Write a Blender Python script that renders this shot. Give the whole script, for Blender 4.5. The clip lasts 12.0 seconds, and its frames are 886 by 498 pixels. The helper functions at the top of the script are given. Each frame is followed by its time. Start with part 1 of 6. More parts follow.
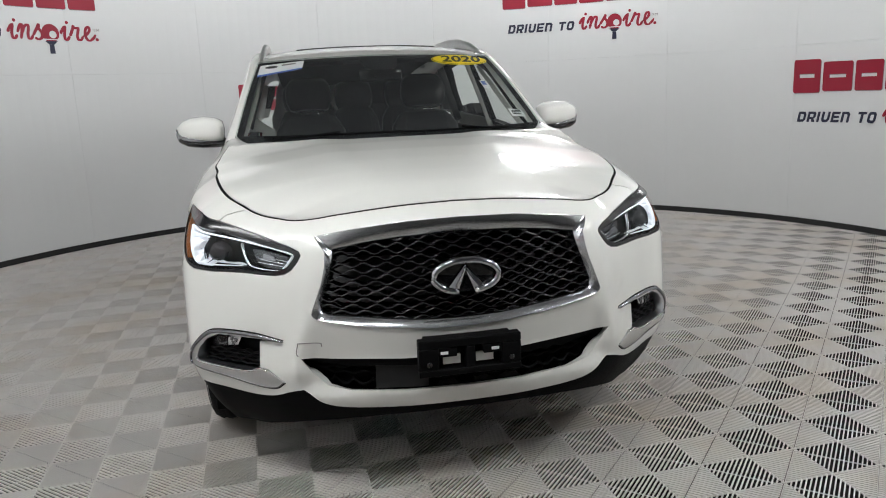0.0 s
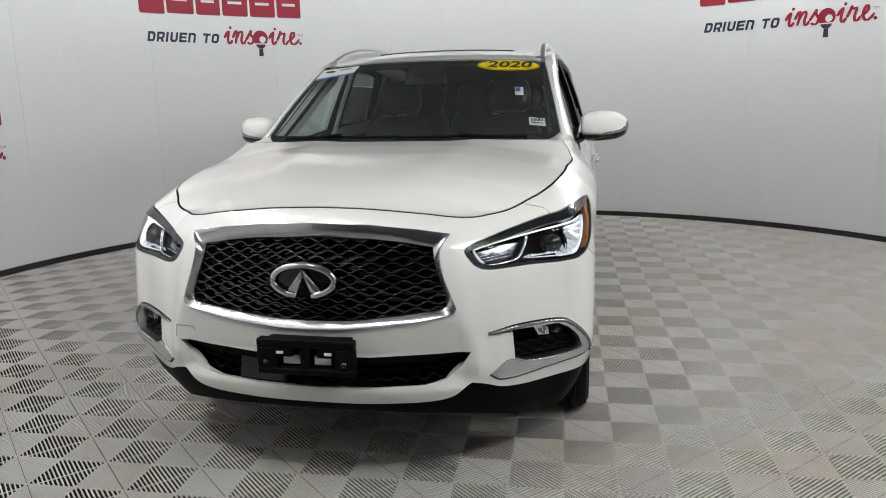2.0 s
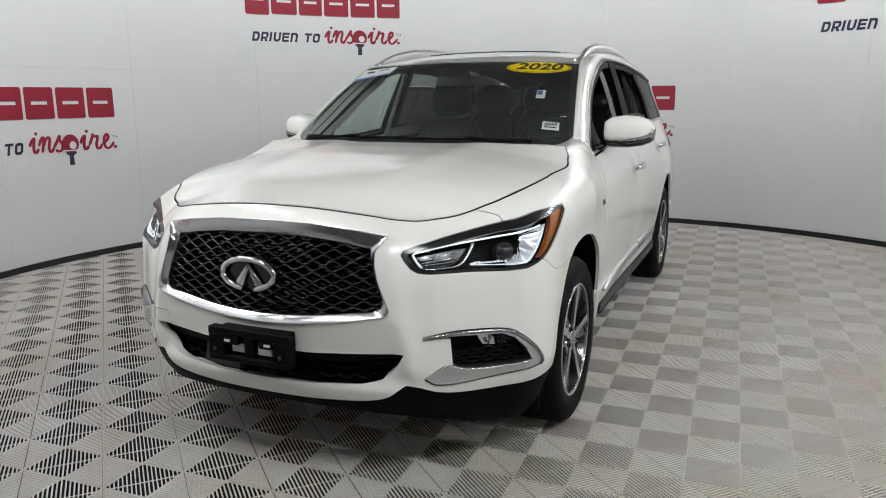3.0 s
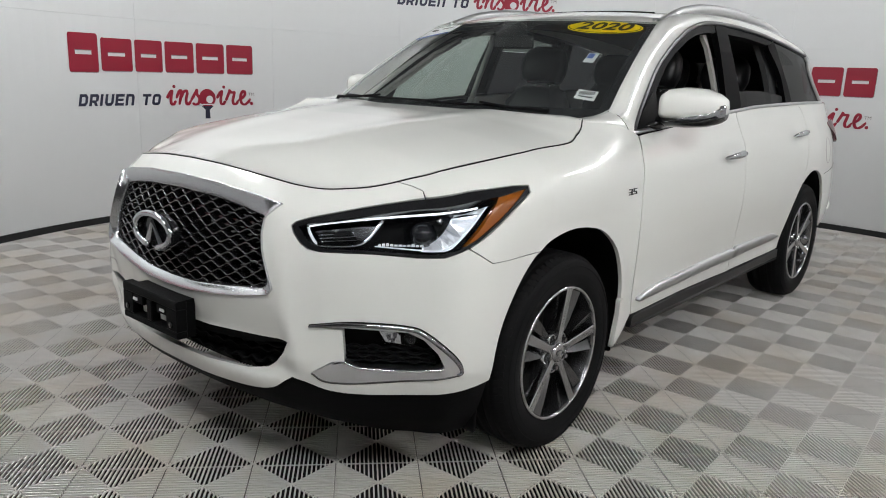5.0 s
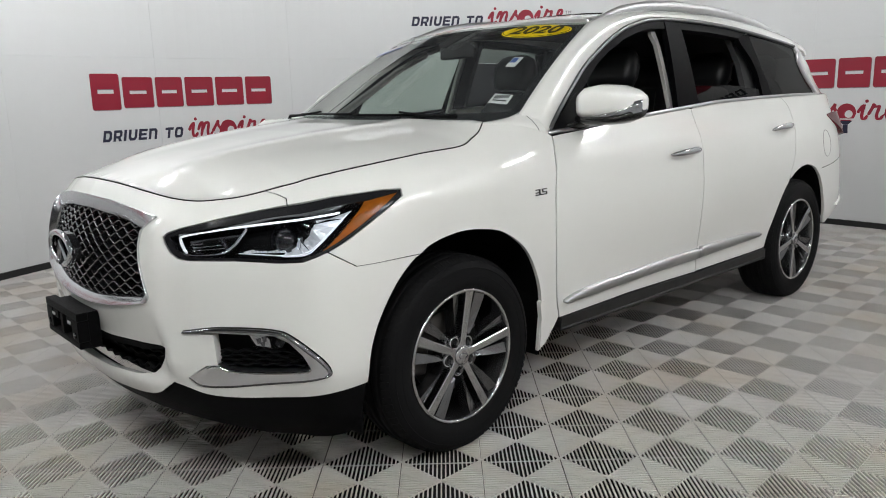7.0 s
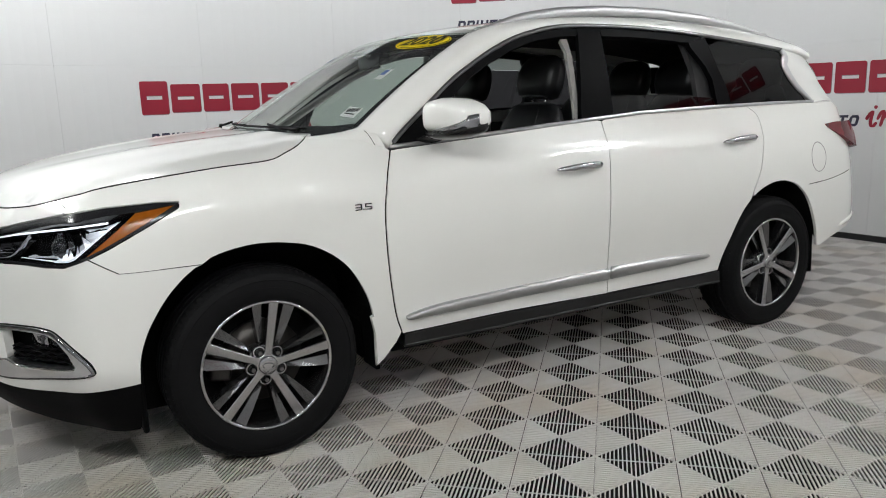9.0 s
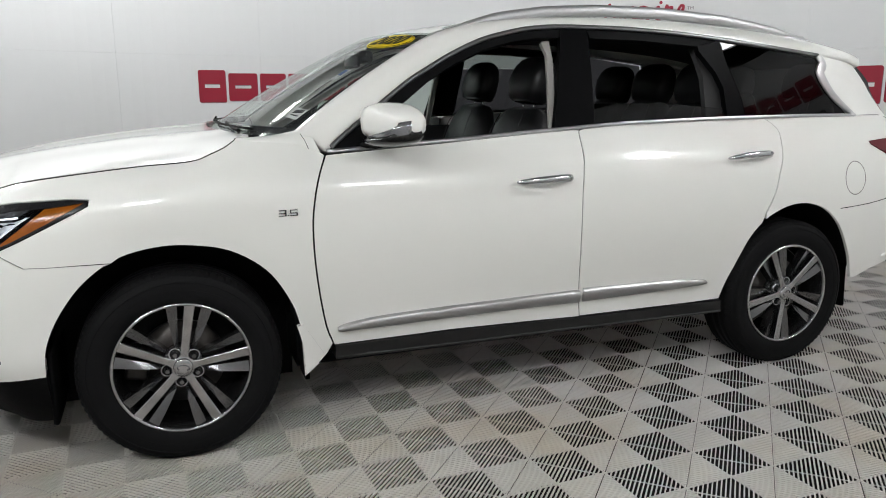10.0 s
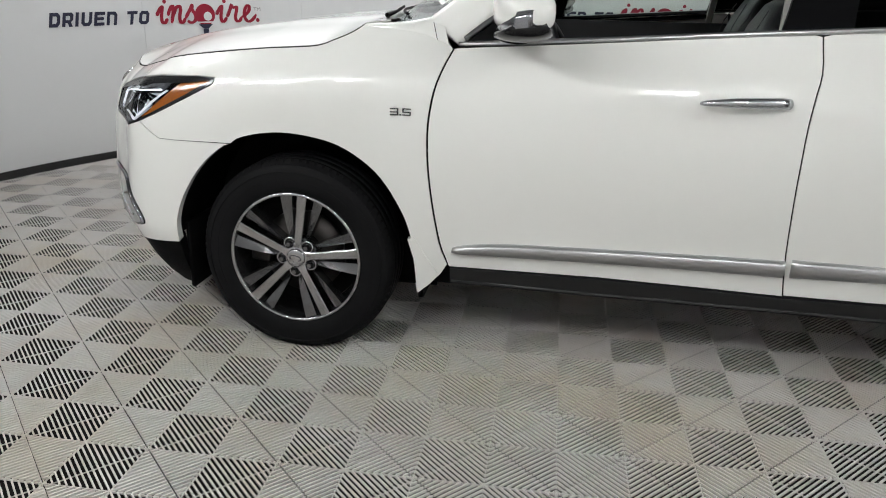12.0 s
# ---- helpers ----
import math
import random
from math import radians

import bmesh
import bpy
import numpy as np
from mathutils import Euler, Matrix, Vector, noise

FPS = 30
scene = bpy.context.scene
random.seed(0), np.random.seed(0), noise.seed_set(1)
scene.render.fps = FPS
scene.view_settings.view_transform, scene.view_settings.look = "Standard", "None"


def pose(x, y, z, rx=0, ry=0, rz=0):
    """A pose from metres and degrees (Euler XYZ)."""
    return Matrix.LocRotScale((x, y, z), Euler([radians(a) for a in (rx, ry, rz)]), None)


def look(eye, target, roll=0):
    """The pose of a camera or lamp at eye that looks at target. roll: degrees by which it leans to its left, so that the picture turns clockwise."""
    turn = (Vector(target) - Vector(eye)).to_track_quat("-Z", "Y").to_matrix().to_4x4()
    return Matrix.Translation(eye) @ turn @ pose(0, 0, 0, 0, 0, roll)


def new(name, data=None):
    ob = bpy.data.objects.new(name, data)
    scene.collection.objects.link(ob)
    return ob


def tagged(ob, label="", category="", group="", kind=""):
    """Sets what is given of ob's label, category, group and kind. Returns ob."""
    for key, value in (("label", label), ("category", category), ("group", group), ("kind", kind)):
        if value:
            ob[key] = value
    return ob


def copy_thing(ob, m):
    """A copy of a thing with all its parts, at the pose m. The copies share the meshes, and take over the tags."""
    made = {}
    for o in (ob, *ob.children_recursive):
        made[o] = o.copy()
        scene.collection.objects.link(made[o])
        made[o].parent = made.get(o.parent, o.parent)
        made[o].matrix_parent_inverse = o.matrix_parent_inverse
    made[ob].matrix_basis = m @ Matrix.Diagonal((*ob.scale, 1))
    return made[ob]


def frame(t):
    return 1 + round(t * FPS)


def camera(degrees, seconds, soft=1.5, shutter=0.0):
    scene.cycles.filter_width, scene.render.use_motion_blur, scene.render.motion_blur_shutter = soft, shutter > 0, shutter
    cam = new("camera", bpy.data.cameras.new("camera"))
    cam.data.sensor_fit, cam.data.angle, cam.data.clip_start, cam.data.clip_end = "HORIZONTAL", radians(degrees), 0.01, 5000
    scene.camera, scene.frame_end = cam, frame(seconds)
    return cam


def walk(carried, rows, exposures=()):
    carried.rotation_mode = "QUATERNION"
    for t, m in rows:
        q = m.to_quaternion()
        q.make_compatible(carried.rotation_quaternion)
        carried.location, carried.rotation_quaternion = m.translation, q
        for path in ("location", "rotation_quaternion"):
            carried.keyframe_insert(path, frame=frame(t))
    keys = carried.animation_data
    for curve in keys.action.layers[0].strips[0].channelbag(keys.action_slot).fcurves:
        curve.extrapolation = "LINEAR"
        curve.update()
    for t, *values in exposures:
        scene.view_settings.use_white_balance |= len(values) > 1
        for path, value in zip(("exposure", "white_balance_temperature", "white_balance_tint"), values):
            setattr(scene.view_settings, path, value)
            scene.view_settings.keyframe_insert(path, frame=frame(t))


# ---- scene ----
cam = camera(61.3, 12.0, soft=1.0)
PATH = [
    (0, (-0.571, -4.831, 1.417), (-0.186, -2.914, 0.999), -2.3),
    (0.5, (-0.193, -4.924, 1.435), (0.026, -2.979, 1.024), -1.9),
    (1, (0.204, -4.883, 1.431), (0.225, -2.925, 1.025), -1.7),
    (1.5, (0.595, -4.881, 1.432), (0.405, -2.93, 1.032), -1.4),
    (2, (0.947, -4.82, 1.417), (0.547, -2.902, 1.016), -1.3),
    (2.5, (1.3, -4.691, 1.421), (0.695, -2.827, 1.023), -1.1),
    (3, (1.643, -4.6, 1.428), (0.864, -2.802, 1.027), -0.4),
    (3.2, (1.742, -4.515, 1.399), (0.901, -2.746, 0.993), 0.2),
    (4.8, (2.266, -3.758, 1.351), (1.028, -2.254, 0.898), 2.1),
    (5, (2.26, -3.696, 1.351), (0.994, -2.217, 0.89), 2.1),
    (5.5, (2.314, -3.626, 1.335), (0.988, -2.199, 0.882), 1.2),
    (6, (2.432, -3.565, 1.321), (1.061, -2.175, 0.887), 0.3),
    (6.5, (2.622, -3.471, 1.324), (1.215, -2.114, 0.9), -0.7),
    (7, (2.794, -3.248, 1.305), (1.348, -1.927, 0.899), -1.6),
    (7.5, (3.022, -3.006, 1.294), (1.524, -1.74, 0.902), -2.4),
    (7.7, (3.132, -2.907, 1.28), (1.604, -1.672, 0.904), -3.0),
    (9.3, (3.615, -1.979, 1.339), (1.872, -1.082, 0.946), -1.4),
    (9.5, (3.652, -1.827, 1.345), (1.879, -0.986, 0.962), -1.3),
    (10, (3.71, -1.467, 1.377), (1.881, -0.776, 0.957), -0.1),
    (10.5, (3.782, -1.132, 1.402), (1.897, -0.654, 0.934), 0.7),
    (11, (3.697, -0.855, 1.36), (1.773, -0.638, 0.857), 1.2),
    (11.5, (3.563, -0.637, 1.384), (1.671, -0.791, 0.754), 1.3),
    (12, (3.348, -0.433, 1.343), (1.5, -0.779, 0.662), 1.0),
]
walk(cam, [(t, look(eye, target, roll)) for t, eye, target, roll in PATH], exposures=[(0.0, 0.0), (10.4, 0.0), (11.3, 0.09), (12.0, 0.09)])

# ---- world and light ----
world = bpy.data.worlds.new("world")
world.use_nodes = True
world.node_tree.nodes["Background"].inputs[0].default_value = (0.75, 0.77, 0.8, 1)
world.node_tree.nodes["Background"].inputs[1].default_value = 0.05
scene.world = world
scene.view_settings.exposure = 0.0


# ---- materials ----
def mat(name, color, rough=0.5, metal=0.0, coat=0.0, var=0.0, scale=6.0, bump=0.0, bscale=60.0, spec=0.5, coat_rough=0.03, rand=0.0):
    """A principled material with colour variation at two scales and a fine bump."""
    m = bpy.data.materials.new(name)
    m.use_nodes = True
    nt = m.node_tree
    b = nt.nodes["Principled BSDF"]
    b.inputs["Base Color"].default_value = (*color, 1)
    b.inputs["Roughness"].default_value = rough
    b.inputs["Metallic"].default_value = metal
    b.inputs["Specular IOR Level"].default_value = spec
    b.inputs["Coat Weight"].default_value = coat
    b.inputs["Coat Roughness"].default_value = coat_rough
    tc = nt.nodes.new("ShaderNodeTexCoord")
    if var > 0 or rand > 0:
        n1 = nt.nodes.new("ShaderNodeTexNoise")
        n1.inputs["Scale"].default_value = scale
        n1.inputs["Detail"].default_value = 6
        n2 = nt.nodes.new("ShaderNodeTexNoise")
        n2.inputs["Scale"].default_value = scale * 11
        nt.links.new(tc.outputs["Object"], n1.inputs["Vector"])
        nt.links.new(tc.outputs["Object"], n2.inputs["Vector"])
        add = nt.nodes.new("ShaderNodeMath")
        add.operation = "MULTIPLY_ADD"
        add.inputs[1].default_value = 0.45
        nt.links.new(n2.outputs["Fac"], add.inputs[0])
        nt.links.new(n1.outputs["Fac"], add.inputs[2])
        last = add.outputs[0]
        if rand > 0:
            oi = nt.nodes.new("ShaderNodeObjectInfo")
            ad = nt.nodes.new("ShaderNodeMath")
            ad.operation = "MULTIPLY_ADD"
            ad.inputs[1].default_value = rand
            nt.links.new(oi.outputs["Random"], ad.inputs[0])
            nt.links.new(last, ad.inputs[2])
            last = ad.outputs[0]
        mr = nt.nodes.new("ShaderNodeMapRange")
        mr.inputs["From Min"].default_value = 0.3
        mr.inputs["From Max"].default_value = 1.2 + rand
        mr.inputs["To Min"].default_value = 1 - var
        mr.inputs["To Max"].default_value = 1 + var
        nt.links.new(last, mr.inputs["Value"])
        mx = nt.nodes.new("ShaderNodeVectorMath")
        mx.operation = "SCALE"
        mx.inputs[0].default_value = color
        nt.links.new(mr.outputs[0], mx.inputs["Scale"])
        nt.links.new(mx.outputs[0], b.inputs["Base Color"])
    if bump > 0:
        n3 = nt.nodes.new("ShaderNodeTexNoise")
        n3.inputs["Scale"].default_value = bscale
        n3.inputs["Detail"].default_value = 3
        nt.links.new(tc.outputs["Object"], n3.inputs["Vector"])
        bp = nt.nodes.new("ShaderNodeBump")
        bp.inputs["Strength"].default_value = bump
        bp.inputs["Distance"].default_value = 0.002
        nt.links.new(n3.outputs["Fac"], bp.inputs["Height"])
        nt.links.new(bp.outputs["Normal"], b.inputs["Normal"])
    return m


def glow(name, color, strength):
    m = bpy.data.materials.new(name)
    m.use_nodes = True
    b = m.node_tree.nodes["Principled BSDF"]
    b.inputs["Base Color"].default_value = (*color, 1)
    b.inputs["Emission Color"].default_value = (*color, 1)
    b.inputs["Emission Strength"].default_value = strength
    return m


def clear(name, tint, rough=0.0, gloss=1.0, veil=0.0):
    """Thin glass: a tinted see-through sheet with a glossy face; veil is a share of painted haze."""
    m = bpy.data.materials.new(name)
    m.use_nodes = True
    nt = m.node_tree
    out = nt.nodes["Material Output"]
    nt.nodes.remove(nt.nodes["Principled BSDF"])
    tr = nt.nodes.new("ShaderNodeBsdfTransparent")
    tr.inputs[0].default_value = (*tint, 1)
    gl = nt.nodes.new("ShaderNodeBsdfGlossy")
    gl.inputs["Roughness"].default_value = rough
    gl.inputs["Color"].default_value = (1, 1, 1, 1)
    lw = nt.nodes.new("ShaderNodeLayerWeight")
    lw.inputs["Blend"].default_value = 0.5
    pw = nt.nodes.new("ShaderNodeMath")
    pw.operation = "POWER"
    pw.inputs[1].default_value = 4.5
    nt.links.new(lw.outputs["Facing"], pw.inputs[0])
    fr = nt.nodes.new("ShaderNodeMath")
    fr.operation = "MULTIPLY_ADD"
    fr.inputs[1].default_value = 0.9 * gloss
    fr.inputs[2].default_value = 0.045 * gloss
    nt.links.new(pw.outputs[0], fr.inputs[0])
    mx = nt.nodes.new("ShaderNodeMixShader")
    nt.links.new(fr.outputs[0], mx.inputs[0])
    nt.links.new(tr.outputs[0], mx.inputs[1])
    nt.links.new(gl.outputs[0], mx.inputs[2])
    nt.links.new(mx.outputs[0], out.inputs["Surface"])
    # pale diffuse share mixed in as haze, lifts the darks behind the glass
    if veil:
        haze = nt.nodes.new("ShaderNodeBsdfDiffuse")
        haze.inputs[0].default_value = (0.80, 0.85, 0.90, 1)
        m2 = nt.nodes.new("ShaderNodeMixShader")
        m2.inputs[0].default_value = veil
        nt.links.new(mx.outputs[0], m2.inputs[1])
        nt.links.new(haze.outputs[0], m2.inputs[2])
        nt.links.new(m2.outputs[0], out.inputs["Surface"])
    return m


M_WALL = mat("white_wall_vinyl", (0.69, 0.694, 0.698), rough=0.55, var=0.02, scale=1.2, bump=0.06, bscale=25)
M_BASE = mat("black_base_trim", (0.015, 0.015, 0.016), rough=0.5, var=0.2, scale=8)
def tile_material():
    """Grey plastic with brown-grey traffic stains that run over many tiles."""
    m = mat("grey_plastic_tile", (0.68, 0.655, 0.63), rough=0.42, var=0.10, scale=9, bump=0.1, bscale=180, rand=0.3)
    nt = m.node_tree
    b = nt.nodes["Principled BSDF"]
    old = b.inputs["Base Color"].links[0].from_socket
    geo = nt.nodes.new("ShaderNodeNewGeometry")
    n = nt.nodes.new("ShaderNodeTexNoise")
    n.inputs["Scale"].default_value = 1.3
    n.inputs["Detail"].default_value = 5
    n.inputs["Roughness"].default_value = 0.6
    nt.links.new(geo.outputs["Position"], n.inputs["Vector"])
    mr = nt.nodes.new("ShaderNodeMapRange")
    mr.inputs["From Min"].default_value = 0.47
    mr.inputs["From Max"].default_value = 0.66
    nt.links.new(n.outputs["Fac"], mr.inputs["Value"])
    mx = nt.nodes.new("ShaderNodeMix")
    mx.data_type = "RGBA"
    mx.blend_type = "MULTIPLY"
    for s in mx.inputs:
        if s.type == "RGBA" and s.name == "B":
            s.default_value = (0.95, 0.895, 0.825, 1)
        if s.type == "RGBA" and s.name == "A":
            nt.links.new(old, s)
    nt.links.new(mr.outputs[0], mx.inputs[0])
    out = [s for s in mx.outputs if s.type == "RGBA"][0]
    nt.links.new(out, b.inputs["Base Color"])
    return m


M_TILE = tile_material()
M_SUB = mat("dark_subfloor", (0.016, 0.0145, 0.013), rough=0.95, spec=0.1, var=0.3, scale=5)
M_CEIL = mat("dark_ceiling_paint", (0.16, 0.16, 0.162), rough=0.8, var=0.03, scale=2)
M_HALL = mat("pale_grey_hall_paint", (0.5, 0.5, 0.5), rough=0.8, var=0.05, scale=1)
M_LAMP = glow("lamp_diffuser", (0.98, 1.0, 1.0), 56.0)
M_DOWN = glow("floor_fill_diffuser", (0.98, 1.0, 1.0), 40.0)
M_WASH = glow("wall_fill_diffuser", (0.98, 1.0, 1.0), 12.9)
M_WASHHIGH = glow("strong_wall_fill_diffuser", (0.98, 1.0, 1.0), 13.8)
M_WASHLOW = glow("dim_wall_fill_diffuser", (0.98, 1.0, 1.0), 10.6)
M_RED = mat("red_vinyl_letter", (0.29, 0.006, 0.027), rough=0.4, var=0.04, scale=5)
M_NAVY = mat("navy_vinyl_letter", (0.02, 0.022, 0.05), rough=0.4, var=0.05, scale=5)
M_GREYV = mat("grey_vinyl_shadow", (0.22, 0.2, 0.2), rough=0.5, var=0.05, scale=5)


# ---- mesh helpers ----
def make(name, verts, faces, material, parent=None, label="", smooth=True, mats=None, fmat=None):
    me = bpy.data.meshes.new(name)
    me.from_pydata([tuple(v) for v in verts], [], [tuple(int(i) for i in f) for f in faces])
    for m in (mats or [material]):
        me.materials.append(m)
    if fmat is not None:
        me.polygons.foreach_set("material_index", fmat)
    me.polygons.foreach_set("use_smooth", [smooth] * len(me.polygons))
    me.update()
    ob = new(name, me)
    if parent is not None:
        ob.parent = parent
    if label:
        ob["label"] = label
    return ob


def part(name, bm, material, parent=None, label="", smooth=True):
    me = bpy.data.meshes.new(name)
    bm.to_mesh(me)
    bm.free()
    me.materials.append(material)
    me.polygons.foreach_set("use_smooth", [smooth] * len(me.polygons))
    ob = new(name, me)
    if parent is not None:
        ob.parent = parent
    if label:
        ob["label"] = label
    return ob


def boxes(specs):
    """A bmesh of boxes, each (x0, y0, z0, x1, y1, z1)."""
    bm = bmesh.new()
    for x0, y0, z0, x1, y1, z1 in specs:
        v = [bm.verts.new(p) for p in ((x0, y0, z0), (x1, y0, z0), (x1, y1, z0), (x0, y1, z0), (x0, y0, z1), (x1, y0, z1), (x1, y1, z1), (x0, y1, z1))]
        for f in ((3, 2, 1, 0), (4, 5, 6, 7), (0, 1, 5, 4), (1, 2, 6, 5), (2, 3, 7, 6), (3, 0, 4, 7)):
            bm.faces.new([v[i] for i in f])
    return bm


def rounded(bm, width, segments=2):
    bmesh.ops.bevel(bm, geom=list(bm.edges), offset=width, segments=segments, affect="EDGES", profile=0.5, clamp_overlap=True)
    return bm


# ---- the round booth ----
CX, CY, RW = 0.292, -0.155, 4.315         # middle and radius of the round wall
GAP0, GAP1 = 255.0, 296.0                 # the entrance in it, degrees
WALL_H = 3.2


def ring_xyz(r, deg, z):
    a = radians(deg)
    return (CX + r * math.cos(a), CY + r * math.sin(a), z)


def arc_slab(r0, r1, a0, a1, z0, z1, step=1.5):
    """Vertices and faces of a curved slab between two radii, angles and heights."""
    n = max(2, int(abs(a1 - a0) / step) + 1)
    vs, fs = [], []
    for i in range(n + 1):
        a = a0 + (a1 - a0) * i / n
        vs += [ring_xyz(r0, a, z0), ring_xyz(r0, a, z1), ring_xyz(r1, a, z1), ring_xyz(r1, a, z0)]
    for i in range(n):
        k = 4 * i
        for j in range(4):
            fs.append((k + j, k + (j + 1) % 4, k + 4 + (j + 1) % 4, k + 4 + j))
    fs += [(3, 2, 1, 0), (4 * n, 4 * n + 1, 4 * n + 2, 4 * n + 3)]
    return vs, fs


def build_wall():
    wall = tagged(new("wall_round"), "white curved photo booth wall of flush vinyl panels", "wall", kind="structure")
    spans = 360 - (GAP1 - GAP0)
    count = 18
    w = spans / count
    for i in range(count):
        a0 = GAP1 + i * w
        for z0, z1 in ((0.053, 1.69), (1.6912, WALL_H)):
            v, f = arc_slab(RW, RW + 0.03, a0 + 0.009, a0 + w - 0.009, z0, z1)
            make("panel", v, f, M_WALL, wall, smooth=False)
    v, f = arc_slab(RW + 0.031, RW + 0.06, GAP1, GAP1 + spans, 0.0, WALL_H, 3)
    make("backing", v, f, M_GREYV, wall, smooth=False)
    v, f = arc_slab(RW - 0.012, RW + 0.03, GAP1, GAP1 + spans, 0.0, 0.052)
    base = make("baseboard", v, f, M_BASE, None, smooth=False)
    tagged(base, "black rubber strip along the foot of the wall", "baseboard", kind="structure")


build_wall()

# hall around the booth, closed on all sides
HX0, HX1, HY0, HY1, HZ = -6.5, 7.0, -9.0, 6.5, 4.0
for nm, b in (("wall_north", (HX0, HY1, -0.05, HX1, HY1 + 0.15, HZ)), ("wall_south", (HX0, HY0 - 0.15, -0.05, HX1, HY0, HZ)),
              ("wall_west", (HX0 - 0.15, HY0 - 0.15, -0.05, HX0, HY1 + 0.15, HZ)), ("wall_east", (HX1, HY0 - 0.15, -0.05, HX1 + 0.15, HY1 + 0.15, HZ))):
    tagged(part(nm, boxes([b]), M_HALL, smooth=False), "plain painted hall wall behind the booth", "wall", kind="structure")
tagged(part("ceiling", boxes([(HX0 - 0.15, HY0 - 0.15, HZ, HX1 + 0.15, HY1 + 0.15, HZ + 0.15)]), M_CEIL, smooth=False), "plain dark painted hall ceiling", "ceiling", kind="structure")
floor = tagged(part("floor", boxes([(HX0 - 0.15, HY0 - 0.15, -0.12, HX1 + 0.15, HY1 + 0.15, -0.016)]), M_SUB, smooth=False), "grey ribbed plastic tile floor over dark slab", "floor", kind="structure")

# ---- ribbed floor tiles ----
TILE = 0.203                               # half a tile
TURN = 2.3
ct, st = math.cos(radians(TURN)), math.sin(radians(TURN))
PU, PV = -0.353, 0.076
STEP = TILE * math.sqrt(2)                 # from one rib centre to the next along the diagonal
RIBS = 19


def ribs_quarter(du, dv):
    """Ribs of one check, which lies from the tile's centre towards (du, dv): bars across that diagonal, broken along it."""
    vs, fs = [], []
    pitch = STEP / RIBS
    w = pitch * 0.160
    r2 = math.sqrt(0.5)
    ax, ay = du * r2, dv * r2              # along the diagonal
    bx, by = -ay, ax                       # along the ribs

    def bar(s0, s1, t0, t1, z0, z1, draft=0.0):
        k = len(vs)
        for z, g in ((z0, draft), (z1, 0.0)):
            for s, t in ((s0 - g, t0), (s1 + g, t0), (s1 + g, t1), (s0 - g, t1)):
                vs.append((ax * s + bx * t, ay * s + by * t, z))
        for f in ((4, 5, 6, 7), (0, 1, 5, 4), (1, 2, 6, 5), (2, 3, 7, 6), (3, 0, 4, 7)):
            fs.append(tuple(k + i for i in f))

    for i in range(RIBS):
        s = (i + 0.5) * pitch
        h = min(s, STEP - s) - 0.001
        if h < 0.004:
            continue
        bar(s - w, s + w, 0.0021, h - 0.001, -0.0070, 0.0)
        bar(s - w, s + w, -h + 0.001, -0.0021, -0.0070, 0.0)
    bar(0.004, STEP - 0.004, -0.0012, 0.0012, -0.0160, -0.0128)
    # low rims along the sides of the check, where the ribs end
    e = 0.0013
    for u0, v0, u1, v1 in ((0.0, 0.0, TILE, e), (0.0, TILE - e, TILE, TILE), (0.0, e, e, TILE - e), (TILE - e, e, TILE, TILE - e)):
        k = len(vs)
        for z in (-0.0075, -0.0022):
            vs.extend((du * u, dv * v, z) for u, v in ((u0, v0), (u1, v0), (u1, v1), (u0, v1)))
        for f in ((4, 5, 6, 7), (0, 1, 5, 4), (1, 2, 6, 5), (2, 3, 7, 6), (3, 0, 4, 7)):
            fs.append(tuple(k + i for i in (f if du * dv > 0 else f[::-1])))
    return vs, fs


def tile_mesh():
    vs, fs = [], []
    for du, dv in ((1, 1), (1, -1), (-1, -1), (-1, 1)):
        v, f = ribs_quarter(du, dv)
        k = len(vs)
        vs += v
        fs += [tuple(k + i for i in q) for q in f]
    return vs, fs


def build_tiles():
    vs, fs = tile_mesh()
    me = bpy.data.meshes.new("floor_tile")
    me.from_pydata(vs, [], fs)
    me.materials.append(M_TILE)
    me.update()
    spots = []
    for i in range(-40, 41):
        for j in range(-40, 41):
            u, v = i + PU, j + PV
            a, b = TILE * (u + v), TILE * (u - v)
            # neighbours of one kind only: each tile is centred on every second crossing
            if (i + j) % 2:
                continue
            x, y = a * ct - b * st, a * st + b * ct
            d = math.hypot(x - CX, y - CY)
            ang = math.degrees(math.atan2(y - CY, x - CX)) % 360
            if d < RW + 0.30 or (d < 5.6 and GAP0 - 2 < ang < GAP1 + 2):
                spots.append((math.hypot(x - 1.9, y + 2.0), x, y))
    spots.sort()
    for d, x, y in spots[:300]:
        ob = new("tile", me)
        ob.parent = floor
        ob.matrix_basis = pose(x, y, 0, 0, 0, TURN)
    base = np.array(vs)
    rot = np.array([[ct, st, 0], [-st, ct, 0], [0, 0, 1]])
    base = base @ rot
    allv, allf = [], []
    nf = np.array(fs)
    for k, (d, x, y) in enumerate(spots[300:]):
        allv.append(base + np.array([x, y, 0]))
        allf.append(nf + k * len(vs))
    if allv:
        rest = make("far_tiles", np.concatenate(allv), np.concatenate(allf), M_TILE, floor, smooth=False)
        tagged(rest, "grey ribbed plastic tiles near the wall", kind="stuff")


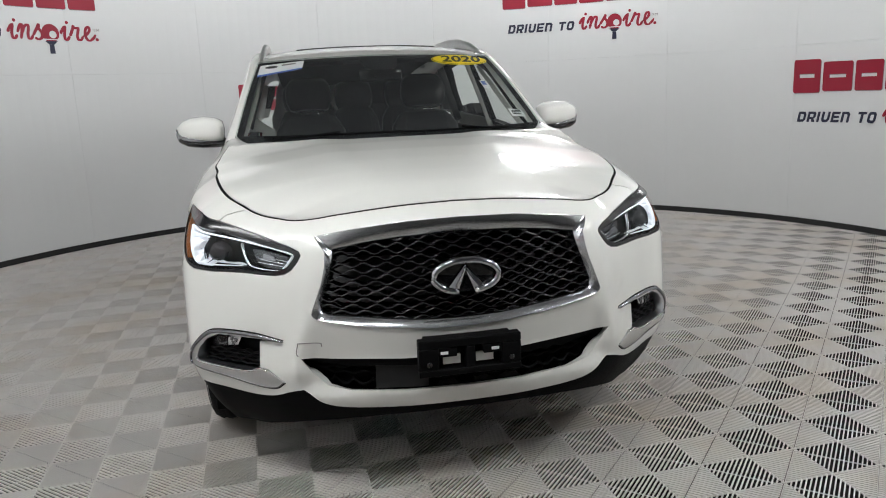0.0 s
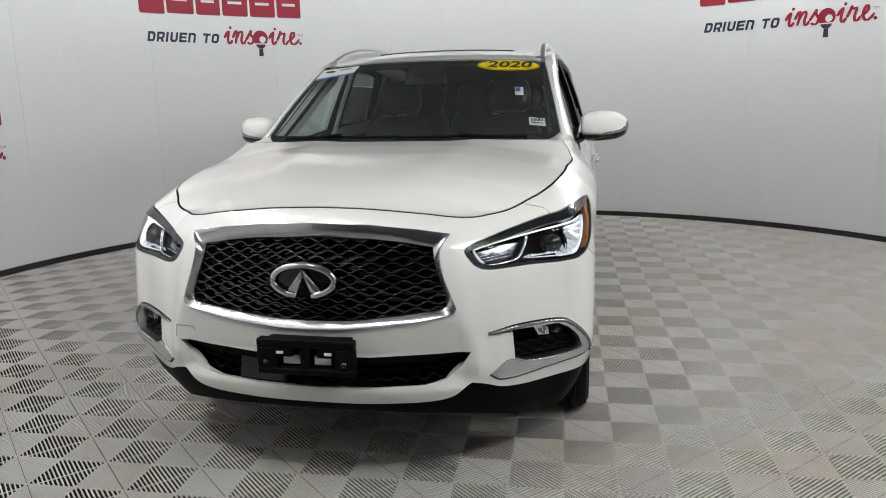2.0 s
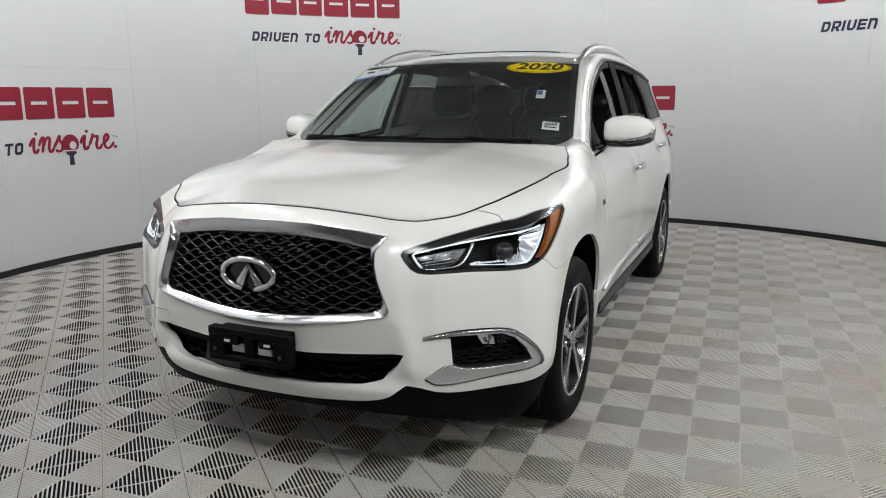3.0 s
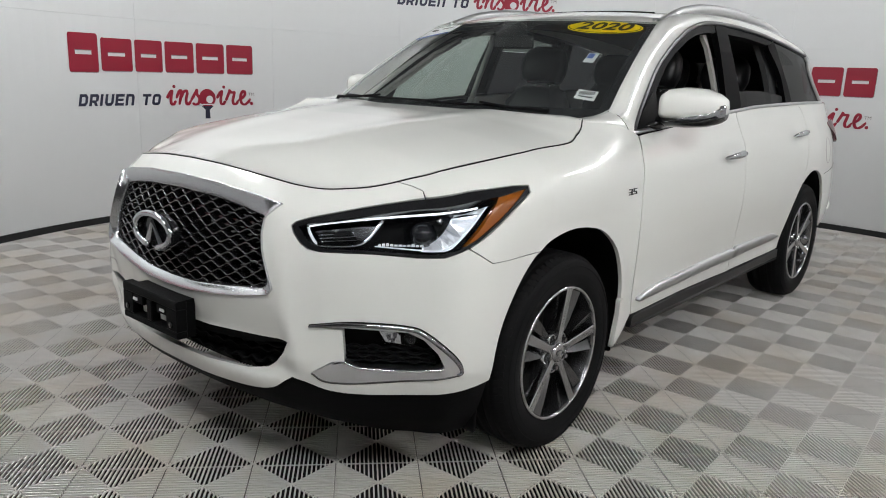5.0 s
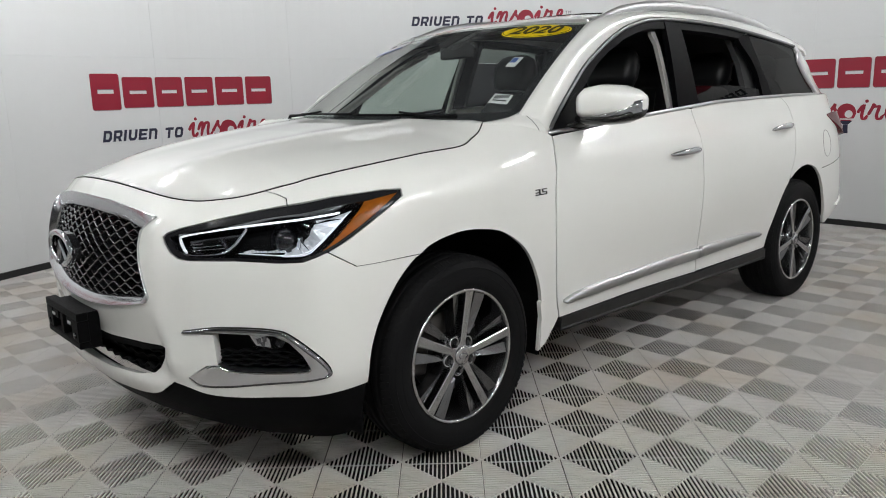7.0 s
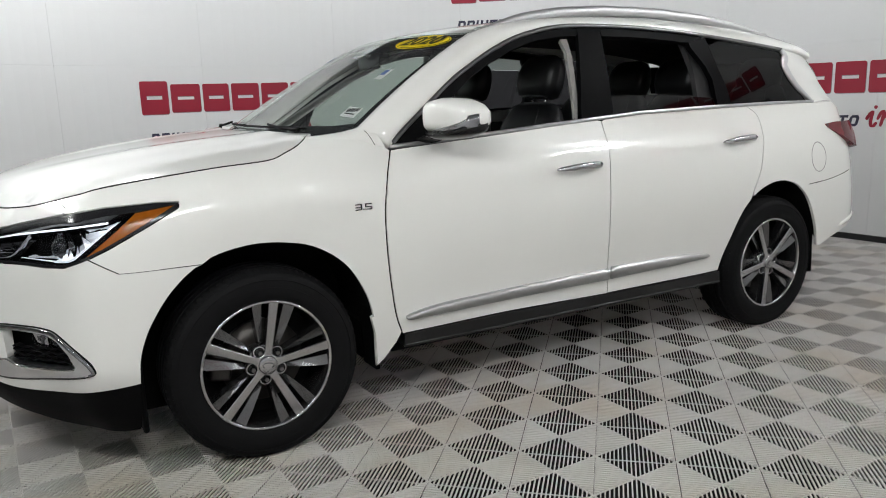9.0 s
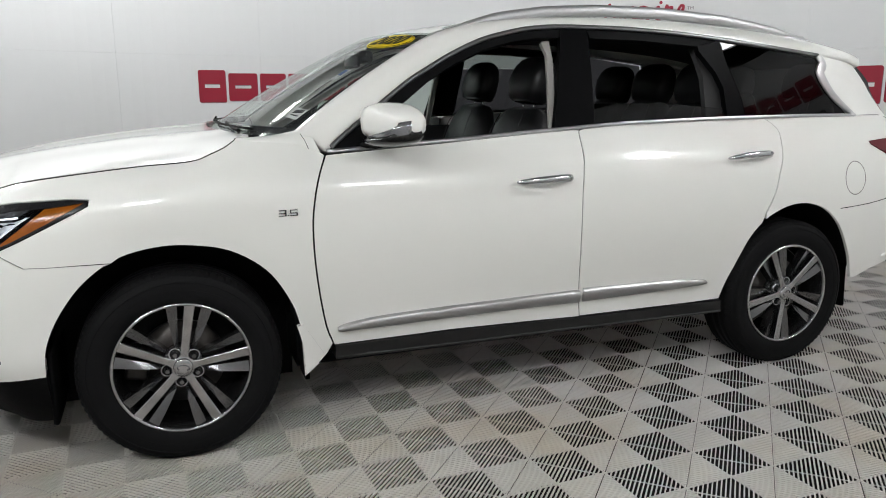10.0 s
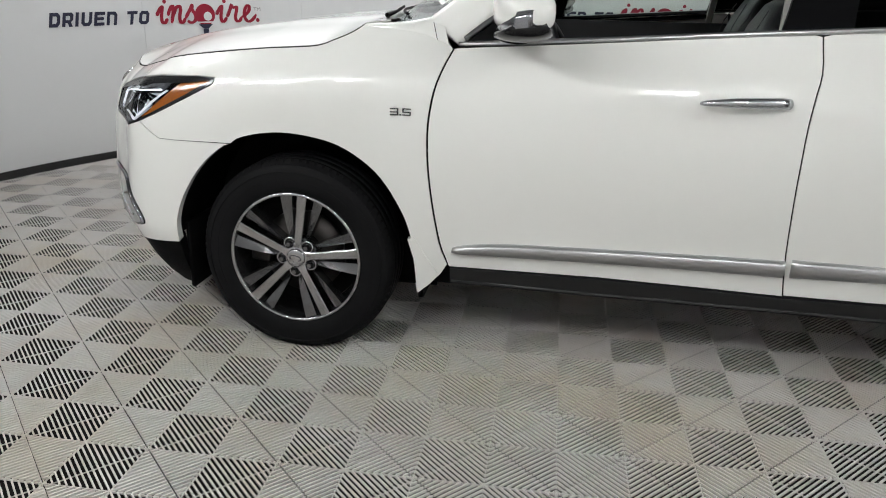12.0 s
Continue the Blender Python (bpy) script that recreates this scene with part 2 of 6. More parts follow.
# lamps over the booth, all placed out of view
def ceiling_lamp(m, hw, hl, diffuser, label, group):
    lamp = new("ceiling_lamp", None)
    lamp.matrix_basis = m
    tagged(lamp, label, "ceiling lamp", group)
    part("housing", rounded(boxes([(-hw, -hl, 0.0, hw, hl, 0.07)]), 0.01), M_HALL, lamp, smooth=False)
    part("diffuser", boxes([(-hw + 0.02, -hl + 0.02, -0.02, hw - 0.02, hl - 0.02, -0.002)]), diffuser, lamp, smooth=False)
    lips = [(-hw, -hl, -0.045, -hw + 0.012, hl, -0.001), (hw - 0.012, -hl, -0.045, hw, hl, -0.001), (-hw + 0.0125, -hl, -0.045, hw - 0.0125, -hl + 0.012, -0.001), (-hw + 0.0125, hl - 0.012, -0.045, hw - 0.0125, hl, -0.001)]
    part("shade", boxes(lips), M_BASE, lamp, smooth=False)
    for y in (-hl * 0.6, hl * 0.6):
        # a rod straight up to the hall's ceiling
        foot = m @ Vector((0, y, 0.06))
        rod = part("hanger", boxes([(-0.008, -0.008, 0.0, 0.008, 0.008, HZ - foot.z)]), M_HALL, lamp, smooth=False)
        rod.matrix_basis = m.inverted() @ Matrix.Translation(foot)


def build_lamps():
    # lamps at 296 to 332 follow the fender highlights, the others are added fill
    for a, z, tilt in ((238, 3.45, 40), (258, 3.3, 42), (296, 2.75, 52), (314, 2.75, 52), (332, 2.75, 52), (8, 2.85, 50), (50, 3.45, 40), (60, 3.45, 40)):
        m = Matrix.Translation(ring_xyz(3.95, a, z)) @ pose(0, 0, 0, 0, 0, a) @ pose(0, 0, 0, 0, tilt, 0)
        ceiling_lamp(m, 0.14, 0.27, M_LAMP, "short white lamp panel placed unseen at the booth's rim", "rim lamps")
    # fill panels added out of view to brighten the floor on this side
    for a, r in ((206, 3.6), (219, 3.6), (229, 3.6)):
        m = Matrix.Translation(ring_xyz(r, a, 3.45)) @ pose(0, 0, 0, 0, 0, a)
        ceiling_lamp(m, 0.14, 0.27, M_DOWN, "unseen white lamp panel added to brighten the floor", "floor lamps")
    # added washers, unseen from inside, that brighten the wall by sector
    for a in (10, 27, 54, 82, 103, 126, 150, 174, 198):
        diffuser = M_WASHLOW if a < 90 else M_WASHHIGH if a > 140 else M_WASH
        m = Matrix.Translation(ring_xyz(2.95, a, 3.5)) @ pose(0, 0, 0, 0, 0, a) @ pose(0, 0, 0, 0, -64, 0)
        ceiling_lamp(m, 0.17, 0.50, diffuser, "unseen white lamp panel added to brighten the booth wall", "wall lamps")


build_lamps()
# ---- the car's outer surfaces (car axes: x to its left, y back, z up) ----
def catmull(pts, n):
    """n points of a smooth curve through pts."""
    p = np.asarray(pts, float)
    m = len(p)
    q = np.vstack([2 * p[0] - p[1], p, 2 * p[-1] - p[-2]])
    s = np.linspace(0, m - 1, n)
    k = np.minimum(s.astype(int), m - 2)
    t = (s - k)[:, None]
    a, b, c, d = q[k], q[k + 1], q[k + 2], q[k + 3]
    return 0.5 * (2 * b + (c - a) * t + (2 * a - 5 * b + 4 * c - d) * t ** 2 + (3 * b - a - 3 * c + d) * t ** 3)


PLAN = [(0, -2.475), (0.25, -2.462), (0.45, -2.415), (0.60, -2.345), (0.74, -2.24), (0.85, -2.12), (0.92, -2.0), (0.955, -1.82), (0.968, -1.5),
        (0.97, -1.0), (0.972, 0.0), (0.972, 1.0), (0.965, 1.6), (0.93, 2.05), (0.86, 2.3), (0.7, 2.5), (0.45, 2.58), (0.0, 2.61)]
LEVELS = [0.15, 0.25, 0.35, 0.45, 0.58, 0.70, 0.82, 0.92, 0.99, 1.05, 1.10, 1.16, 1.22, 1.28]
INSETS = {
    0.0: [0.16, 0.08, 0.01, -0.02, -0.025, -0.012, 0.0, 0.03, 0.062, 0.11, 0.19, 0.30, 0.45, 0.6],
    2.0: [0.16, 0.08, 0.01, -0.015, -0.015, -0.005, 0.01, 0.04, 0.085, 0.15, 0.25, 0.36, 0.50, 0.65],
    3.5: [0.17, 0.08, 0.02, 0.0, 0.0, 0.005, 0.02, 0.065, 0.135, 0.22, 0.30, 0.40, 0.50, 0.65],
    5.0: [0.17, 0.08, 0.03, 0.0, 0.0, 0.01, 0.02, 0.05, 0.10, 0.18, 0.27, 0.36, 0.46, 0.6],
    7.0: [0.10, 0.05, 0.025, 0.01, 0.005, 0.0, 0.002, 0.015, 0.045, 0.11, 0.20, 0.30, 0.40, 0.5],
    8.0: [0.09, 0.05, 0.03, 0.015, 0.004, 0.0, 0.0, 0.006, 0.025, 0.07, 0.145, 0.25, 0.35, 0.45],
    9.0: [0.09, 0.06, 0.045, 0.03, 0.015, 0.004, 0.0, 0.006, 0.016, 0.035, 0.06, 0.105, 0.15, 0.2],
    10.0: [0.09, 0.065, 0.055, 0.048, 0.03, 0.015, 0.010, 0.018, 0.028, 0.05, 0.075, 0.10, 0.118, 0.135],
    11.0: [0.09, 0.06, 0.05, 0.042, 0.025, 0.010, 0.006, 0.014, 0.026, 0.045, 0.07, 0.092, 0.11, 0.13],
    12.0: [0.08, 0.05, 0.03, 0.015, 0.004, 0.0, 0.0, 0.008, 0.02, 0.04, 0.06, 0.085, 0.105, 0.125],
    13.0: [0.10, 0.06, 0.03, 0.01, 0.0, 0.0, 0.005, 0.015, 0.03, 0.05, 0.07, 0.09, 0.11, 0.13],
    17.0: [0.20, 0.12, 0.05, 0.0, -0.02, 0.0, 0.03, 0.06, 0.08, 0.10, 0.12, 0.14, 0.16, 0.18],
}
_NU = 1701
_plan = catmull([(-0.25, -2.462)] + PLAN + [(-0.45, 2.58)], _NU + 200)[100:-100]
_us = np.linspace(0, 17, _NU)
_tan = np.gradient(_plan, axis=0)
_tan[0] = (1, 0)
_tan[-1] = (-1, 0)
_nor = np.c_[_tan[:, 1], -_tan[:, 0]]
_nor /= np.linalg.norm(_nor, axis=1)[:, None]
_len = np.r_[0, np.cumsum(np.linalg.norm(np.diff(_plan, axis=0), axis=1))]
_keys = sorted(INSETS)
_zs = np.linspace(0.15, 1.28, 227)
_table = np.array([catmull(np.c_[LEVELS, INSETS[k]], 1400) for k in _keys])
_rows = np.array([np.interp(_zs, r[:, 0], r[:, 1]) for r in _table])
_ins = np.array([np.interp(_us, _keys, _rows[:, j]) for j in range(len(_zs))]).T
for _ in range(30):                        # soften the change from station to station
    _ins[1:-1] = 0.5 * _ins[1:-1] + 0.25 * (_ins[:-2] + _ins[2:])

_S, _Z = _len[:, None], _zs[None, :]
# fold beside the grille, from the grille's top corner down to the intake
_d = _S - np.interp(_zs, [0.427, 0.56, 0.688, 0.845, 0.959], [0.586, 0.57, 0.539, 0.521, 0.515])[None, :]
_ins -= 0.015 * np.exp(-np.where(_d < 0, _d / 0.13, _d / 0.050) ** 2) * np.clip((_Z - 0.43) / 0.06, 0, 1) * np.clip((0.97 - _Z) / 0.05, 0, 1)
# the nose below the grille leans back towards the intake
_ins += 0.034 * np.interp(_zs, [0.40, 0.45, 0.53, 0.655, 0.70], [0.0, 0.7, 1.0, 0.12, 0.0])[None, :] / (1 + np.exp((_S - np.interp(_zs, [0.427, 0.56, 0.688], [0.570, 0.552, 0.52])[None, :]) / 0.011))
# crease that rises along the doors
_d = _Z - np.interp(_len, [1.95, 2.232, 2.683, 3.316, 3.853, 4.342, 4.9], [1.003, 1.017, 1.04, 1.063, 1.087, 1.107, 1.12])[:, None]
_ins -= np.interp(_S, [3.0, 3.6], [0.0036, 0.0012]) * np.exp(-np.where(_d > 0, _d / 0.028, _d / 0.07) ** 2) * np.clip((_S - 1.95) / 0.2, 0, 1) * np.clip((4.8 - _S) / 0.5, 0, 1)
# full corners of the front bumper
_ins -= 0.043 * np.exp(-((_S - 1.07) / np.where(_S < 1.07, 0.13, 0.22)) ** 2) * np.interp(_zs, [0.20, 0.34, 0.45, 0.80, 0.96, 1.03, 1.07], [0.3, 0.8, 1.1, 1.0, 0.8, 0.2, 0.0])[None, :]
_ins += 0.013 * np.exp(-((_S - 1.02) / 0.17) ** 2) * np.interp(_zs, [0.97, 1.04], [0.0, 1.0])[None, :]
# the nose is flatter across than its plan line
_ins += 0.032 * np.interp(_S, [0.0, 0.30, 0.50, 0.68], [1.0, 0.85, 0.40, 0.0])
# full shoulder of the front fender beside the hood
_ins -= 0.036 * np.interp(_S, [1.18, 1.50, 1.85, 2.12], [0.0, 1.0, 0.95, 0.0]) * np.interp(_zs, [0.78, 0.86, 0.96, 1.04, 1.10], [0.0, 0.12, 0.58, 0.92, 1.0])[None, :]
# hollows behind the door handles
for _a, _b in ((3.147, 0.992), (4.247, 1.052)):
    _ins += 0.007 * np.exp(-((_S - _a) / 0.10) ** 2 - ((_Z - _b) / 0.055) ** 2)


def shell(s, z):
    """A point of the lower body: s metres round the plan from the nose, z metres up."""
    x = np.interp(s, _len, _plan[:, 0])
    y = np.interp(s, _len, _plan[:, 1])
    nx = np.interp(s, _len, _nor[:, 0])
    ny = np.interp(s, _len, _nor[:, 1])
    u = np.interp(s, _len, _us) / 17 * (_NU - 1)
    w = (np.clip(z, 0.15, 1.28) - 0.15) / (1.13) * 226
    i = np.minimum(u.astype(int) if isinstance(u, np.ndarray) else int(u), _NU - 2)
    j = np.minimum(w.astype(int) if isinstance(w, np.ndarray) else int(w), 225)
    a, b = u - i, w - j
    d = _ins[i, j] * (1 - a) * (1 - b) + _ins[i + 1, j] * a * (1 - b) + _ins[i, j + 1] * (1 - a) * b + _ins[i + 1, j + 1] * a * b
    return np.stack([x - nx * d, y - ny * d, z * np.ones_like(d)], -1)


def s_at_y(y):
    """The place round the plan of a spot on the side."""
    k = int(5.0 / 17 * (_NU - 1))
    e = int(14.2 / 17 * (_NU - 1))
    return np.interp(y, _plan[k:e, 1], _len[k:e])


def belt_z(y):
    return np.interp(y, [-1.1, -0.87, -0.4, 0.0, 0.5, 1.0, 1.5, 2.1], [1.12, 1.131, 1.160, 1.188, 1.219, 1.231, 1.236, 1.232])


def glass_side(y, z):
    """A point of the side windows' surface."""
    dz = z - belt_z(y)
    x = 0.863 - 0.29 * dz - 0.15 * dz * dz
    x = x - 0.06 * np.clip((-0.2 - y) / 0.5, 0, 1.5) * np.clip(dz / 0.4, 0, 1) - 0.055 * np.clip((y - 1.2) / 0.9, 0, 2) ** 2
    return np.stack([x, y * np.ones_like(x), z * np.ones_like(x)], -1)

# ---- car materials ----
M_PAINT = mat("pearl_white_paint", (0.84, 0.837, 0.799), rough=0.34, coat=1.0, coat_rough=0.09, var=0.012, scale=3.0)
M_CHROME = mat("bright_chrome", (0.72, 0.73, 0.75), rough=0.12, metal=1.0, var=0.02, scale=20)
M_SATIN = mat("satin_silver_trim", (0.56, 0.56, 0.565), rough=0.28, metal=1.0, var=0.06, scale=14)
M_TRIM = mat("satin_door_trim", (0.54, 0.54, 0.545), rough=0.34, metal=1.0, var=0.06, scale=14)
M_RAIL = mat("satin_rail", (0.58, 0.58, 0.585), rough=0.48, metal=0.85, var=0.05, scale=14)
M_EMBLEM = mat("emblem_chrome", (0.52, 0.53, 0.55), rough=0.10, metal=1.0, var=0.03, scale=20)
M_FRAME = mat("brushed_chrome", (0.60, 0.61, 0.63), rough=0.24, metal=1.0, var=0.05, scale=18)
M_DARKCH = mat("dark_chrome", (0.30, 0.30, 0.32), rough=0.12, metal=1.0, var=0.05, scale=20)
M_BADGE = mat("smoked_chrome", (0.10, 0.10, 0.105), rough=0.2, metal=1.0, var=0.05, scale=20)
M_DARKTRIM = mat("dark_satin_trim", (0.17, 0.17, 0.172), rough=0.32, metal=0.9, var=0.06, scale=14)
M_BLACK = mat("black_plastic", (0.0042, 0.0042, 0.0046), spec=0.07, rough=0.55, var=0.2, scale=12, bump=0.25, bscale=300)
M_GLOSSB = mat("gloss_black", (0.008, 0.008, 0.009), rough=0.08, var=0.1, scale=10)
M_SILL = mat("black_sill_plastic", (0.007, 0.007, 0.0074), rough=0.42, var=0.2, scale=7, bump=0.15, bscale=240)
M_RUBBER = mat("tyre_rubber", (0.0075, 0.0075, 0.008), spec=0.10, rough=0.62, var=0.25, scale=9, bump=0.25, bscale=120)
M_GUN = mat("gunmetal_alloy", (0.20, 0.20, 0.205), rough=0.22, metal=0.95, var=0.1, scale=16)
M_MACH = mat("machined_alloy", (0.50, 0.50, 0.51), rough=0.18, metal=1.0, var=0.06, scale=30)
M_STEEL = mat("brake_steel", (0.075, 0.07, 0.066), rough=0.4, metal=1.0, var=0.25, scale=12)
M_LEATHER = mat("black_leather", (0.0085, 0.0088, 0.0102), rough=0.38, var=0.25, scale=10, bump=0.35, bscale=220)
M_DASH = mat("dark_dash_plastic", (0.014, 0.014, 0.015), rough=0.6, var=0.15, scale=9, bump=0.2, bscale=260)
M_BEIGE = mat("pale_grey_cabin_trim", (0.42, 0.41, 0.385), rough=0.75, var=0.06, scale=8, bump=0.1, bscale=300)
M_HEAD = mat("grey_headliner", (0.05, 0.05, 0.051), rough=0.9, var=0.1, scale=6)
M_AMBER = mat("amber_lens", (0.28, 0.080, 0.007), rough=0.12, var=0.12, scale=40, bump=0.3, bscale=150)
M_TAILRED = mat("red_tail_lens", (0.12, 0.010, 0.016), rough=0.1, var=0.1, scale=20)
M_YELLOW = mat("yellow_decal", (0.86, 0.66, 0.01), rough=0.35, var=0.03, scale=8)
M_PAPER = mat("white_sticker_paper", (0.78, 0.78, 0.78), rough=0.5, var=0.03, scale=12)
M_BLUE = mat("blue_print", (0.05, 0.12, 0.42), rough=0.4, var=0.05, scale=12)
M_INK = mat("black_ink", (0.01, 0.01, 0.011), rough=0.45, var=0.05, scale=12)
M_STITCH = mat("pale_stitching", (0.06, 0.06, 0.062), rough=0.7, var=0.08, scale=40)
M_LED = glow("daytime_led", (0.92, 0.96, 1.0), 0.95)
M_LEDSOFT = glow("low_beam_glow", (0.90, 0.95, 1.0), 0.30)
M_FACET = mat("glowing_facet_reflector", (0.88, 0.89, 0.92), rough=0.33, metal=1.0, var=0.06, scale=30)
# emission stands in for lamp light caught by the facets and prisms
fb = M_FACET.node_tree.nodes["Principled BSDF"]
fb.inputs["Emission Color"].default_value = (0.85, 0.92, 1.0, 1)
fb.inputs["Emission Strength"].default_value = 0.28
M_REFL = mat("lamp_reflector", (0.80, 0.81, 0.84), rough=0.16, metal=1.0, var=0.1, scale=30)
M_SIGNAL = mat("clear_signal_lens", (0.34, 0.345, 0.36), rough=0.16, metal=0.8, var=0.06, scale=30)
# black put into gaps and seams for the shade inside them
M_GAP = mat("shut_line_shade", (0.01, 0.01, 0.01), rough=0.9, spec=0.05, var=0.1, scale=10)
# the windscreen carries painted haze so that the cabin reads less black
M_GLASS = clear("windscreen_glass", (0.78, 0.83, 0.80), gloss=0.6, veil=0.024)
M_SIDEGLASS = clear("clear_side_glass", (0.60, 0.68, 0.64))
M_FARGLASS = clear("grey_dimming_glass", (0.24, 0.27, 0.255), gloss=0.6)
M_TINT = clear("privacy_glass", (0.05, 0.05, 0.054), gloss=0.4)
M_LENS = clear("lamp_lens_plastic", (0.95, 0.96, 0.97), gloss=0.35)

car = tagged(new("car"), "pearl white mid-size suv with chrome grille standing on tiles", "car")
car.matrix_basis = pose(-0.027, 0, 0)


# ---- panels cut out of a surface ----
def inside(pt, poly):
    x, y = pt
    c = False
    j = len(poly) - 1
    for i in range(len(poly)):
        xi, yi = poly[i]
        xj, yj = poly[j]
        if (yi > y) != (yj > y) and x < (xj - xi) * (y - yi) / (yj - yi) + xi:
            c = not c
        j = i
    return c


def dense(poly, step):
    out = []
    for i in range(len(poly)):
        a, b = np.array(poly[i], float), np.array(poly[(i + 1) % len(poly)], float)
        n = max(1, int(math.ceil(np.linalg.norm(b - a) / step)))
        out += [tuple(a + (b - a) * k / n) for k in range(n)]
    return out


def smooth_line(pts, n=None):
    """A smooth open line through the control points, as plain tuples."""
    return [tuple(p) for p in catmull(pts, n or 5 * len(pts))]


def smooth_loop(pts, n=None):
    p = list(pts)
    q = catmull(p[-2:] + p + p[:2], 6 * (len(p) + 3) + 1)
    k0, k1 = 6 * 2, 6 * (len(p) + 2)
    return [tuple(v) for v in q[k0:k1]]


def cut(outline, holes, step):
    """Triangles that fill an outline with holes: flat points, faces, and the rims as index loops."""
    from mathutils.geometry import delaunay_2d_cdt
    loops = [dense(outline, step)] + [dense(h, step) for h in holes]
    pts, edges, rims = [], [], []
    for lp in loops:
        k = len(pts)
        pts += lp
        edges += [(k + i, k + (i + 1) % len(lp)) for i in range(len(lp))]
    nb = len(pts)
    o = np.array(outline)
    lo, hi = o.min(0), o.max(0)
    rim = np.array(pts)
    for i, a in enumerate(np.arange(lo[0] + step / 2, hi[0], step)):
        for b in np.arange(lo[1] + (step / 2 if i % 2 else step / 4), hi[1], step):
            if inside((a, b), outline) and not any(inside((a, b), h) for h in holes) and ((rim - (a, b)) ** 2).sum(1).min() > (0.55 * step) ** 2:
                pts.append((a, b))
    v, e, f, ov, oe, of = delaunay_2d_cdt([Vector(p) for p in pts], edges, [], 0, 1e-6)
    tri = []
    for t in f:
        c = ((v[t[0]].x + v[t[1]].x + v[t[2]].x) / 3, (v[t[0]].y + v[t[1]].y + v[t[2]].y) / 3)
        if inside(c, loops[0]) and not any(inside(c, h) for h in loops[1:]):
            tri.append(tuple(t))
    count = {}
    for t in tri:
        for a, b in ((t[0], t[1]), (t[1], t[2]), (t[2], t[0])):
            count[(a, b)] = count.get((a, b), 0) + 1
    rim_edges = [(a, b) for (a, b) in count if (b, a) not in count]
    return np.array([(p.x, p.y) for p in v]), tri, rim_edges


def normals_of(fn, a, b):
    h = 0.006
    da = fn(a + h, b) - fn(a - h, b)
    db = fn(a, b + h) - fn(a, b - h)
    n = np.cross(da, db)
    return n / np.linalg.norm(n, axis=1)[:, None]


def panel(name, fn, outline, material, parent, holes=(), step=0.035, thick=0.014, lift=0.0, sides=(1,), flip=False, label="", round_edge=0.0):
    """A sheet with turned-in rims, cut from the surface fn(a, b) by an outline; sides: 1 the car's left, -1 its right, both in one mesh if two."""
    flat, tri, rim = cut(outline, list(holes), step)
    a, b = flat[:, 0], flat[:, 1]
    nor = normals_of(fn, a, b)
    if flip:
        nor = -nor
        tri = [(t[0], t[2], t[1]) for t in tri]
        rim = [(q, p) for p, q in rim]
    top = fn(a, b) + nor * lift
    V, Fc, N = [], [], []
    for side in sides:
        k = len(V)
        m = np.array([side, 1, 1])
        V += [tuple(p) for p in top * m]
        N += [tuple(p) for p in nor * m]
        Fc += [tuple(k + i for i in (t if side > 0 else t[::-1])) for t in tri]
        idx = sorted({i for e in rim for i in e})
        pos = {q: j for j, q in enumerate(idx)}
        out = {q: np.zeros(3) for q in idx}
        for p, q in rim:
            d = np.cross(top[q] - top[p], nor[p])
            d /= np.linalg.norm(d) + 1e-9
            out[p] += d
            out[q] += d
        k2 = len(V)
        for q in idx:
            o = out[q] / (np.linalg.norm(out[q]) + 1e-9)
            V.append(tuple(top[q] * m))
            N.append(tuple(o * m))
        k3 = len(V)
        for q in idx:
            o = out[q] / (np.linalg.norm(out[q]) + 1e-9)
            V.append(tuple((top[q] - nor[q] * thick) * m))
            N.append(tuple(o * m))
        for p, q in rim:
            f = (k2 + pos[p], k3 + pos[p], k3 + pos[q], k2 + pos[q])
            Fc.append(f if side > 0 else f[::-1])
    ob = make(name, V, Fc, material, parent, label)
    ob.data.normals_split_custom_set_from_vertices(N)
    return ob


def band(name, fn, line, width, material, parent, lift=0.006, sides=(1,), label="", thick=0.012, taper=False):
    """A raised strip with a rounded back that follows a line on a surface; width a number or one per point."""
    p = np.array(line, float)
    w = np.full(len(p), width) if np.isscalar(width) else np.array(width, float)
    if taper:
        k = np.linspace(0, 1, len(p))
        w = w * np.clip(np.minimum(k, 1 - k) * 8 + 0.25, 0, 1)
    t = np.gradient(p, axis=0)
    t /= np.linalg.norm(t, axis=1)[:, None] + 1e-9
    side_dir = np.c_[-t[:, 1], t[:, 0]]
    prof = [(-1, -0.4), (-1, 0.45), (-0.72, 0.92), (0, 1.0), (0.72, 0.92), (1, 0.45), (1, -0.4)]
    rows = []
    for c, h in prof:
        q = p + side_dir * (w * 0.5 * c)[:, None]
        n = normals_of(fn, q[:, 0], q[:, 1])
        rows.append(fn(q[:, 0], q[:, 1]) + n * (lift * h))
    rows = np.array(rows)
    V, Fc = [], []
    for s in sides:
        k = len(V)
        m = np.array([s, 1, 1])
        n = len(p)
        V += [tuple(v * m) for r in rows for v in r]
        for i in range(len(prof) - 1):
            for j in range(n - 1):
                f = (k + i * n + j, k + (i + 1) * n + j, k + (i + 1) * n + j + 1, k + i * n + j + 1)
                Fc.append(f[::-1] if s > 0 else f)
        for j in (0, n - 1):
            Fc.append(tuple(k + i * n + j for i in range(len(prof))))
    return make(name, V, Fc, material, parent, label)


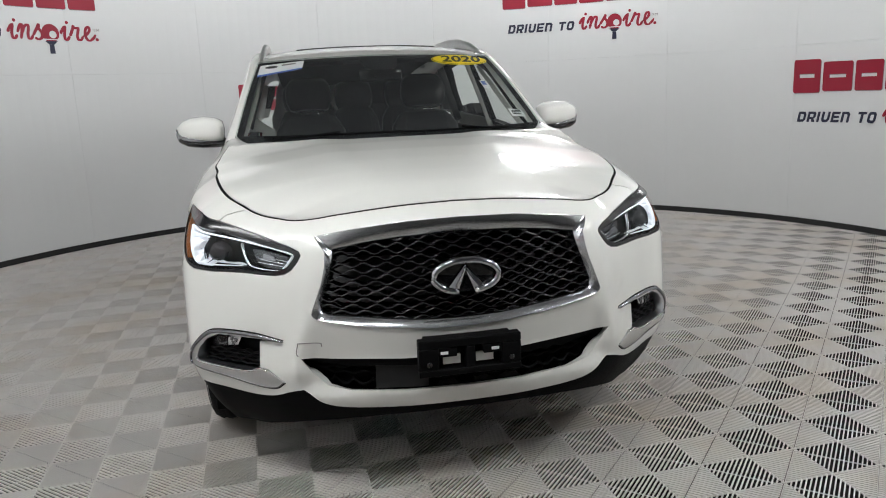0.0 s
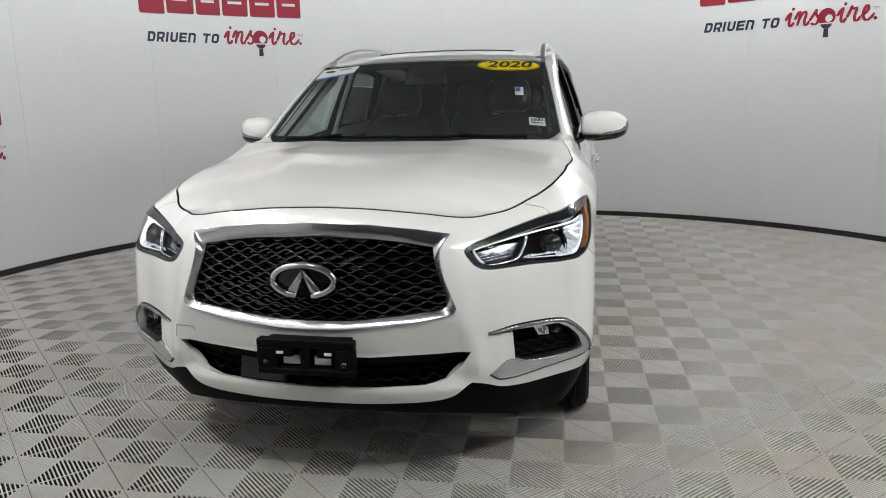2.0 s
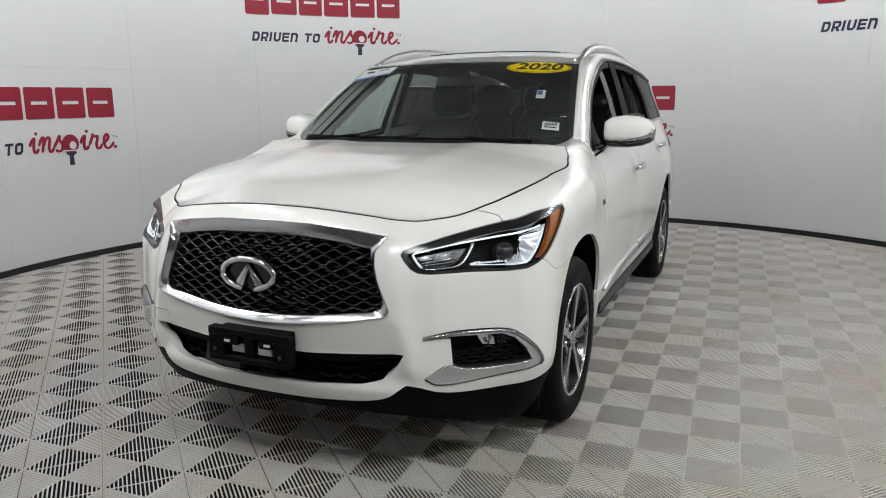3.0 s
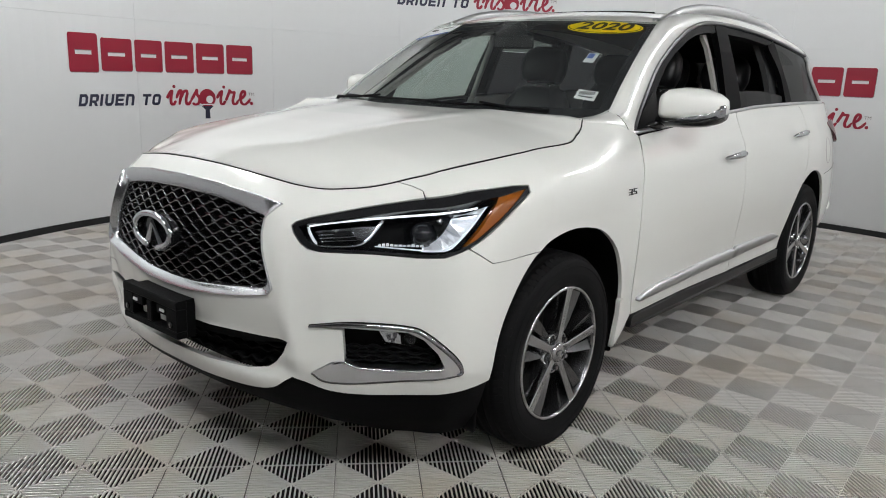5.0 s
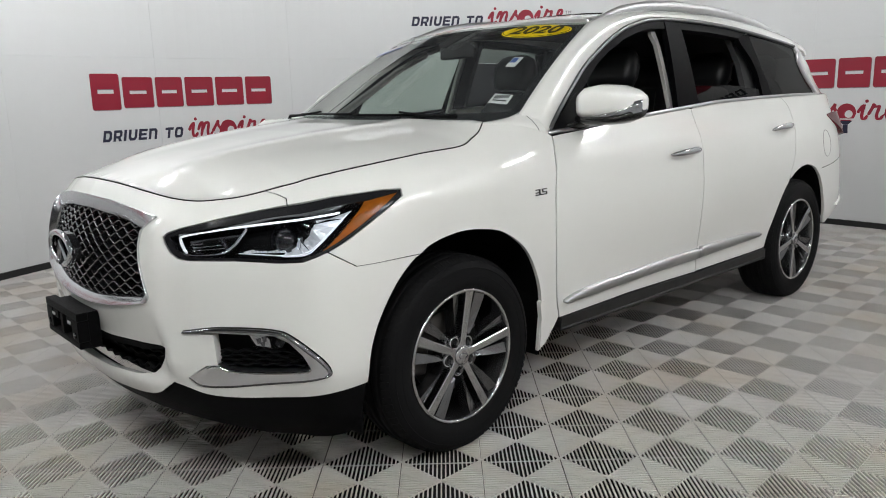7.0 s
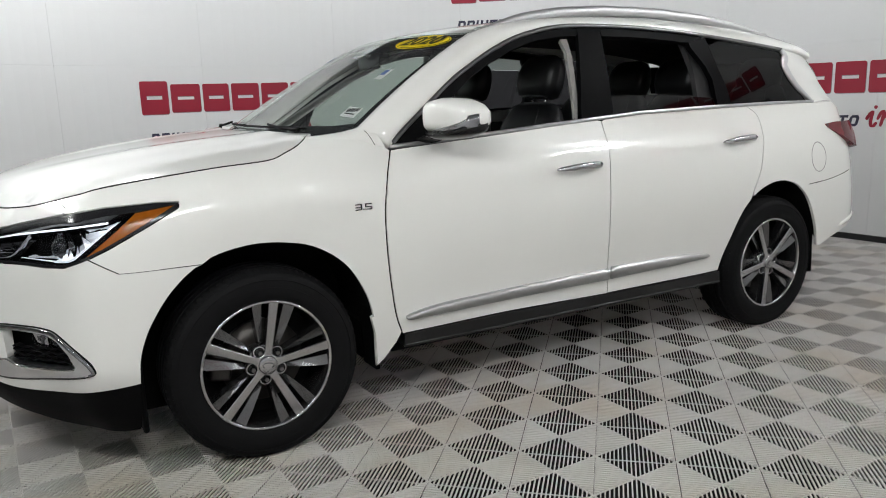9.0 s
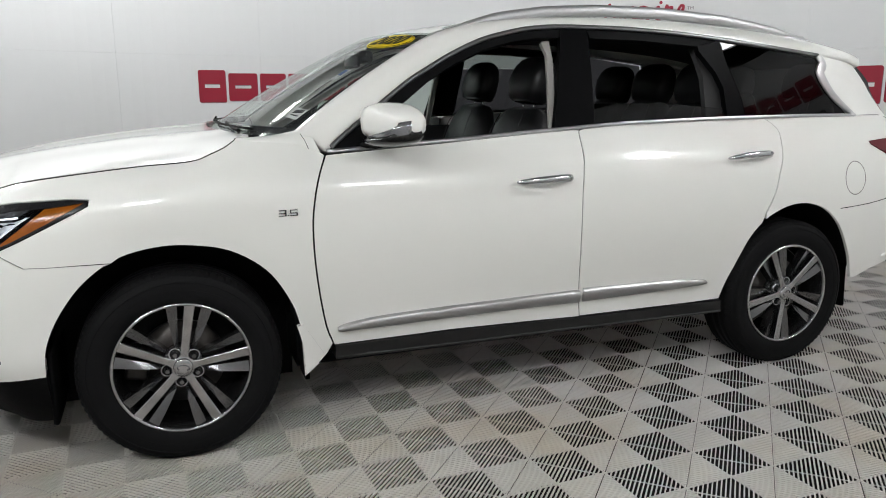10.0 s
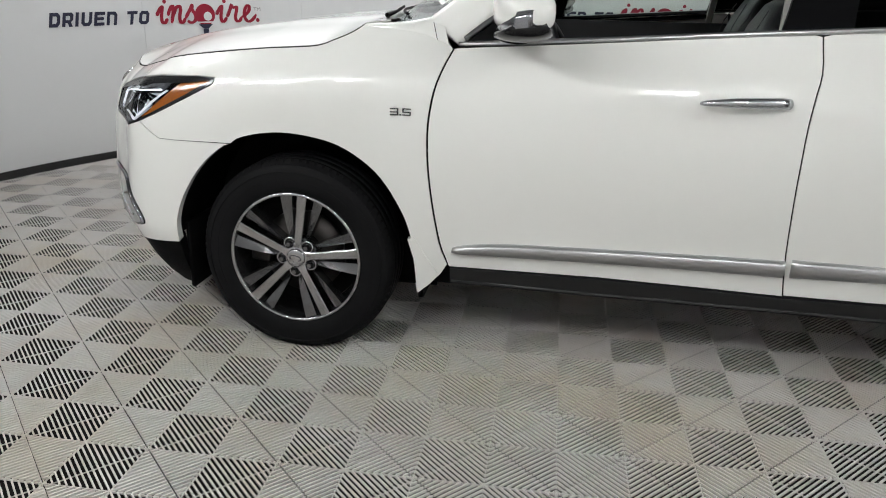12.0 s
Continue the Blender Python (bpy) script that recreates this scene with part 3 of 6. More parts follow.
def tube(name, pts, r, material, parent, seg=8, label="", closed=False, flat=1.0):
    """A round bar along points."""
    p = np.array(pts, float)
    t = np.gradient(p, axis=0) if not closed else np.roll(p, -1, 0) - np.roll(p, 1, 0)
    t /= np.linalg.norm(t, axis=1)[:, None]
    up = np.array([0, 0, 1.0])
    V, Fc = [], []
    n = len(p)
    rr = np.full(n, r) if np.isscalar(r) else np.array(r)
    for i in range(n):
        a = np.cross(t[i], up)
        if np.linalg.norm(a) < 1e-3:
            a = np.array([1.0, 0, 0])
        a /= np.linalg.norm(a)
        b = np.cross(a, t[i])
        for k in range(seg):
            g = 2 * math.pi * k / seg
            V.append(tuple(p[i] + rr[i] * (a * math.cos(g) + b * math.sin(g) * flat)))
    for i in range(n if closed else n - 1):
        j = (i + 1) % n
        for k in range(seg):
            l = (k + 1) % seg
            Fc.append((i * seg + k, i * seg + l, j * seg + l, j * seg + k))
    if not closed:
        Fc.append(tuple(range(seg))[::-1])
        Fc.append(tuple((n - 1) * seg + k for k in range(seg)))
    return make(name, V, Fc, material, parent, label)


def loft(name, rows, material, parent, label="", flip=False, cap=False, sides=(1,), smooth=True):
    """A sheet through rows of points."""
    r = np.array(rows, float)
    V, Fc = [], []
    nr, nc = r.shape[:2]
    for s in sides:
        k = len(V)
        V += [tuple(v * np.array([s, 1, 1])) for row in r for v in row]
        for i in range(nr - 1):
            for j in range(nc - 1):
                f = (k + i * nc + j, k + i * nc + j + 1, k + (i + 1) * nc + j + 1, k + (i + 1) * nc + j)
                Fc.append(f[::-1] if (flip != (s < 0)) else f)
        if cap:
            Fc.append(tuple(k + j for j in range(nc))[::-1])
            Fc.append(tuple(k + (nr - 1) * nc + j for j in range(nc)))
    return make(name, V, Fc, material, parent, label, smooth=smooth)


def off(s, z, d):
    """A point d metres out of the lower body."""
    s, z = np.atleast_1d(np.asarray(s, float)), np.atleast_1d(np.asarray(z, float))
    return shell(s, z) + normals_of(shell, s, z) * d


# ---- feature lines on the lower body, as (metres round the plan, height) ----
HOOD_EDGE = smooth_line([(0, 1.045), (0.2, 1.038), (0.424, 1.019), (0.541, 1.004), (0.646, 0.996), (0.75, 1.001), (0.84, 1.012), (1.0, 1.041), (1.14, 1.061), (1.35, 1.086),
                         (1.55, 1.107), (1.74, 1.122), (1.815, 1.146), (1.87, 1.170), (1.912, 1.198)], 70)
HL = [(0.566, 0.890), (0.575, 0.900), (0.62, 0.915), (0.78, 0.947), (0.95, 0.975), (1.15, 0.999), (1.33, 1.007), (1.395, 1.004), (1.39, 0.985), (1.28, 0.932), (1.16, 0.873), (1.08, 0.836),
      (1.03, 0.821), (0.95, 0.817), (0.82, 0.824), (0.66, 0.824), (0.625, 0.829), (0.60, 0.843), (0.575, 0.872)]
GRILLE = [(0.0, 0.990), (0.212, 0.984), (0.40, 0.966), (0.518, 0.948), (0.472, 0.908), (0.470, 0.86), (0.480, 0.81), (0.499, 0.756), (0.520, 0.702), (0.508, 0.684), (0.41, 0.664), (0.31, 0.648),
          (0.117, 0.630), (0.0, 0.627)]
GRILLE_IN = [(0.0, 0.950), (0.215, 0.944), (0.36, 0.930), (0.448, 0.916), (0.446, 0.89), (0.455, 0.84), (0.469, 0.79), (0.488, 0.735), (0.485, 0.706), (0.46, 0.694), (0.311, 0.674), (0.117, 0.655),
             (0.0, 0.652)]
INTAKE = [(0.0, 0.521), (0.214, 0.522), (0.406, 0.532), (0.567, 0.542), (0.545, 0.498), (0.515, 0.462), (0.485, 0.440), (0.404, 0.424), (0.21, 0.413), (0.0, 0.410)]
FOG_OUT = [(0.634, 0.598), (0.757, 0.608), (0.924, 0.602), (0.984, 0.582), (1.047, 0.525), (1.082, 0.472), (1.068, 0.456), (0.96, 0.442), (0.789, 0.424), (0.685, 0.424), (0.64, 0.45), (0.705, 0.490)]
ARCH_F = smooth_line([(1.212, 0.397), (1.224, 0.50), (1.268, 0.605), (1.353, 0.718), (1.470, 0.800), (1.61, 0.833), (1.74, 0.828), (1.865, 0.795), (1.985, 0.710), (2.065, 0.585), (2.10, 0.48), (2.108, 0.40), (2.116, 0.255)], 60)
ARCH_R = smooth_line([(4.135, 0.375), (4.16, 0.45), (4.195, 0.53), (4.275, 0.69), (4.393, 0.785), (4.545, 0.825), (4.70, 0.798), (4.825, 0.71), (4.92, 0.56), (4.965, 0.45), (4.98, 0.33)], 50)
LOW_WHITE = smooth_line([(0.0, 0.345), (0.206, 0.348), (0.407, 0.358), (0.50, 0.375), (0.545, 0.405)], 14) + smooth_line([(0.575, 0.424), (0.62, 0.415), (0.70, 0.390), (0.80, 0.381), (0.92, 0.382), (1.075, 0.390), (1.212, 0.397)], 20)
GAP_F = smooth_line([(2.232, 1.127), (2.205, 1.07), (2.181, 1.0), (2.164, 0.90), (2.162, 0.80), (2.168, 0.70), (2.183, 0.58), (2.205, 0.46), (2.232, 0.385)], 24)
GAP_B = smooth_line([(3.356, 1.195), (3.363, 1.10), (3.347, 1.02), (3.336, 0.93), (3.332, 0.80), (3.334, 0.68), (3.345, 0.50), (3.360, 0.372)], 20)
GAP_C = smooth_line([(4.384, 1.233), (4.45, 1.19), (4.468, 1.14), (4.455, 1.05), (4.425, 0.98), (4.398, 0.89), (4.345, 0.79)], 16)
BELT = [(float(s_at_y(y)), float(belt_z(y))) for y in np.linspace(-0.87, 1.95, 60)]


def belt_between(s0, s1):
    return [p for p in BELT if s0 + 0.01 < p[0] < s1 - 0.01]


def upto(line, test):
    return [p for p in line if test(p)]


G = 0.0025                                  # half a shut line



def shellf(s, z):
    """The lower body on both sides of the nose: s is negative on the car's right."""
    s = np.asarray(s, float)
    p = shell(np.abs(s), z)
    p[..., 0] *= np.where(s < 0, -1.0, 1.0)
    return p


def both(line):
    """A half line that starts on the middle, mirrored to a whole loop."""
    return list(line) + [(-a, b) for a, b in reversed(line) if abs(a) > 1e-6]


# ---- front end ----
arch_front = upto(ARCH_F, lambda p: p[0] < 1.447)
bumper_top = upto(HOOD_EDGE, lambda p: p[0] < 0.885)
half = LOW_WHITE + arch_front[1:] + [(1.447, 0.782), (1.254, 0.785), (1.185, 0.788), (1.10, 0.842)] \
    + [(1.075, 0.833), (1.03, 0.818), (0.95, 0.814), (0.82, 0.821), (0.66, 0.821), (0.622, 0.826), (0.596, 0.841), (0.571, 0.871), (0.562, 0.891), (0.572, 0.903), (0.62, 0.918), (0.78, 0.950), (0.95, 0.978), (0.984, 0.983), (0.982, 0.9985), (0.949, 1.0095), (0.903, 1.0180)] \
    + [(p[0], p[1] - 1.4 * G) for p in reversed(bumper_top)]
fog_hole = FOG_OUT[:] + [(0.742, 0.494), (0.734, 0.589)]
front_bumper = panel("front_bumper", shellf, both(half), M_PAINT, car, holes=[both(GRILLE), both(INTAKE), fog_hole, [(-a, b) for a, b in fog_hole]], step=0.021, thick=0.035)


def inset(d):
    def fn(s, z):
        s = np.asarray(s, float)
        z = np.asarray(z, float)
        return shellf(s, z) + normals_of(shellf, s, z) * d
    return fn


# black chin below the paint
chin = [(0.0, 0.305), (0.2, 0.305), (0.4, 0.297), (0.55, 0.282), (0.66, 0.262), (0.75, 0.240), (0.83, 0.215), (0.92, 0.197), (1.03, 0.188), (1.12, 0.184), (1.185, 0.19), (1.205, 0.215), (1.208, 0.30), (1.21, 0.40)] + [(p[0], p[1] + 0.012) for p in reversed(LOW_WHITE)]
panel("chin_spoiler", inset(-0.006), both(chin), M_BLACK, car, step=0.04, thick=0.05, label="black plastic chin spoiler")

grille = panel("grille", inset(-0.075), both([(0.0, 0.96), (0.3, 0.955), (0.47, 0.94), (0.47, 0.85), (0.50, 0.72), (0.49, 0.69), (0.3, 0.66), (0.0, 0.64)]), M_GLOSSB, car, step=0.05, thick=0.01, label="gloss black grille with wavy bars")
frame_out, frame_in = both(GRILLE), both(GRILLE_IN)


def rim_frame(name, outer, inner, material, parent, depth, proud, label=""):
    """A frame between two loops that slopes from the outer edge in to the recessed inner edge."""
    n = 220

    def even(lp):
        p = np.array(lp + [lp[0]], float)
        d = np.r_[0, np.cumsum(np.linalg.norm(np.diff(p, axis=0), axis=1))]
        return np.c_[np.interp(np.linspace(0, d[-1], n, endpoint=False), d, p[:, 0]), np.interp(np.linspace(0, d[-1], n, endpoint=False), d, p[:, 1])]

    o, i = even(outer), even(inner)
    rows = []
    for k, d in ((0.0, -0.012), (0.0, proud * 0.5), (0.012, proud * 0.8), (0.04, proud), (0.07, proud * 0.95), (0.5, -0.003), (0.93, -0.0155), (0.965, -0.017), (0.99, -0.019), (1.0, -0.024), (1.02, -depth)):
        q = o + (i - o) * k
        rows.append(shellf(q[:, 0], q[:, 1]) + normals_of(shellf, q[:, 0], q[:, 1]) * d)
    rows = np.array(rows)
    rows = np.concatenate([rows, rows[:, :1]], 1)
    return loft(name, rows, material, parent, label, flip=False)


rim_frame("grille_frame", frame_out, frame_in, M_FRAME, grille, 0.06, 0.008, "bright chrome grille surround")


def wavy_bars():
    lam, gap = 0.080, 0.0215
    k = 0
    z = 0.662
    while z < 0.955:
        # the stretch of this height that lies inside the opening
        x = np.linspace(-0.50, 0.50, 301)
        zz = z + 0.0070 * np.sin(2 * math.pi * x / lam + (math.pi if k % 2 else 0)) + 0.02 * (x / 0.5) ** 2 * (1 if z < 0.75 else 0.2)
        ok = np.array([inside((a, b), frame_in) for a, b in zip(x, zz)])
        idx = np.nonzero(ok)[0]
        if len(idx) > 20:
            a, b = idx[0], idx[-1]
            xs, zc = x[a:b + 1], zz[a:b + 1]
            rows = []
            for dz, d in ((0.0030, -0.060), (0.0030, -0.030), (0.0010, -0.024), (-0.0022, -0.027), (-0.0034, -0.060)):
                rows.append(shellf(xs, zc + dz) + normals_of(shellf, xs, zc) * d)
            loft("grille_bar", rows, M_GLOSSBAR, grille, flip=False)
        z += gap
        k += 1


M_GLOSSBAR = mat("gloss_black_bar", (0.014, 0.014, 0.016), rough=0.16, var=0.1, scale=20, spec=0.8)
wavy_bars()

# emblem: an oval ring with two arms that rise to a point, and a dark plate behind
emblem = new("emblem")
emblem.parent = car
emblem["label"] = "chrome oval emblem on the grille"
EY = -2.492
def oval(a, b, n=48):
    return [(a * math.cos(2 * math.pi * i / n), b * math.sin(2 * math.pi * i / n)) for i in range(n)]
ring_pts = [(x, EY - 0.004 + 0.10 * x * x, 0.811 + z) for x, z in oval(0.110, 0.054) if not (z < 0 and abs(x) < 0.028)]
k0 = max(range(len(ring_pts)), key=lambda i: abs(ring_pts[i][0] - ring_pts[i - 1][0]) + abs(ring_pts[i][2] - ring_pts[i - 1][2]))
ring_pts = ring_pts[k0:] + ring_pts[:k0]
tube("emblem_ring", ring_pts, 0.0118, M_EMBLEM, emblem, seg=10, flat=1.0)
for sgn in (1, -1):
    # an arm that widens from the apex down to its foot, with a ridge along its face
    top, out_foot, in_foot, crotch = (0.002, 0.038), (0.060, -0.036), (0.030, -0.055), (0.001, 0.016)
    V = []
    for dy in (0.014, -0.002):
        V += [(sgn * x, EY + dy, 0.811 + z) for x, z in (top, out_foot, in_foot, crotch)]
    V += [(sgn * 0.0015, EY - 0.009, 0.811 + 0.029), (sgn * 0.045, EY - 0.009, 0.811 - 0.045)]
    F = [(3, 2, 1, 0), (0, 1, 5, 4), (1, 2, 6, 5), (2, 3, 7, 6), (3, 0, 4, 7), (4, 5, 9, 8), (5, 6, 9), (6, 7, 8, 9), (7, 4, 8)]
    make("emblem_arm", V, F if sgn < 0 else [f[::-1] for f in F], M_EMBLEM, emblem, smooth=False)
bm = bmesh.new()
c = [bm.verts.new((x, EY + 0.030 + 0.10 * x * x, 0.811 + z)) for x, z in oval(0.112, 0.056, 32)]
bm.faces.new(c)
d = bmesh.ops.extrude_face_region(bm, geom=list(bm.faces))
bmesh.ops.translate(bm, verts=[g for g in d["geom"] if isinstance(g, bmesh.types.BMVert)], vec=(0, -0.022, 0))
part("emblem_plate", bm, M_GLOSSB, emblem, smooth=False)

# lower intake
intake = panel("lower_intake", inset(-0.09), both([(0.0, 0.535), (0.3, 0.54), (0.56, 0.55), (0.56, 0.50), (0.54, 0.40), (0.50, 0.34), (0.3, 0.325), (0.0, 0.32)]), M_BLACK, car, step=0.06, thick=0.01, label="black lower intake with mesh bars")
for k in range(4):
    x = np.linspace(-0.53, 0.53, 221)
    zc = 0.438 + 0.024 * k + 0.005 * np.sin(2 * math.pi * x / 0.07 + (math.pi if k % 2 else 0)) + 0.01 * (x / 0.5) ** 2
    idx = np.nonzero([inside((a, b), both(INTAKE)) for a, b in zip(x, zc)])[0]
    if len(idx) > 20:
        xs, zz = x[idx[0]:idx[-1] + 1], zc[idx[0]:idx[-1] + 1]
        rows = [shellf(xs, zz + dz) + normals_of(shellf, xs, zz) * dd for dz, dd in ((0.004, -0.085), (0.004, -0.05), (-0.004, -0.05), (-0.004, -0.085))]
        loft("intake_bar", rows, M_BLACK, intake)
panel("intake_upper_bar", inset(-0.012), both([(0.0, 0.528), (0.3, 0.532), (0.55, 0.548), (0.548, 0.530), (0.42, 0.507), (0.2, 0.494), (0.0, 0.492)]), M_BLACK, intake, step=0.04, thick=0.04)
panel("sensor_cover", inset(-0.03), [(-0.32, 0.495), (-0.13, 0.490), (-0.13, 0.418), (-0.32, 0.424)], M_SILL, intake, step=0.05, thick=0.03)

# outline of the towing eye's cover beside the intake
eye = smooth_loop([(-0.575, 0.552), (-0.575, 0.590), (-0.567, 0.598), (-0.505, 0.597), (-0.498, 0.589), (-0.497, 0.545)])
band("towing_cover_seam", shellf, eye[:26], 0.003, M_GREYV, front_bumper, 0.0008)

# licence plate bracket
bracket = new("plate_bracket")
bracket.parent = car
bracket["label"] = "black licence plate bracket with two openings"
BY = -2.502
bm = rounded(boxes([(-0.176, BY - 0.022, 0.578, 0.176, BY + 0.016, 0.607), (-0.176, BY - 0.022, 0.480, 0.176, BY + 0.016, 0.503), (-0.176, BY - 0.022, 0.5035, -0.108, BY + 0.016, 0.5775),
                    (0.108, BY - 0.022, 0.5035, 0.176, BY + 0.016, 0.5775), (-0.016, BY - 0.022, 0.5035, 0.016, BY + 0.016, 0.5775), (-0.107, BY - 0.020, 0.545, -0.045, BY + 0.016, 0.577), (0.045, BY - 0.020, 0.545, 0.107, BY + 0.016, 0.577)]), 0.003, 1)
part("bracket_plate", bm, M_BLACK, bracket, smooth=False)
part("bracket_foot", boxes([(-0.15, BY + 0.0165, 0.47, 0.15, BY + 0.06, 0.60)]), M_BLACK, bracket, smooth=False)
for sx in (-0.142, 0.142):
    bm = bmesh.new()
    bmesh.ops.create_cone(bm, cap_ends=True, segments=16, radius1=0.010, radius2=0.010, depth=0.006, matrix=pose(sx, BY - 0.024, 0.525, 90))
    part("bracket_hole", bm, M_GLOSSB, bracket)
for sx in (-0.09, 0.085):
    bm = rounded(boxes([(sx - 0.013, BY - 0.0245, 0.556, sx + 0.013, BY - 0.0205, 0.566)]), 0.001, 1)
    part("bracket_mark", bm, M_PAPER, bracket, smooth=False)
for sx in (-0.060, 0.055):
    part("bracket_tab", boxes([(sx - 0.03, BY + 0.005, 0.512, sx + 0.03, BY + 0.012, 0.544)]), M_PAINT, bracket, smooth=False)


# ---- headlamps and fog lamps ----
def loop_panel(name, loop, d, material, parent, side, step=0.03, thick=0.004, label="", holes=()):
    return panel(name, inset(d), loop if side > 0 else [(-a, b) for a, b in reversed(loop)], material, parent, holes=[h if side > 0 else [(-a, b) for a, b in h] for h in holes], step=step, thick=thick, label=label)


def headlamp(side):
    hl = new("headlamp")
    hl.parent = car
    hl["label"] = "lit headlamp with led strip and amber side marker"

    def sg(line):
        return [(side * a, b) for a, b in line]

    loop_panel("housing", HL, -0.085, M_BLACK, hl, side, 0.04, 0.004)
    loop_panel("rim", HL, -0.001, M_BROW, hl, side, 0.03, 0.085, holes=[[(0.585, 0.890), (0.63, 0.902), (0.80, 0.928), (0.95, 0.950), (1.15, 0.975), (1.27, 0.984), (1.385, 0.998), (1.27, 0.936), (1.15, 0.876), (1.07, 0.841),
               (1.02, 0.829), (0.95, 0.825), (0.82, 0.832), (0.67, 0.833), (0.618, 0.850)]])
    loop_panel("lens", [(0.583, 0.891), (0.63, 0.904), (0.80, 0.930), (0.95, 0.952), (1.15, 0.977), (1.25, 0.985), (1.16, 0.908), (1.075, 0.838), (1.02, 0.827), (0.95, 0.823), (0.82, 0.830), (0.67, 0.831), (0.616, 0.848)], -0.004, M_LENS, hl, side, 0.04, 0.002)
    loop_panel("side_marker", [(1.255, 0.983), (1.385, 0.999), (1.272, 0.937), (1.15, 0.877), (1.083, 0.843), (1.165, 0.908)], -0.006, M_AMBER, hl, side, 0.03, 0.02, "amber side marker lens")
    strip = smooth_line([(0.612, 0.896), (0.66, 0.907), (0.773, 0.923), (0.955, 0.942), (1.08, 0.957), (1.165, 0.9655)], 30)
    band("led_strip", inset(-0.022), sg(strip), 0.0050, M_LED, hl, 0.005)
    tip = smooth_line([(0.609, 0.893), (0.617, 0.876), (0.630, 0.857), (0.642, 0.846)], 12)
    band("led_tip", inset(-0.022), sg(tip), list(np.interp(np.linspace(0, 1, 12), [0, 0.3, 0.8, 1], [0.005, 0.008, 0.008, 0.005])), M_LEDSOFT, hl, 0.006)
    hook = smooth_line([(0.648, 0.841), (0.66, 0.839), (0.715, 0.840), (0.767, 0.845), (0.795, 0.857), (0.822, 0.886), (0.848, 0.921)], 22)
    band("lamp_divider", inset(-0.020), sg(hook), list(np.interp(np.linspace(0, 1, 22), [0, 0.5, 0.75, 1], [0.005, 0.006, 0.009, 0.010])), M_REFL, hl, 0.008)
    inner = [(0.622, 0.890), (0.65, 0.850), (0.715, 0.848), (0.765, 0.853), (0.79, 0.868), (0.828, 0.915), (0.773, 0.913), (0.66, 0.897)]
    loop_panel("inner_reflector", inner, -0.055, M_BADGE, hl, side, 0.03, 0.004)
    for k in range(3):
        q = [(0.636 + 0.006 * k, 0.874 - 0.010 * k), (0.69, 0.880 - 0.0105 * k), (0.75 + 0.01 * k, 0.889 - 0.012 * k)]
        band("reflector_rib", inset(-0.045), sg(smooth_line(q, 8)), 0.004, M_REFL, hl, 0.012)
    blk = [(0.69, 0.872), (0.745, 0.879), (0.748, 0.895), (0.70, 0.889)]
    loop_panel("turn_bulb", blk, -0.030, M_DARKCH, hl, side, 0.02, 0.02)
    rng = random.Random(5)
    outer = catmull([(0.962, 0.834), (1.038, 0.839), (1.080, 0.866), (1.137, 0.912), (1.207, 0.966)], 10)
    innr = catmull([(0.963, 0.851), (1.004, 0.873), (1.036, 0.905), (1.070, 0.940), (1.085, 0.958)], 10)
    for k in range(9):
        quad = [tuple(outer[k]), tuple(outer[k + 1]), tuple(innr[k + 1]), tuple(innr[k])]
        pts = []
        for (a, z), d in zip(quad, (-0.018, -0.018, -0.055 + rng.uniform(-0.02, 0.02), -0.055 + rng.uniform(-0.02, 0.02))):
            pts.append(off(a, z, d)[0] * np.array([side, 1, 1]))
        mid = sum(pts) / 4 + (pts[0] - pts[3]) * rng.uniform(-0.1, 0.1) + np.array([0, rng.uniform(-0.008, 0.008), 0])
        tri = [(0, 1, 4), (1, 2, 4), (2, 3, 4), (3, 0, 4)]
        make("reflector_facet", pts + [mid], [t if side > 0 else t[::-1] for t in tri], M_FACET, hl, smooth=False)
    low = smooth_line([(0.825, 0.846), (0.87, 0.843), (0.93, 0.8395), (0.975, 0.8385), (1.030, 0.8435), (1.072, 0.866), (1.128, 0.911), (1.196, 0.962)], 34)
    band("low_beam_band", inset(-0.020), sg(low), list(np.interp(np.linspace(0, 1, 34), [0, 0.3, 0.5, 0.85, 1], [0.003, 0.004, 0.005, 0.005, 0.003])), M_LEDSOFT, hl, 0.006)
    for k in range(11):
        # clear prisms that stand on the lower light guide
        a = 0.838 + 0.0125 * k
        h = rng.uniform(0.005, 0.011)
        q = [(a - 0.005, 0.848), (a + 0.0045, 0.848), (a + 0.0035, 0.848 + h), (a - 0.004, 0.847 + h)]
        loop_panel("prism", q, -0.028 - rng.uniform(0.0, 0.008), M_FACET, hl, side, 0.02, 0.012)
    c = off(0.965, 0.888, -0.055)[0] * np.array([side, 1, 1])
    n = normals_of(shell, np.array([0.965]), np.array([0.888]))[0] * np.array([side, 1, 1])
    n = n * 0.6 + np.array([0, -1, 0]) * 0.6
    n /= np.linalg.norm(n)
    turn = Vector(n).to_track_quat("Z", "Y").to_matrix().to_4x4()
    bm = bmesh.new()
    bmesh.ops.create_uvsphere(bm, u_segments=20, v_segments=12, radius=0.041)
    bmesh.ops.transform(bm, matrix=Matrix.Translation(c) @ turn, verts=bm.verts)
    part("projector_lens", bm, M_PROJ, hl)
    bm = bmesh.new()
    bmesh.ops.create_cone(bm, cap_ends=False, segments=24, radius1=0.044, radius2=0.052, depth=0.03, matrix=Matrix.Translation(c) @ turn)
    part("projector_ring", bm, M_REFL, hl)
    bm = bmesh.new()
    bmesh.ops.create_cone(bm, cap_ends=False, segments=24, radius1=0.054, radius2=0.061, depth=0.02, matrix=Matrix.Translation(c) @ turn)
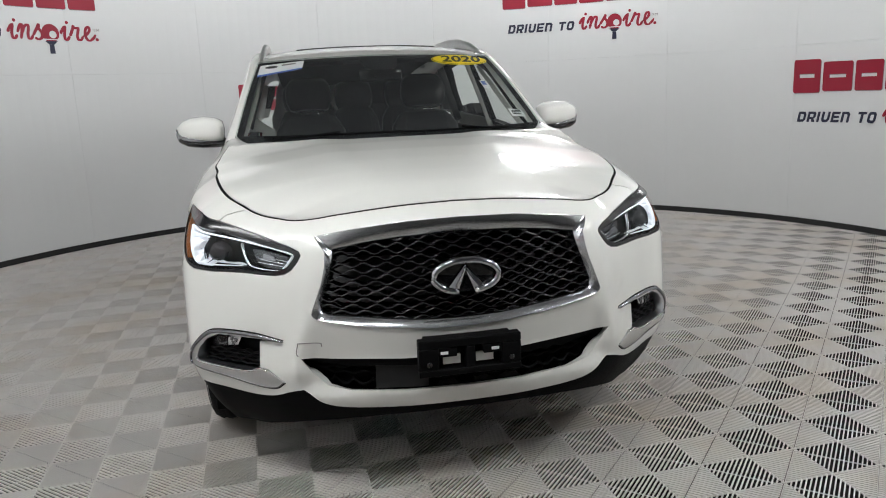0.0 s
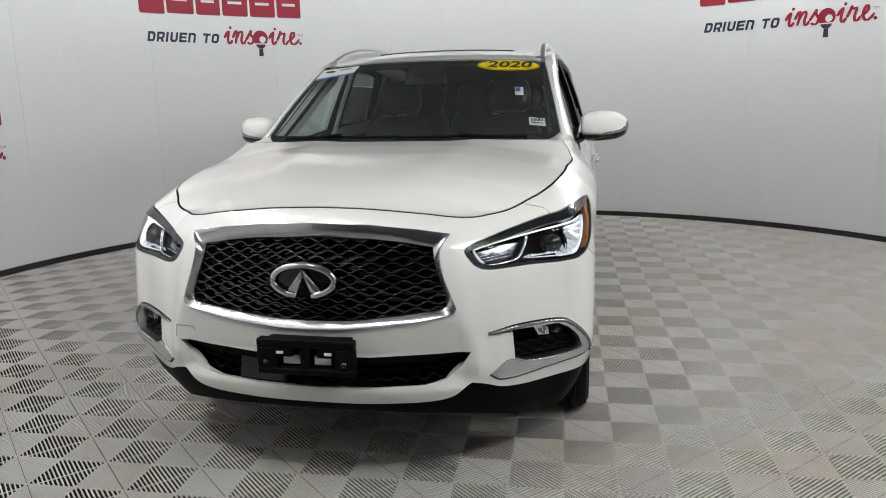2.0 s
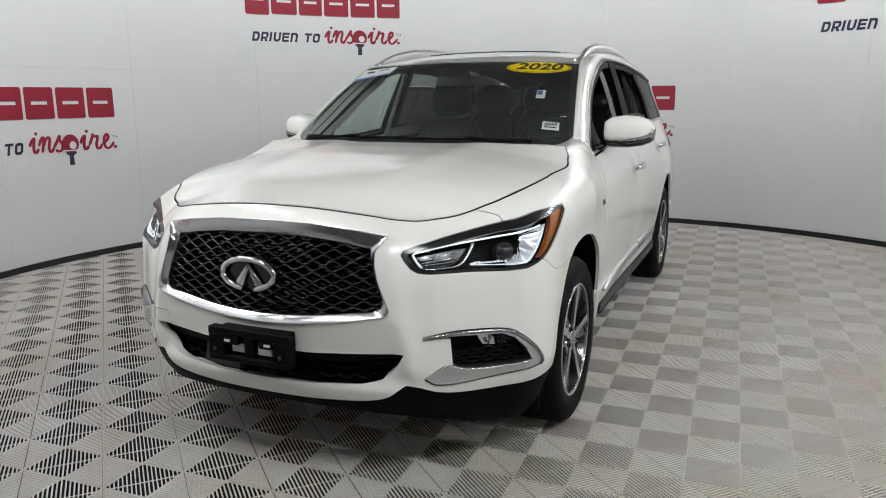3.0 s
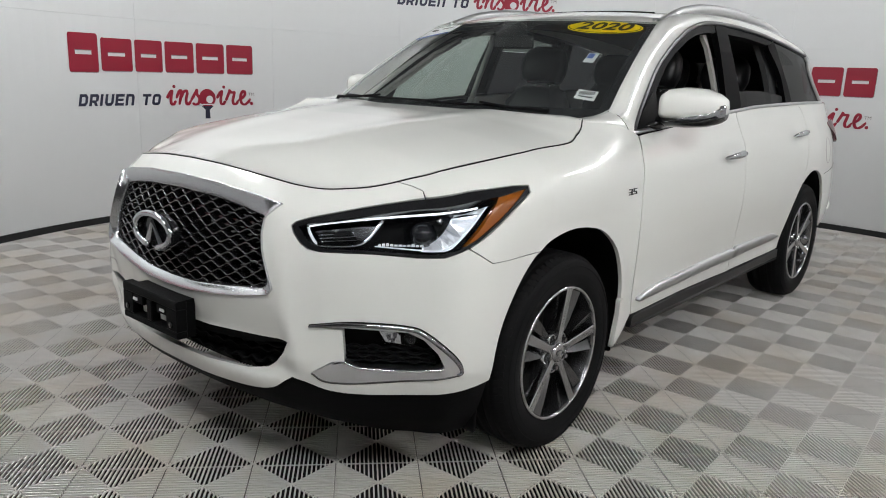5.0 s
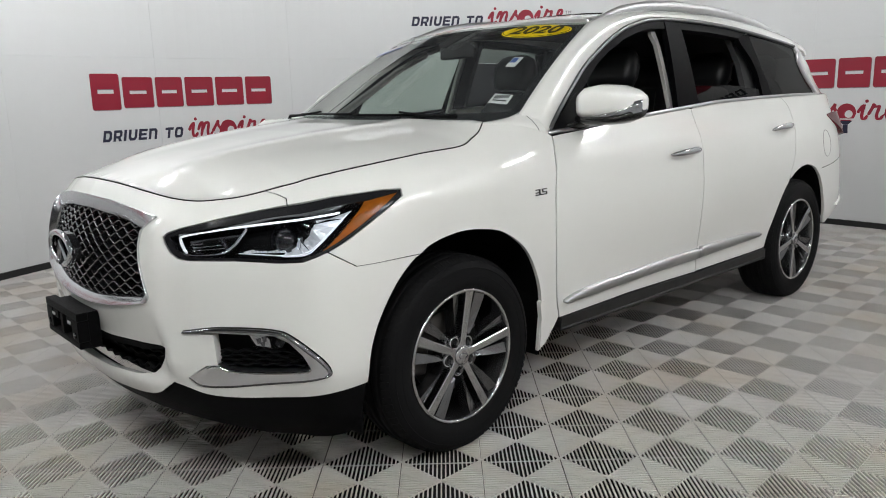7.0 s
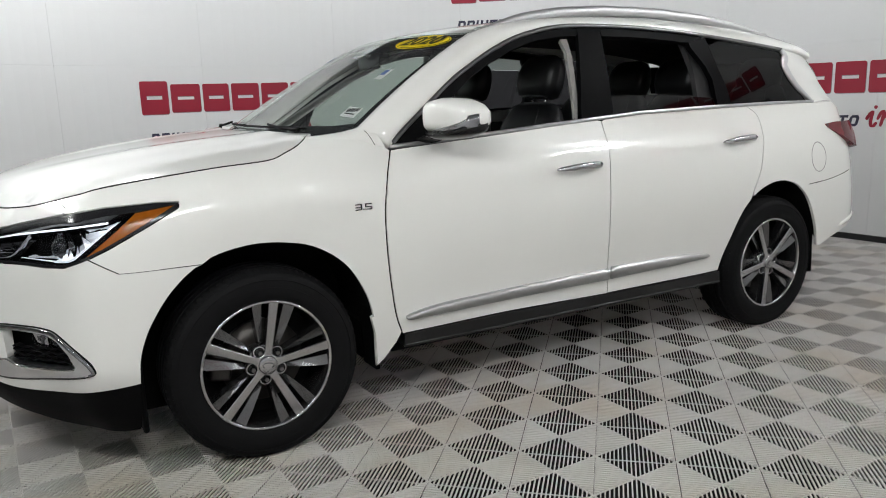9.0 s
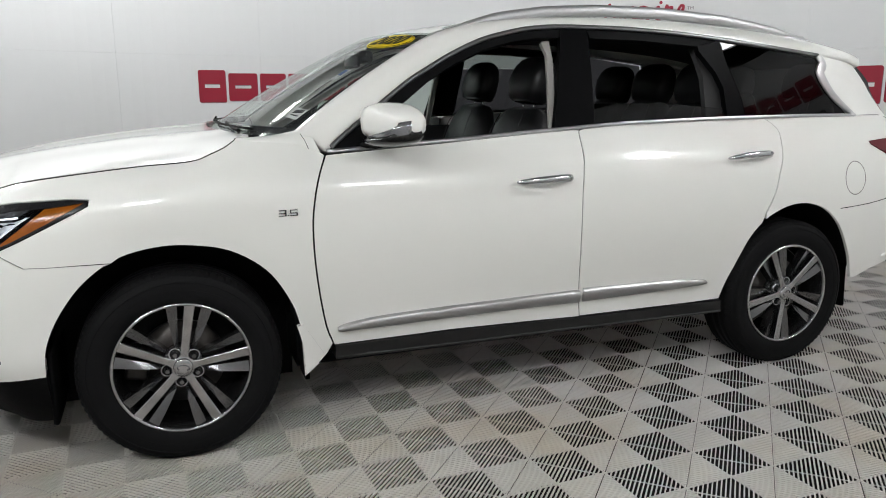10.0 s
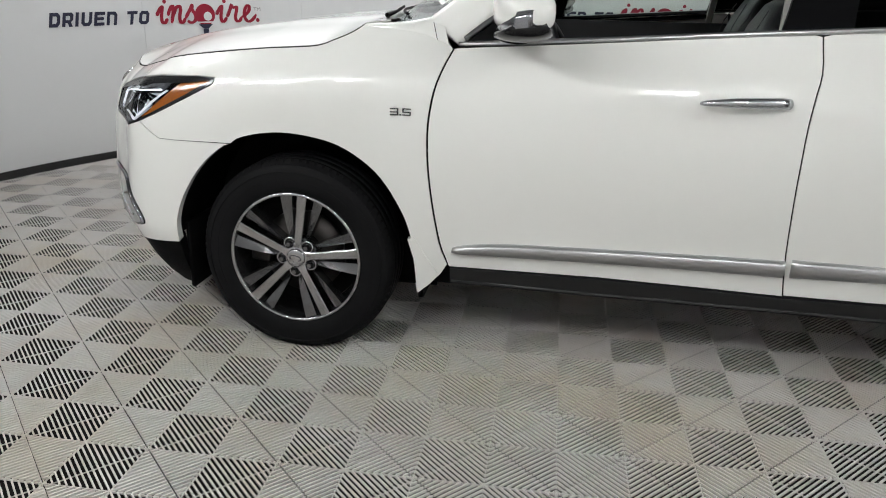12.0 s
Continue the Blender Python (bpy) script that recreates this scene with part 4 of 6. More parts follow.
    part("projector_bezel", bm, M_GLOSSB, hl)


M_BROW = mat("dark_lamp_bezel", (0.012, 0.012, 0.0135), rough=0.20, var=0.1, scale=10)
M_FOG = mat("satin_fog_frame", (0.74, 0.745, 0.76), rough=0.30, metal=1.0, var=0.05, scale=14)
M_PROJ = mat("projector_glass", (0.012, 0.013, 0.015), rough=0.04, var=0.05, scale=10, spec=0.5)
headlamp(1)
headlamp(-1)


def fog_lamp(side):
    fg = new("fog_lamp")
    fg.parent = car
    fg["label"] = "fog lamp in a silver framed black recess"

    def sg(line):
        return [(side * a, b) for a, b in line]

    loop_panel("recess", [(0.66, 0.60), (0.93, 0.605), (0.99, 0.58), (1.06, 0.49), (1.03, 0.455), (0.80, 0.45), (0.69, 0.47)], -0.06, M_BLACK, fg, side, 0.04, 0.004)
    cframe = [(0.634, 0.599), (0.757, 0.609), (0.924, 0.603), (0.984, 0.583), (1.047, 0.525), (1.082, 0.472), (1.068, 0.455), (0.96, 0.441), (0.789, 0.423), (0.685, 0.423), (0.639, 0.45), (0.705, 0.486), (0.742, 0.489), (0.79, 0.473),
              (0.892, 0.469), (1.020, 0.477), (1.034, 0.486), (1.014, 0.530), (0.975, 0.571), (0.930, 0.591), (0.757, 0.598)]
    loop_panel("fog_frame", cframe, 0.004, M_FOG, fg, side, 0.02, 0.05, "satin silver frame")
    edge = smooth_line([(0.634, 0.598), (0.757, 0.608), (0.924, 0.602), (0.984, 0.582), (1.047, 0.525), (1.080, 0.474), (1.066, 0.456), (0.96, 0.442), (0.789, 0.424), (0.687, 0.424), (0.642, 0.449)], 60)
    band("frame_gap", shellf, sg(edge), list(np.interp(np.linspace(0, 1, 60), [0, 0.1, 0.45, 0.62, 1], [0.010, 0.020, 0.020, 0.012, 0.012])), M_GAP, fg, 0.0022)
    band("frame_brow", inset(0.004), sg(edge[:36]), list(np.interp(np.linspace(0, 1, 36), [0, 0.12, 0.6, 1], [0.006, 0.012, 0.013, 0.008])), M_DARKCH, fg, 0.007)
    band("frame_line", inset(0.0035), sg(edge[36:]), 0.0045, M_DARKTRIM, fg, 0.002)
    lip_line = smooth_line([(0.708, 0.485), (0.742, 0.4905), (0.79, 0.4745), (0.892, 0.4705), (1.015, 0.478), (1.033, 0.487)], 26)
    band("frame_lip", inset(0.004), sg(lip_line), 0.006, M_CHROME, fg, 0.005)
    for k in range(4):
        a = np.linspace(0.742, 1.012 - 0.006 * k, 40)
        q = [(u, 0.488 + 0.0145 * k + 0.004 * math.sin(2 * math.pi * u / 0.06 + math.pi * (k % 2))) for u in a]
        band("recess_rib", inset(-0.035), sg(q), 0.008, M_BLACK, fg, 0.010)
    loop_panel("bulb_housing", [(0.842, 0.586), (0.885, 0.589), (0.905, 0.572), (0.908, 0.546), (0.862, 0.552)], -0.024, M_REFL, fg, side, 0.012, 0.02)
    for a, b in ((0.872, 0.566), (0.890, 0.572), (0.884, 0.555)):
        loop_panel("housing_facet", [(a - 0.008, b + 0.007), (a + 0.006, b + 0.009), (a + 0.004, b - 0.008), (a - 0.004, b - 0.006)], -0.021, M_DARKCH, fg, side, 0.02, 0.006)
    c = off(0.932, 0.563, -0.034)[0] * np.array([side, 1, 1])
    bm = bmesh.new()
    bmesh.ops.create_uvsphere(bm, u_segments=24, v_segments=12, radius=0.024)
    bmesh.ops.transform(bm, matrix=Matrix.Translation(c) @ Matrix.Diagonal((1.0, 0.6, 0.9, 1)), verts=bm.verts)
    part("bulb_lens", bm, M_PROJ, fg)
    loop_panel("cover_lens", [(0.845, 0.588), (0.925, 0.588), (0.962, 0.567), (0.955, 0.545), (0.86, 0.545)], -0.012, M_LENS, fg, side, 0.03, 0.004)


fog_lamp(1)
fog_lamp(-1)

# ---- hood ----
edge3 = np.array([shell(np.array([a]), np.array([b]))[0] for a, b in HOOD_EDGE])
edge3[0, 0] = 0.0
ZC_Y = [-2.40, -2.30, -2.15, -2.0, -1.8, -1.6, -1.4, -1.25, -1.1]
ZC_Z = [1.035, 1.063, 1.094, 1.119, 1.149, 1.174, 1.193, 1.203, 1.210]
side_e = edge3[[i for i, p in enumerate(HOOD_EDGE) if p[0] > 0.75]]


def hood_raw(x, y):
    zc = np.interp(y, ZC_Y, ZC_Z)
    xe = np.interp(y, side_e[:, 1], side_e[:, 0])
    ze = np.interp(y, side_e[:, 1], side_e[:, 2])
    t = np.abs(x) / xe
    crease = 0.008 * np.exp(-((np.abs(x) - (0.40 + 0.12 * (y + 1.2))) / 0.09) ** 2) * np.clip((y + 2.35) / 0.5, 0, 1)
    return zc - (zc - ze) * np.clip(t, 0, 1.2) ** 2.6 + crease


res_e = edge3[:, 2] - hood_raw(edge3[:, 0], edge3[:, 1])


def hoodf(x, y):
    x, y = np.asarray(x, float), np.asarray(y, float)
    d2 = (np.abs(x)[:, None] - edge3[None, :, 0]) ** 2 + (y[:, None] - edge3[None, :, 1]) ** 2 + 1e-6
    w = 1 / d2 ** 1.5
    near = np.sqrt(d2.min(1))
    corr = (w * res_e[None]).sum(1) / w.sum(1) * np.exp(-(near / 0.14) ** 2)
    return np.stack([x, y, hood_raw(x, y) + corr], -1)


hood_left = [(p[0], p[1]) for p in edge3]
rear = smooth_line([(edge3[-1][0], edge3[-1][1]), (0.755, -1.165), (0.70, -1.135), (0.58, -1.175), (0.35, -1.225), (0.0, -1.245)], 24)
outline = hood_left + rear[1:]
hood = panel("hood", hoodf, both([(0.0, outline[0][1])] + outline[1:-1] + [(0.0, -1.245)]), M_PAINT, car, step=0.035, thick=0.02)

# black line laid along the hood's gap in place of the shade inside it
band("hood_seam_shade", shellf, [(-a, b - 0.0035) for a, b in reversed(HOOD_EDGE[1:])] + [(a, b - 0.0035) for a, b in HOOD_EDGE], 0.0034, M_GAP, hood, 0.0010)

# cowl and wipers behind it
cowl_rows = []
for k, (dy, z) in enumerate(((0.0, -0.03), (0.02, -0.04), (0.04, -0.03), (0.08, -0.012))):
    x = np.linspace(-0.80, 0.80, 40)
    y = np.interp(np.abs(x), [0, 0.35, 0.6, 0.8], [-1.245, -1.225, -1.17, -1.11]) + dy
    cowl_rows.append(np.stack([x, y, np.interp(np.abs(x), [0, 0.6, 0.8], [1.203, 1.195, 1.185]) + z], -1))
loft("cowl_panel", cowl_rows, M_BLACK, car, flip=True)

# ---- windscreen ----
def screen(a, b):
    """a across from -1 to 1, b up from 0 to 1."""
    a, b = np.asarray(a, float), np.asarray(b, float)
    x0, y0, z0 = 0.80 * a, -1.235 + 0.24 * np.abs(a) ** 2.2, 1.190 + 0.008 * a * a
    x1, y1, z1 = 0.668 * a, -0.455 + 0.105 * a * a, 1.624 - 0.018 * a * a
    bulge = 0.022 * 4 * b * (1 - b)
    return np.stack([x0 + (x1 - x0) * b, y0 + (y1 - y0) * b - 0.4 * bulge, z0 + (z1 - z0) * b + 0.75 * bulge], -1)


ws_outer = [(-1, 0.0), (1, 0.0), (1, 1), (-1, 1)]
ws_inner = [(-0.955, 0.075), (0.0, 0.085), (0.955, 0.075), (0.955, 0.962), (0.0, 0.955), (-0.955, 0.962)]
windscreen = panel("windscreen", screen, ws_outer, M_GLASS, car, step=0.08, thick=0.005, label="clear windscreen with black border and stickers")
windscreen.visible_shadow = False
panel("screen_border", screen, ws_outer, M_GLOSSB, windscreen, holes=[ws_inner], step=0.05, thick=0.003, lift=-0.008)
panel("sensor_shade", screen, [(-0.16, 0.965), (0.16, 0.965), (0.13, 0.84), (0.05, 0.79), (-0.05, 0.79), (-0.13, 0.84)], M_GLOSSB, windscreen, step=0.05, thick=0.003, lift=-0.012)


def screen_text(body, at, size, material, parent, name, lift=0.004, shear=0.0, wide=1.0, fat=0.0):
    cu = bpy.data.curves.new(name, "FONT")
    cu.body = body
    cu.size = size
    cu.align_x, cu.align_y = "CENTER", "CENTER"
    cu.shear = shear
    cu.offset = fat
    cu.extrude = 0.0006
    cu.resolution_u = 4
    ob0 = new(name + "_curve", cu)
    dg = bpy.context.evaluated_depsgraph_get()
    me = bpy.data.meshes.new_from_object(ob0.evaluated_get(dg))
    bpy.data.objects.remove(ob0)
    a, b = np.array([at[0]]), np.array([at[1]])
    p = screen(a, b)[0]
    n = normals_of(screen, a, b)[0]
    ex = (screen(a + 0.01, b) - screen(a - 0.01, b))[0]
    ex /= np.linalg.norm(ex)
    ez = np.cross(n, ex)
    m = Matrix(((ex[0] * wide, ez[0], n[0], p[0] + n[0] * lift), (ex[1] * wide, ez[1], n[1], p[1] + n[1] * lift), (ex[2] * wide, ez[2], n[2], p[2] + n[2] * lift), (0, 0, 0, 1)))
    me.transform(m)
    me.materials.clear()
    me.materials.append(material)
    ob = new(name, me)
    ob.parent = parent
    return ob


def ellipse(ca, cb, ra, rb, n=40):
    return [(ca + ra * math.cos(2 * math.pi * i / n), cb + rb * math.sin(2 * math.pi * i / n)) for i in range(n)]


YC = (0.69, 0.897)
panel("year_decal", screen, ellipse(*YC, 0.254, 0.081), M_YELLOW, windscreen, step=0.04, thick=0.001, lift=0.002, label="yellow oval year decal")
panel("decal_ring", screen, ellipse(*YC, 0.243, 0.0735), M_INK, windscreen, step=0.04, thick=0.001, lift=0.003)
panel("decal_field", screen, ellipse(*YC, 0.238, 0.0705), M_YELLOW, windscreen, step=0.04, thick=0.001, lift=0.004)
screen_text("2020", YC, 0.112, M_INK, windscreen, "decal_digits", 0.0052, 0.25, 1.12, 0.0022)
panel("banner_sticker", screen, [(-0.965, 0.75), (-0.625, 0.83), (-0.615, 0.955), (-0.965, 0.925)], M_PAPER, windscreen, step=0.05, thick=0.001, lift=0.002, label="white sticker with blue lower stripe")
panel("banner_stripe", screen, [(-0.965, 0.747), (-0.625, 0.827), (-0.625, 0.845), (-0.965, 0.772)], M_BLUE, windscreen, step=0.05, thick=0.001, lift=0.0035)
panel("banner_mark", screen, ellipse(-0.87, 0.885, 0.050, 0.017, 20), M_INK, windscreen, step=0.03, thick=0.001, lift=0.0035)
panel("banner_line", screen, [(-0.79, 0.895), (-0.68, 0.910), (-0.68, 0.928), (-0.79, 0.913)], M_GREYV, windscreen, step=0.03, thick=0.001, lift=0.0035)
panel("price_label", screen, [(0.815, 0.155), (0.915, 0.135), (0.915, 0.215), (0.815, 0.235)], M_PAPER, windscreen, step=0.04, thick=0.001, lift=-0.004, label="white barcode label")
for k in range(9):
    a0 = 0.828 + 0.0085 * k
    panel("barcode_bar", screen, [(a0, 0.187), (a0 + 0.005, 0.186), (a0 + 0.005, 0.214), (a0, 0.215)], M_INK, windscreen, step=0.03, thick=0.001, lift=-0.0025)
panel("label_line", screen, [(0.83, 0.172), (0.90, 0.158), (0.90, 0.166), (0.83, 0.18)], M_INK, windscreen, step=0.03, thick=0.001, lift=-0.0025)
panel("inspection_sticker", screen, [(0.735, 0.495), (0.795, 0.49), (0.795, 0.59), (0.735, 0.595)], M_PAPER, windscreen, step=0.04, thick=0.001, lift=-0.004, label="small blue and white sticker")
panel("sticker_print", screen, [(0.74, 0.535), (0.775, 0.533), (0.775, 0.583), (0.74, 0.585)], M_BLUE, windscreen, step=0.04, thick=0.001, lift=-0.0025)


def wiper(x0, x1, b0, b1, px):
    w = new("wiper")
    w.parent = car
    w["label"] = "black wiper arm and blade at the screen foot"
    pts = [screen(np.array([a]), np.array([b]))[0] + np.array([0, -0.005, 0.009]) for a, b in zip(np.linspace(x0, x1, 14), np.interp(np.linspace(0, 1, 14), [0, 0.5, 1], [b0, (b0 + b1) / 2 + 0.006, b1]))]
    tube("blade", pts, 0.0055, M_BLACK, w, 6)
    mid = pts[7]
    base = np.array([px, -1.165, 1.185])
    tube("arm", [base, base + np.array([0.02, 0.0, 0.03]), (base + mid) / 2 + np.array([0, -0.005, 0.016]), mid + np.array([0, -0.005, 0.012])], [0.011, 0.009, 0.006, 0.005], M_BLACK, w, 6)


wiper(-0.82, 0.02, 0.035, 0.055, -0.62)
wiper(0.0, 0.72, 0.05, 0.03, 0.62)


# ---- side panels ----
def side_part(name, outline, material, parent, side, fn=shell, step=0.035, thick=0.016, lift=0.0, holes=(), label=""):
    return panel(name, fn, outline, material, parent, holes=holes, step=step, thick=thick, lift=lift, sides=(side,), label=label)


WTOP = smooth_line([(-0.862, 1.136), (-0.80, 1.188), (-0.65, 1.296), (-0.50, 1.402), (-0.40, 1.460), (-0.289, 1.520), (-0.157, 1.577), (-0.02, 1.613), (0.10, 1.634), (0.25, 1.643), (0.55, 1.641), (0.89, 1.623), (1.257, 1.586),
                    (1.70, 1.537)], 70)
WREAR = smooth_line([(1.70, 1.537), (1.722, 1.495), (1.693, 1.448), (1.755, 1.342), (1.89, 1.238)], 20)


def ws_edge(n):
    """The line where the pillar meets the windscreen and then the roof."""
    b = np.linspace(0.0, 1.0, n // 2)
    first = screen(np.ones_like(b) * 1.0, b) + np.array([0.004, 0.002, 0.004])
    roof = catmull([first[-1], (0.648, -0.18, 1.650), (0.63, 0.1, 1.680), (0.622, 0.5, 1.694), (0.618, 0.9, 1.690), (0.612, 1.3, 1.668), (0.60, 1.7, 1.628), (0.585, 2.02, 1.572), (0.57, 2.16, 1.528)], n - n // 2)
    return np.concatenate([first, roof[1:]])


UPPER = ws_edge(90)


def pillar_rows():
    low = np.array([glass_side(np.array([a]), np.array([b]))[0] for a, b in WTOP])
    start = np.array([[0.835, -0.925, 1.175], [0.855, -0.885, 1.145]])
    low = np.concatenate([start[:1], low])
    tail = np.array([[0.70, 1.95, 1.515], [0.672, 2.07, 1.490]])
    low = np.concatenate([low, tail])
    d = np.r_[0, np.cumsum(np.linalg.norm(np.diff(low, axis=0), axis=1))]
    e = np.r_[0, np.cumsum(np.linalg.norm(np.diff(UPPER, axis=0), axis=1))]
    n = 80
    t = np.linspace(0, 1, n)
    # pair the two lines by their place along the car
    lo = np.stack([np.interp(t * d[-1], d, low[:, k]) for k in range(3)], -1)
    up = np.zeros_like(lo)
    uy = UPPER[:, 1]
    pair_lo = np.array([-0.93, -0.86, -0.43, -0.20, 0.1, 0.6, 1.1, 1.7, 2.2])
    pair_up = np.array([-0.99, -0.93, -0.60, -0.37, 0.0, 0.58, 1.1, 1.72, 2.25])
    ty = np.interp(lo[:, 1], pair_lo, pair_up)
    for k in range(3):
        up[:, k] = np.interp(ty, uy, UPPER[:, k])
    rows = []
    for f in np.linspace(0, 1, 9):
        p = lo + (up - lo) * f
        b = 0.020 * 4 * f * (1 - f)
        p = p + np.stack([np.full(n, b), np.zeros(n), np.full(n, b * 0.8)], -1)
        rows.append(p)
    rows = [rows[0] + np.array([-0.03, 0, -0.01])] + rows + [rows[-1] + np.array([-0.012, 0.004, -0.016])]
    return rows


PILLAR = pillar_rows()


def chrome_line(name, pts, width, parent, side, material=None, lift=0.008):
    return band(name, glass_side, pts, width, material or M_SATIN, parent, lift, sides=(side,))


def handle(parent, s0, s1, z0, z1, side):
    h = new("door_handle")
    h.parent = parent
    h["label"] = "chrome door handle"
    pts = []
    e0, e1 = off(s0, z0, 0.004)[0], off(s1, z1, 0.004)[0]
    out = normals_of(shell, np.array([s0]), np.array([z0]))[0]
    for t in np.linspace(0, 1, 17):
        lift = 0.006 + 0.030 * math.sin(math.pi * min(1, 0.04 + t * 0.96)) ** 0.6
        pts.append((e0 + (e1 - e0) * t + out * lift) * np.array([side, 1, 1]))
    tube("grip", pts, list(np.interp(np.linspace(0, 1, 17), [0, 0.08, 0.35, 0.75, 0.92, 1.0], [0.004, 0.009, 0.0135, 0.0155, 0.0165, 0.0150])), M_FRAME, h, 10, flat=1.1)
    n = out * np.array([side, 1, 1])
    tube("key_cover", [pts[15] + n * 0.010, pts[15] + n * 0.0185], 0.008, M_DARKCH, h, 14)


def lamp_face(a, b):
    """The tail lamp stands out of the flank more and more towards the tail."""
    return shell(a, b) + normals_of(shell, a, b) * (0.042 * np.clip((a - 5.12) / 0.33, 0, 1) ** 1.2)[:, None]


def build_side(side):
    both_sides = (side,)
    # fender
    arch_top = upto(ARCH_F, lambda p: p[0] >= 1.447)
    he = [p for p in HOOD_EDGE if p[0] >= 0.91]
    f = [(1.452, 0.7855)] + arch_top[1:] + [(2.165, 0.30), (2.205, 0.345), (2.23 - G, 0.385)] + [(p[0] - 2 * G, p[1]) for p in reversed(GAP_F)] + [(2.2, 1.15), (2.14, 1.165), (2.06, 1.18), (1.985, 1.185)] + [(1.912, 1.190)] + [(p[0], p[1] - 1.4 * G) for p in reversed(he[:-1])] \
        + [(0.907, 1.0195), (0.951, 1.0120), (0.985, 1.001), (0.989, 0.984), (1.15, 1.002), (1.33, 1.010), (1.40, 1.007), (1.396, 0.985), (1.285, 0.929), (1.165, 0.870), (1.105, 0.8435), (1.188, 0.7902), (1.254, 0.7873)]
    fender = side_part("fender", f, M_PAINT, car, side, step=0.03)
    # the fender's inner top, up to the glass and the pillar foot
    low = shell(np.array([1.908, 1.985, 2.06, 2.14, 2.215]), np.array([1.186, 1.181, 1.176, 1.161, 1.135]))
    ridge = np.array([(0.785, -1.192, 1.193), (0.794, -1.12, 1.198), (0.804, -1.044, 1.205), (0.812, -0.985, 1.214), (0.824, -0.925, 1.218)])
    deep = np.array([(0.765, -1.17, 1.185), (0.715, -1.075, 1.190), (0.745, -1.02, 1.199), (0.770, -0.982, 1.212), (0.790, -0.935, 1.232)])
    cross = [catmull([a * 0.985 + np.array([0, 0, -0.01]), a, (a + b) / 2 + np.array([0.005, 0, 0.006]), b, (b + c) / 2 + np.array([0, 0, 0.002]), c], 13) for a, b, c in zip(catmull(low, 15), catmull(ridge, 15), catmull(deep, 15))]
    loft("fender_top", cross, M_PAINT, fender, sides=both_sides, flip=False)
    tube("pillar_seam", [q * np.array([side, 1, 1]) for q in cross[12][2:12]], 0.0014, M_GAP, fender, 4)
    badge = new("badge")
    badge.parent = fender
    badge["label"] = "small chrome engine badge"
    glyphs = {"3": [(0, 1, 1, 0.15), (0.85, 0.5, 0.15, 0.5), (0, 0.45, 0.95, 0.15), (0, 0, 1, 0.15), (0.85, 0.05, 0.15, 0.5)], "5": [(0, 1, 1, 0.15), (0, 0.5, 0.15, 0.5), (0, 0.45, 0.95, 0.15), (0.85, 0.05, 0.15, 0.5), (0, 0, 1, 0.15)]}
    for ch, s0 in (("3", 2.034), ("5", 2.076)):
        for gx, gz, gw, gh in glyphs[ch]:
            a0, b0 = s0 + gx * 0.028 if side > 0 else s0 + 0.03 - gx * 0.028, 0.914 + gz * 0.020
            q = [(a0, b0), (a0 + gw * 0.028, b0), (a0 + gw * 0.028, b0 + gh * 0.020), (a0, b0 + gh * 0.020)]
            panel("badge_stroke", shell, q, M_BADGE, badge, step=0.03, thick=0.004, lift=0.004, sides=both_sides)
    panel("badge_dot", shell, [(2.0665, 0.914), (2.0715, 0.914), (2.0715, 0.918), (2.0665, 0.918)], M_BADGE, badge, step=0.03, thick=0.004, lift=0.004, sides=both_sides)
    # doors
    bf = belt_between(GAP_F[0][0], GAP_B[0][0])
    low_f = [(2.236, 0.378), (2.75, 0.382), (3.358, 0.369)]
    d1 = [(p[0] + G, p[1]) for p in GAP_F[:-1]] + low_f + [(p[0] - G, p[1]) for p in reversed(GAP_B)] + [(a, b - 0.003) for a, b in reversed(bf)]
    fd = side_part("front_door", d1, M_PAINT, car, side, step=0.028, label="white front door with the window lowered")
    br = belt_between(GAP_B[0][0], GAP_C[0][0])
    arch_door = [p for p in ARCH_R if p[1] < 0.775 and p[0] < 4.35]
    d2 = [(p[0] + G, p[1]) for p in GAP_B] + [(4.0, 0.372)] + [(a, b) for a, b in arch_door] + [(p[0] - G, p[1]) for p in reversed(GAP_C)] + [(a, b - 0.003) for a, b in reversed(br)]
    rd = side_part("rear_door", d2, M_PAINT, car, side, step=0.028, label="white rear door with tinted glass lowered")
    # black strips sunk behind the shut lines, painted shade for the gaps
    for nm, line, wd in (("front_gap", GAP_F, 0.012), ("middle_gap", GAP_B, 0.012), ("rear_gap", GAP_C, 0.012), ("hood_gap", [(a, b - G) for a, b in HOOD_EDGE], 0.012),
                         ("bumper_gap", [(1.447, 0.7845), (1.254, 0.787), (1.187, 0.790), (1.103, 0.8435)], 0.008), ("corner_gap", [(0.900, 1.0185), (0.950, 1.0105), (0.9835, 1.0), (0.986, 0.984)], 0.005)):
        band(nm, inset(-0.007), line, wd, M_GAP, car, 0.002, sides=both_sides)
    # quarter panel and rear bumper side
    arch_q = [p for p in ARCH_R if p[0] > 4.345 and p[1] > 0.43 or 4.345 < p[0] < 4.7]
    bq = [p for p in BELT if p[0] > GAP_C[0][0] + 0.01]
    q = [(p[0] + G, p[1]) for p in GAP_C] + arch_q + [(4.985, 0.405), (5.016, 0.403), (5.121, 0.438), (5.265, 0.468), (5.45, 0.50), (5.75, 0.51), (6.0, 0.51), (6.0, 1.12), (5.6, 1.13), (5.42, 1.192), (5.25, 1.235)] + list(reversed(bq))
    quarter = side_part("quarter_panel", q, M_PAINT, car, side, step=0.045)
    seam = smooth_line([(4.83, 0.782), (5.05, 0.795), (5.32, 0.825)], 16)
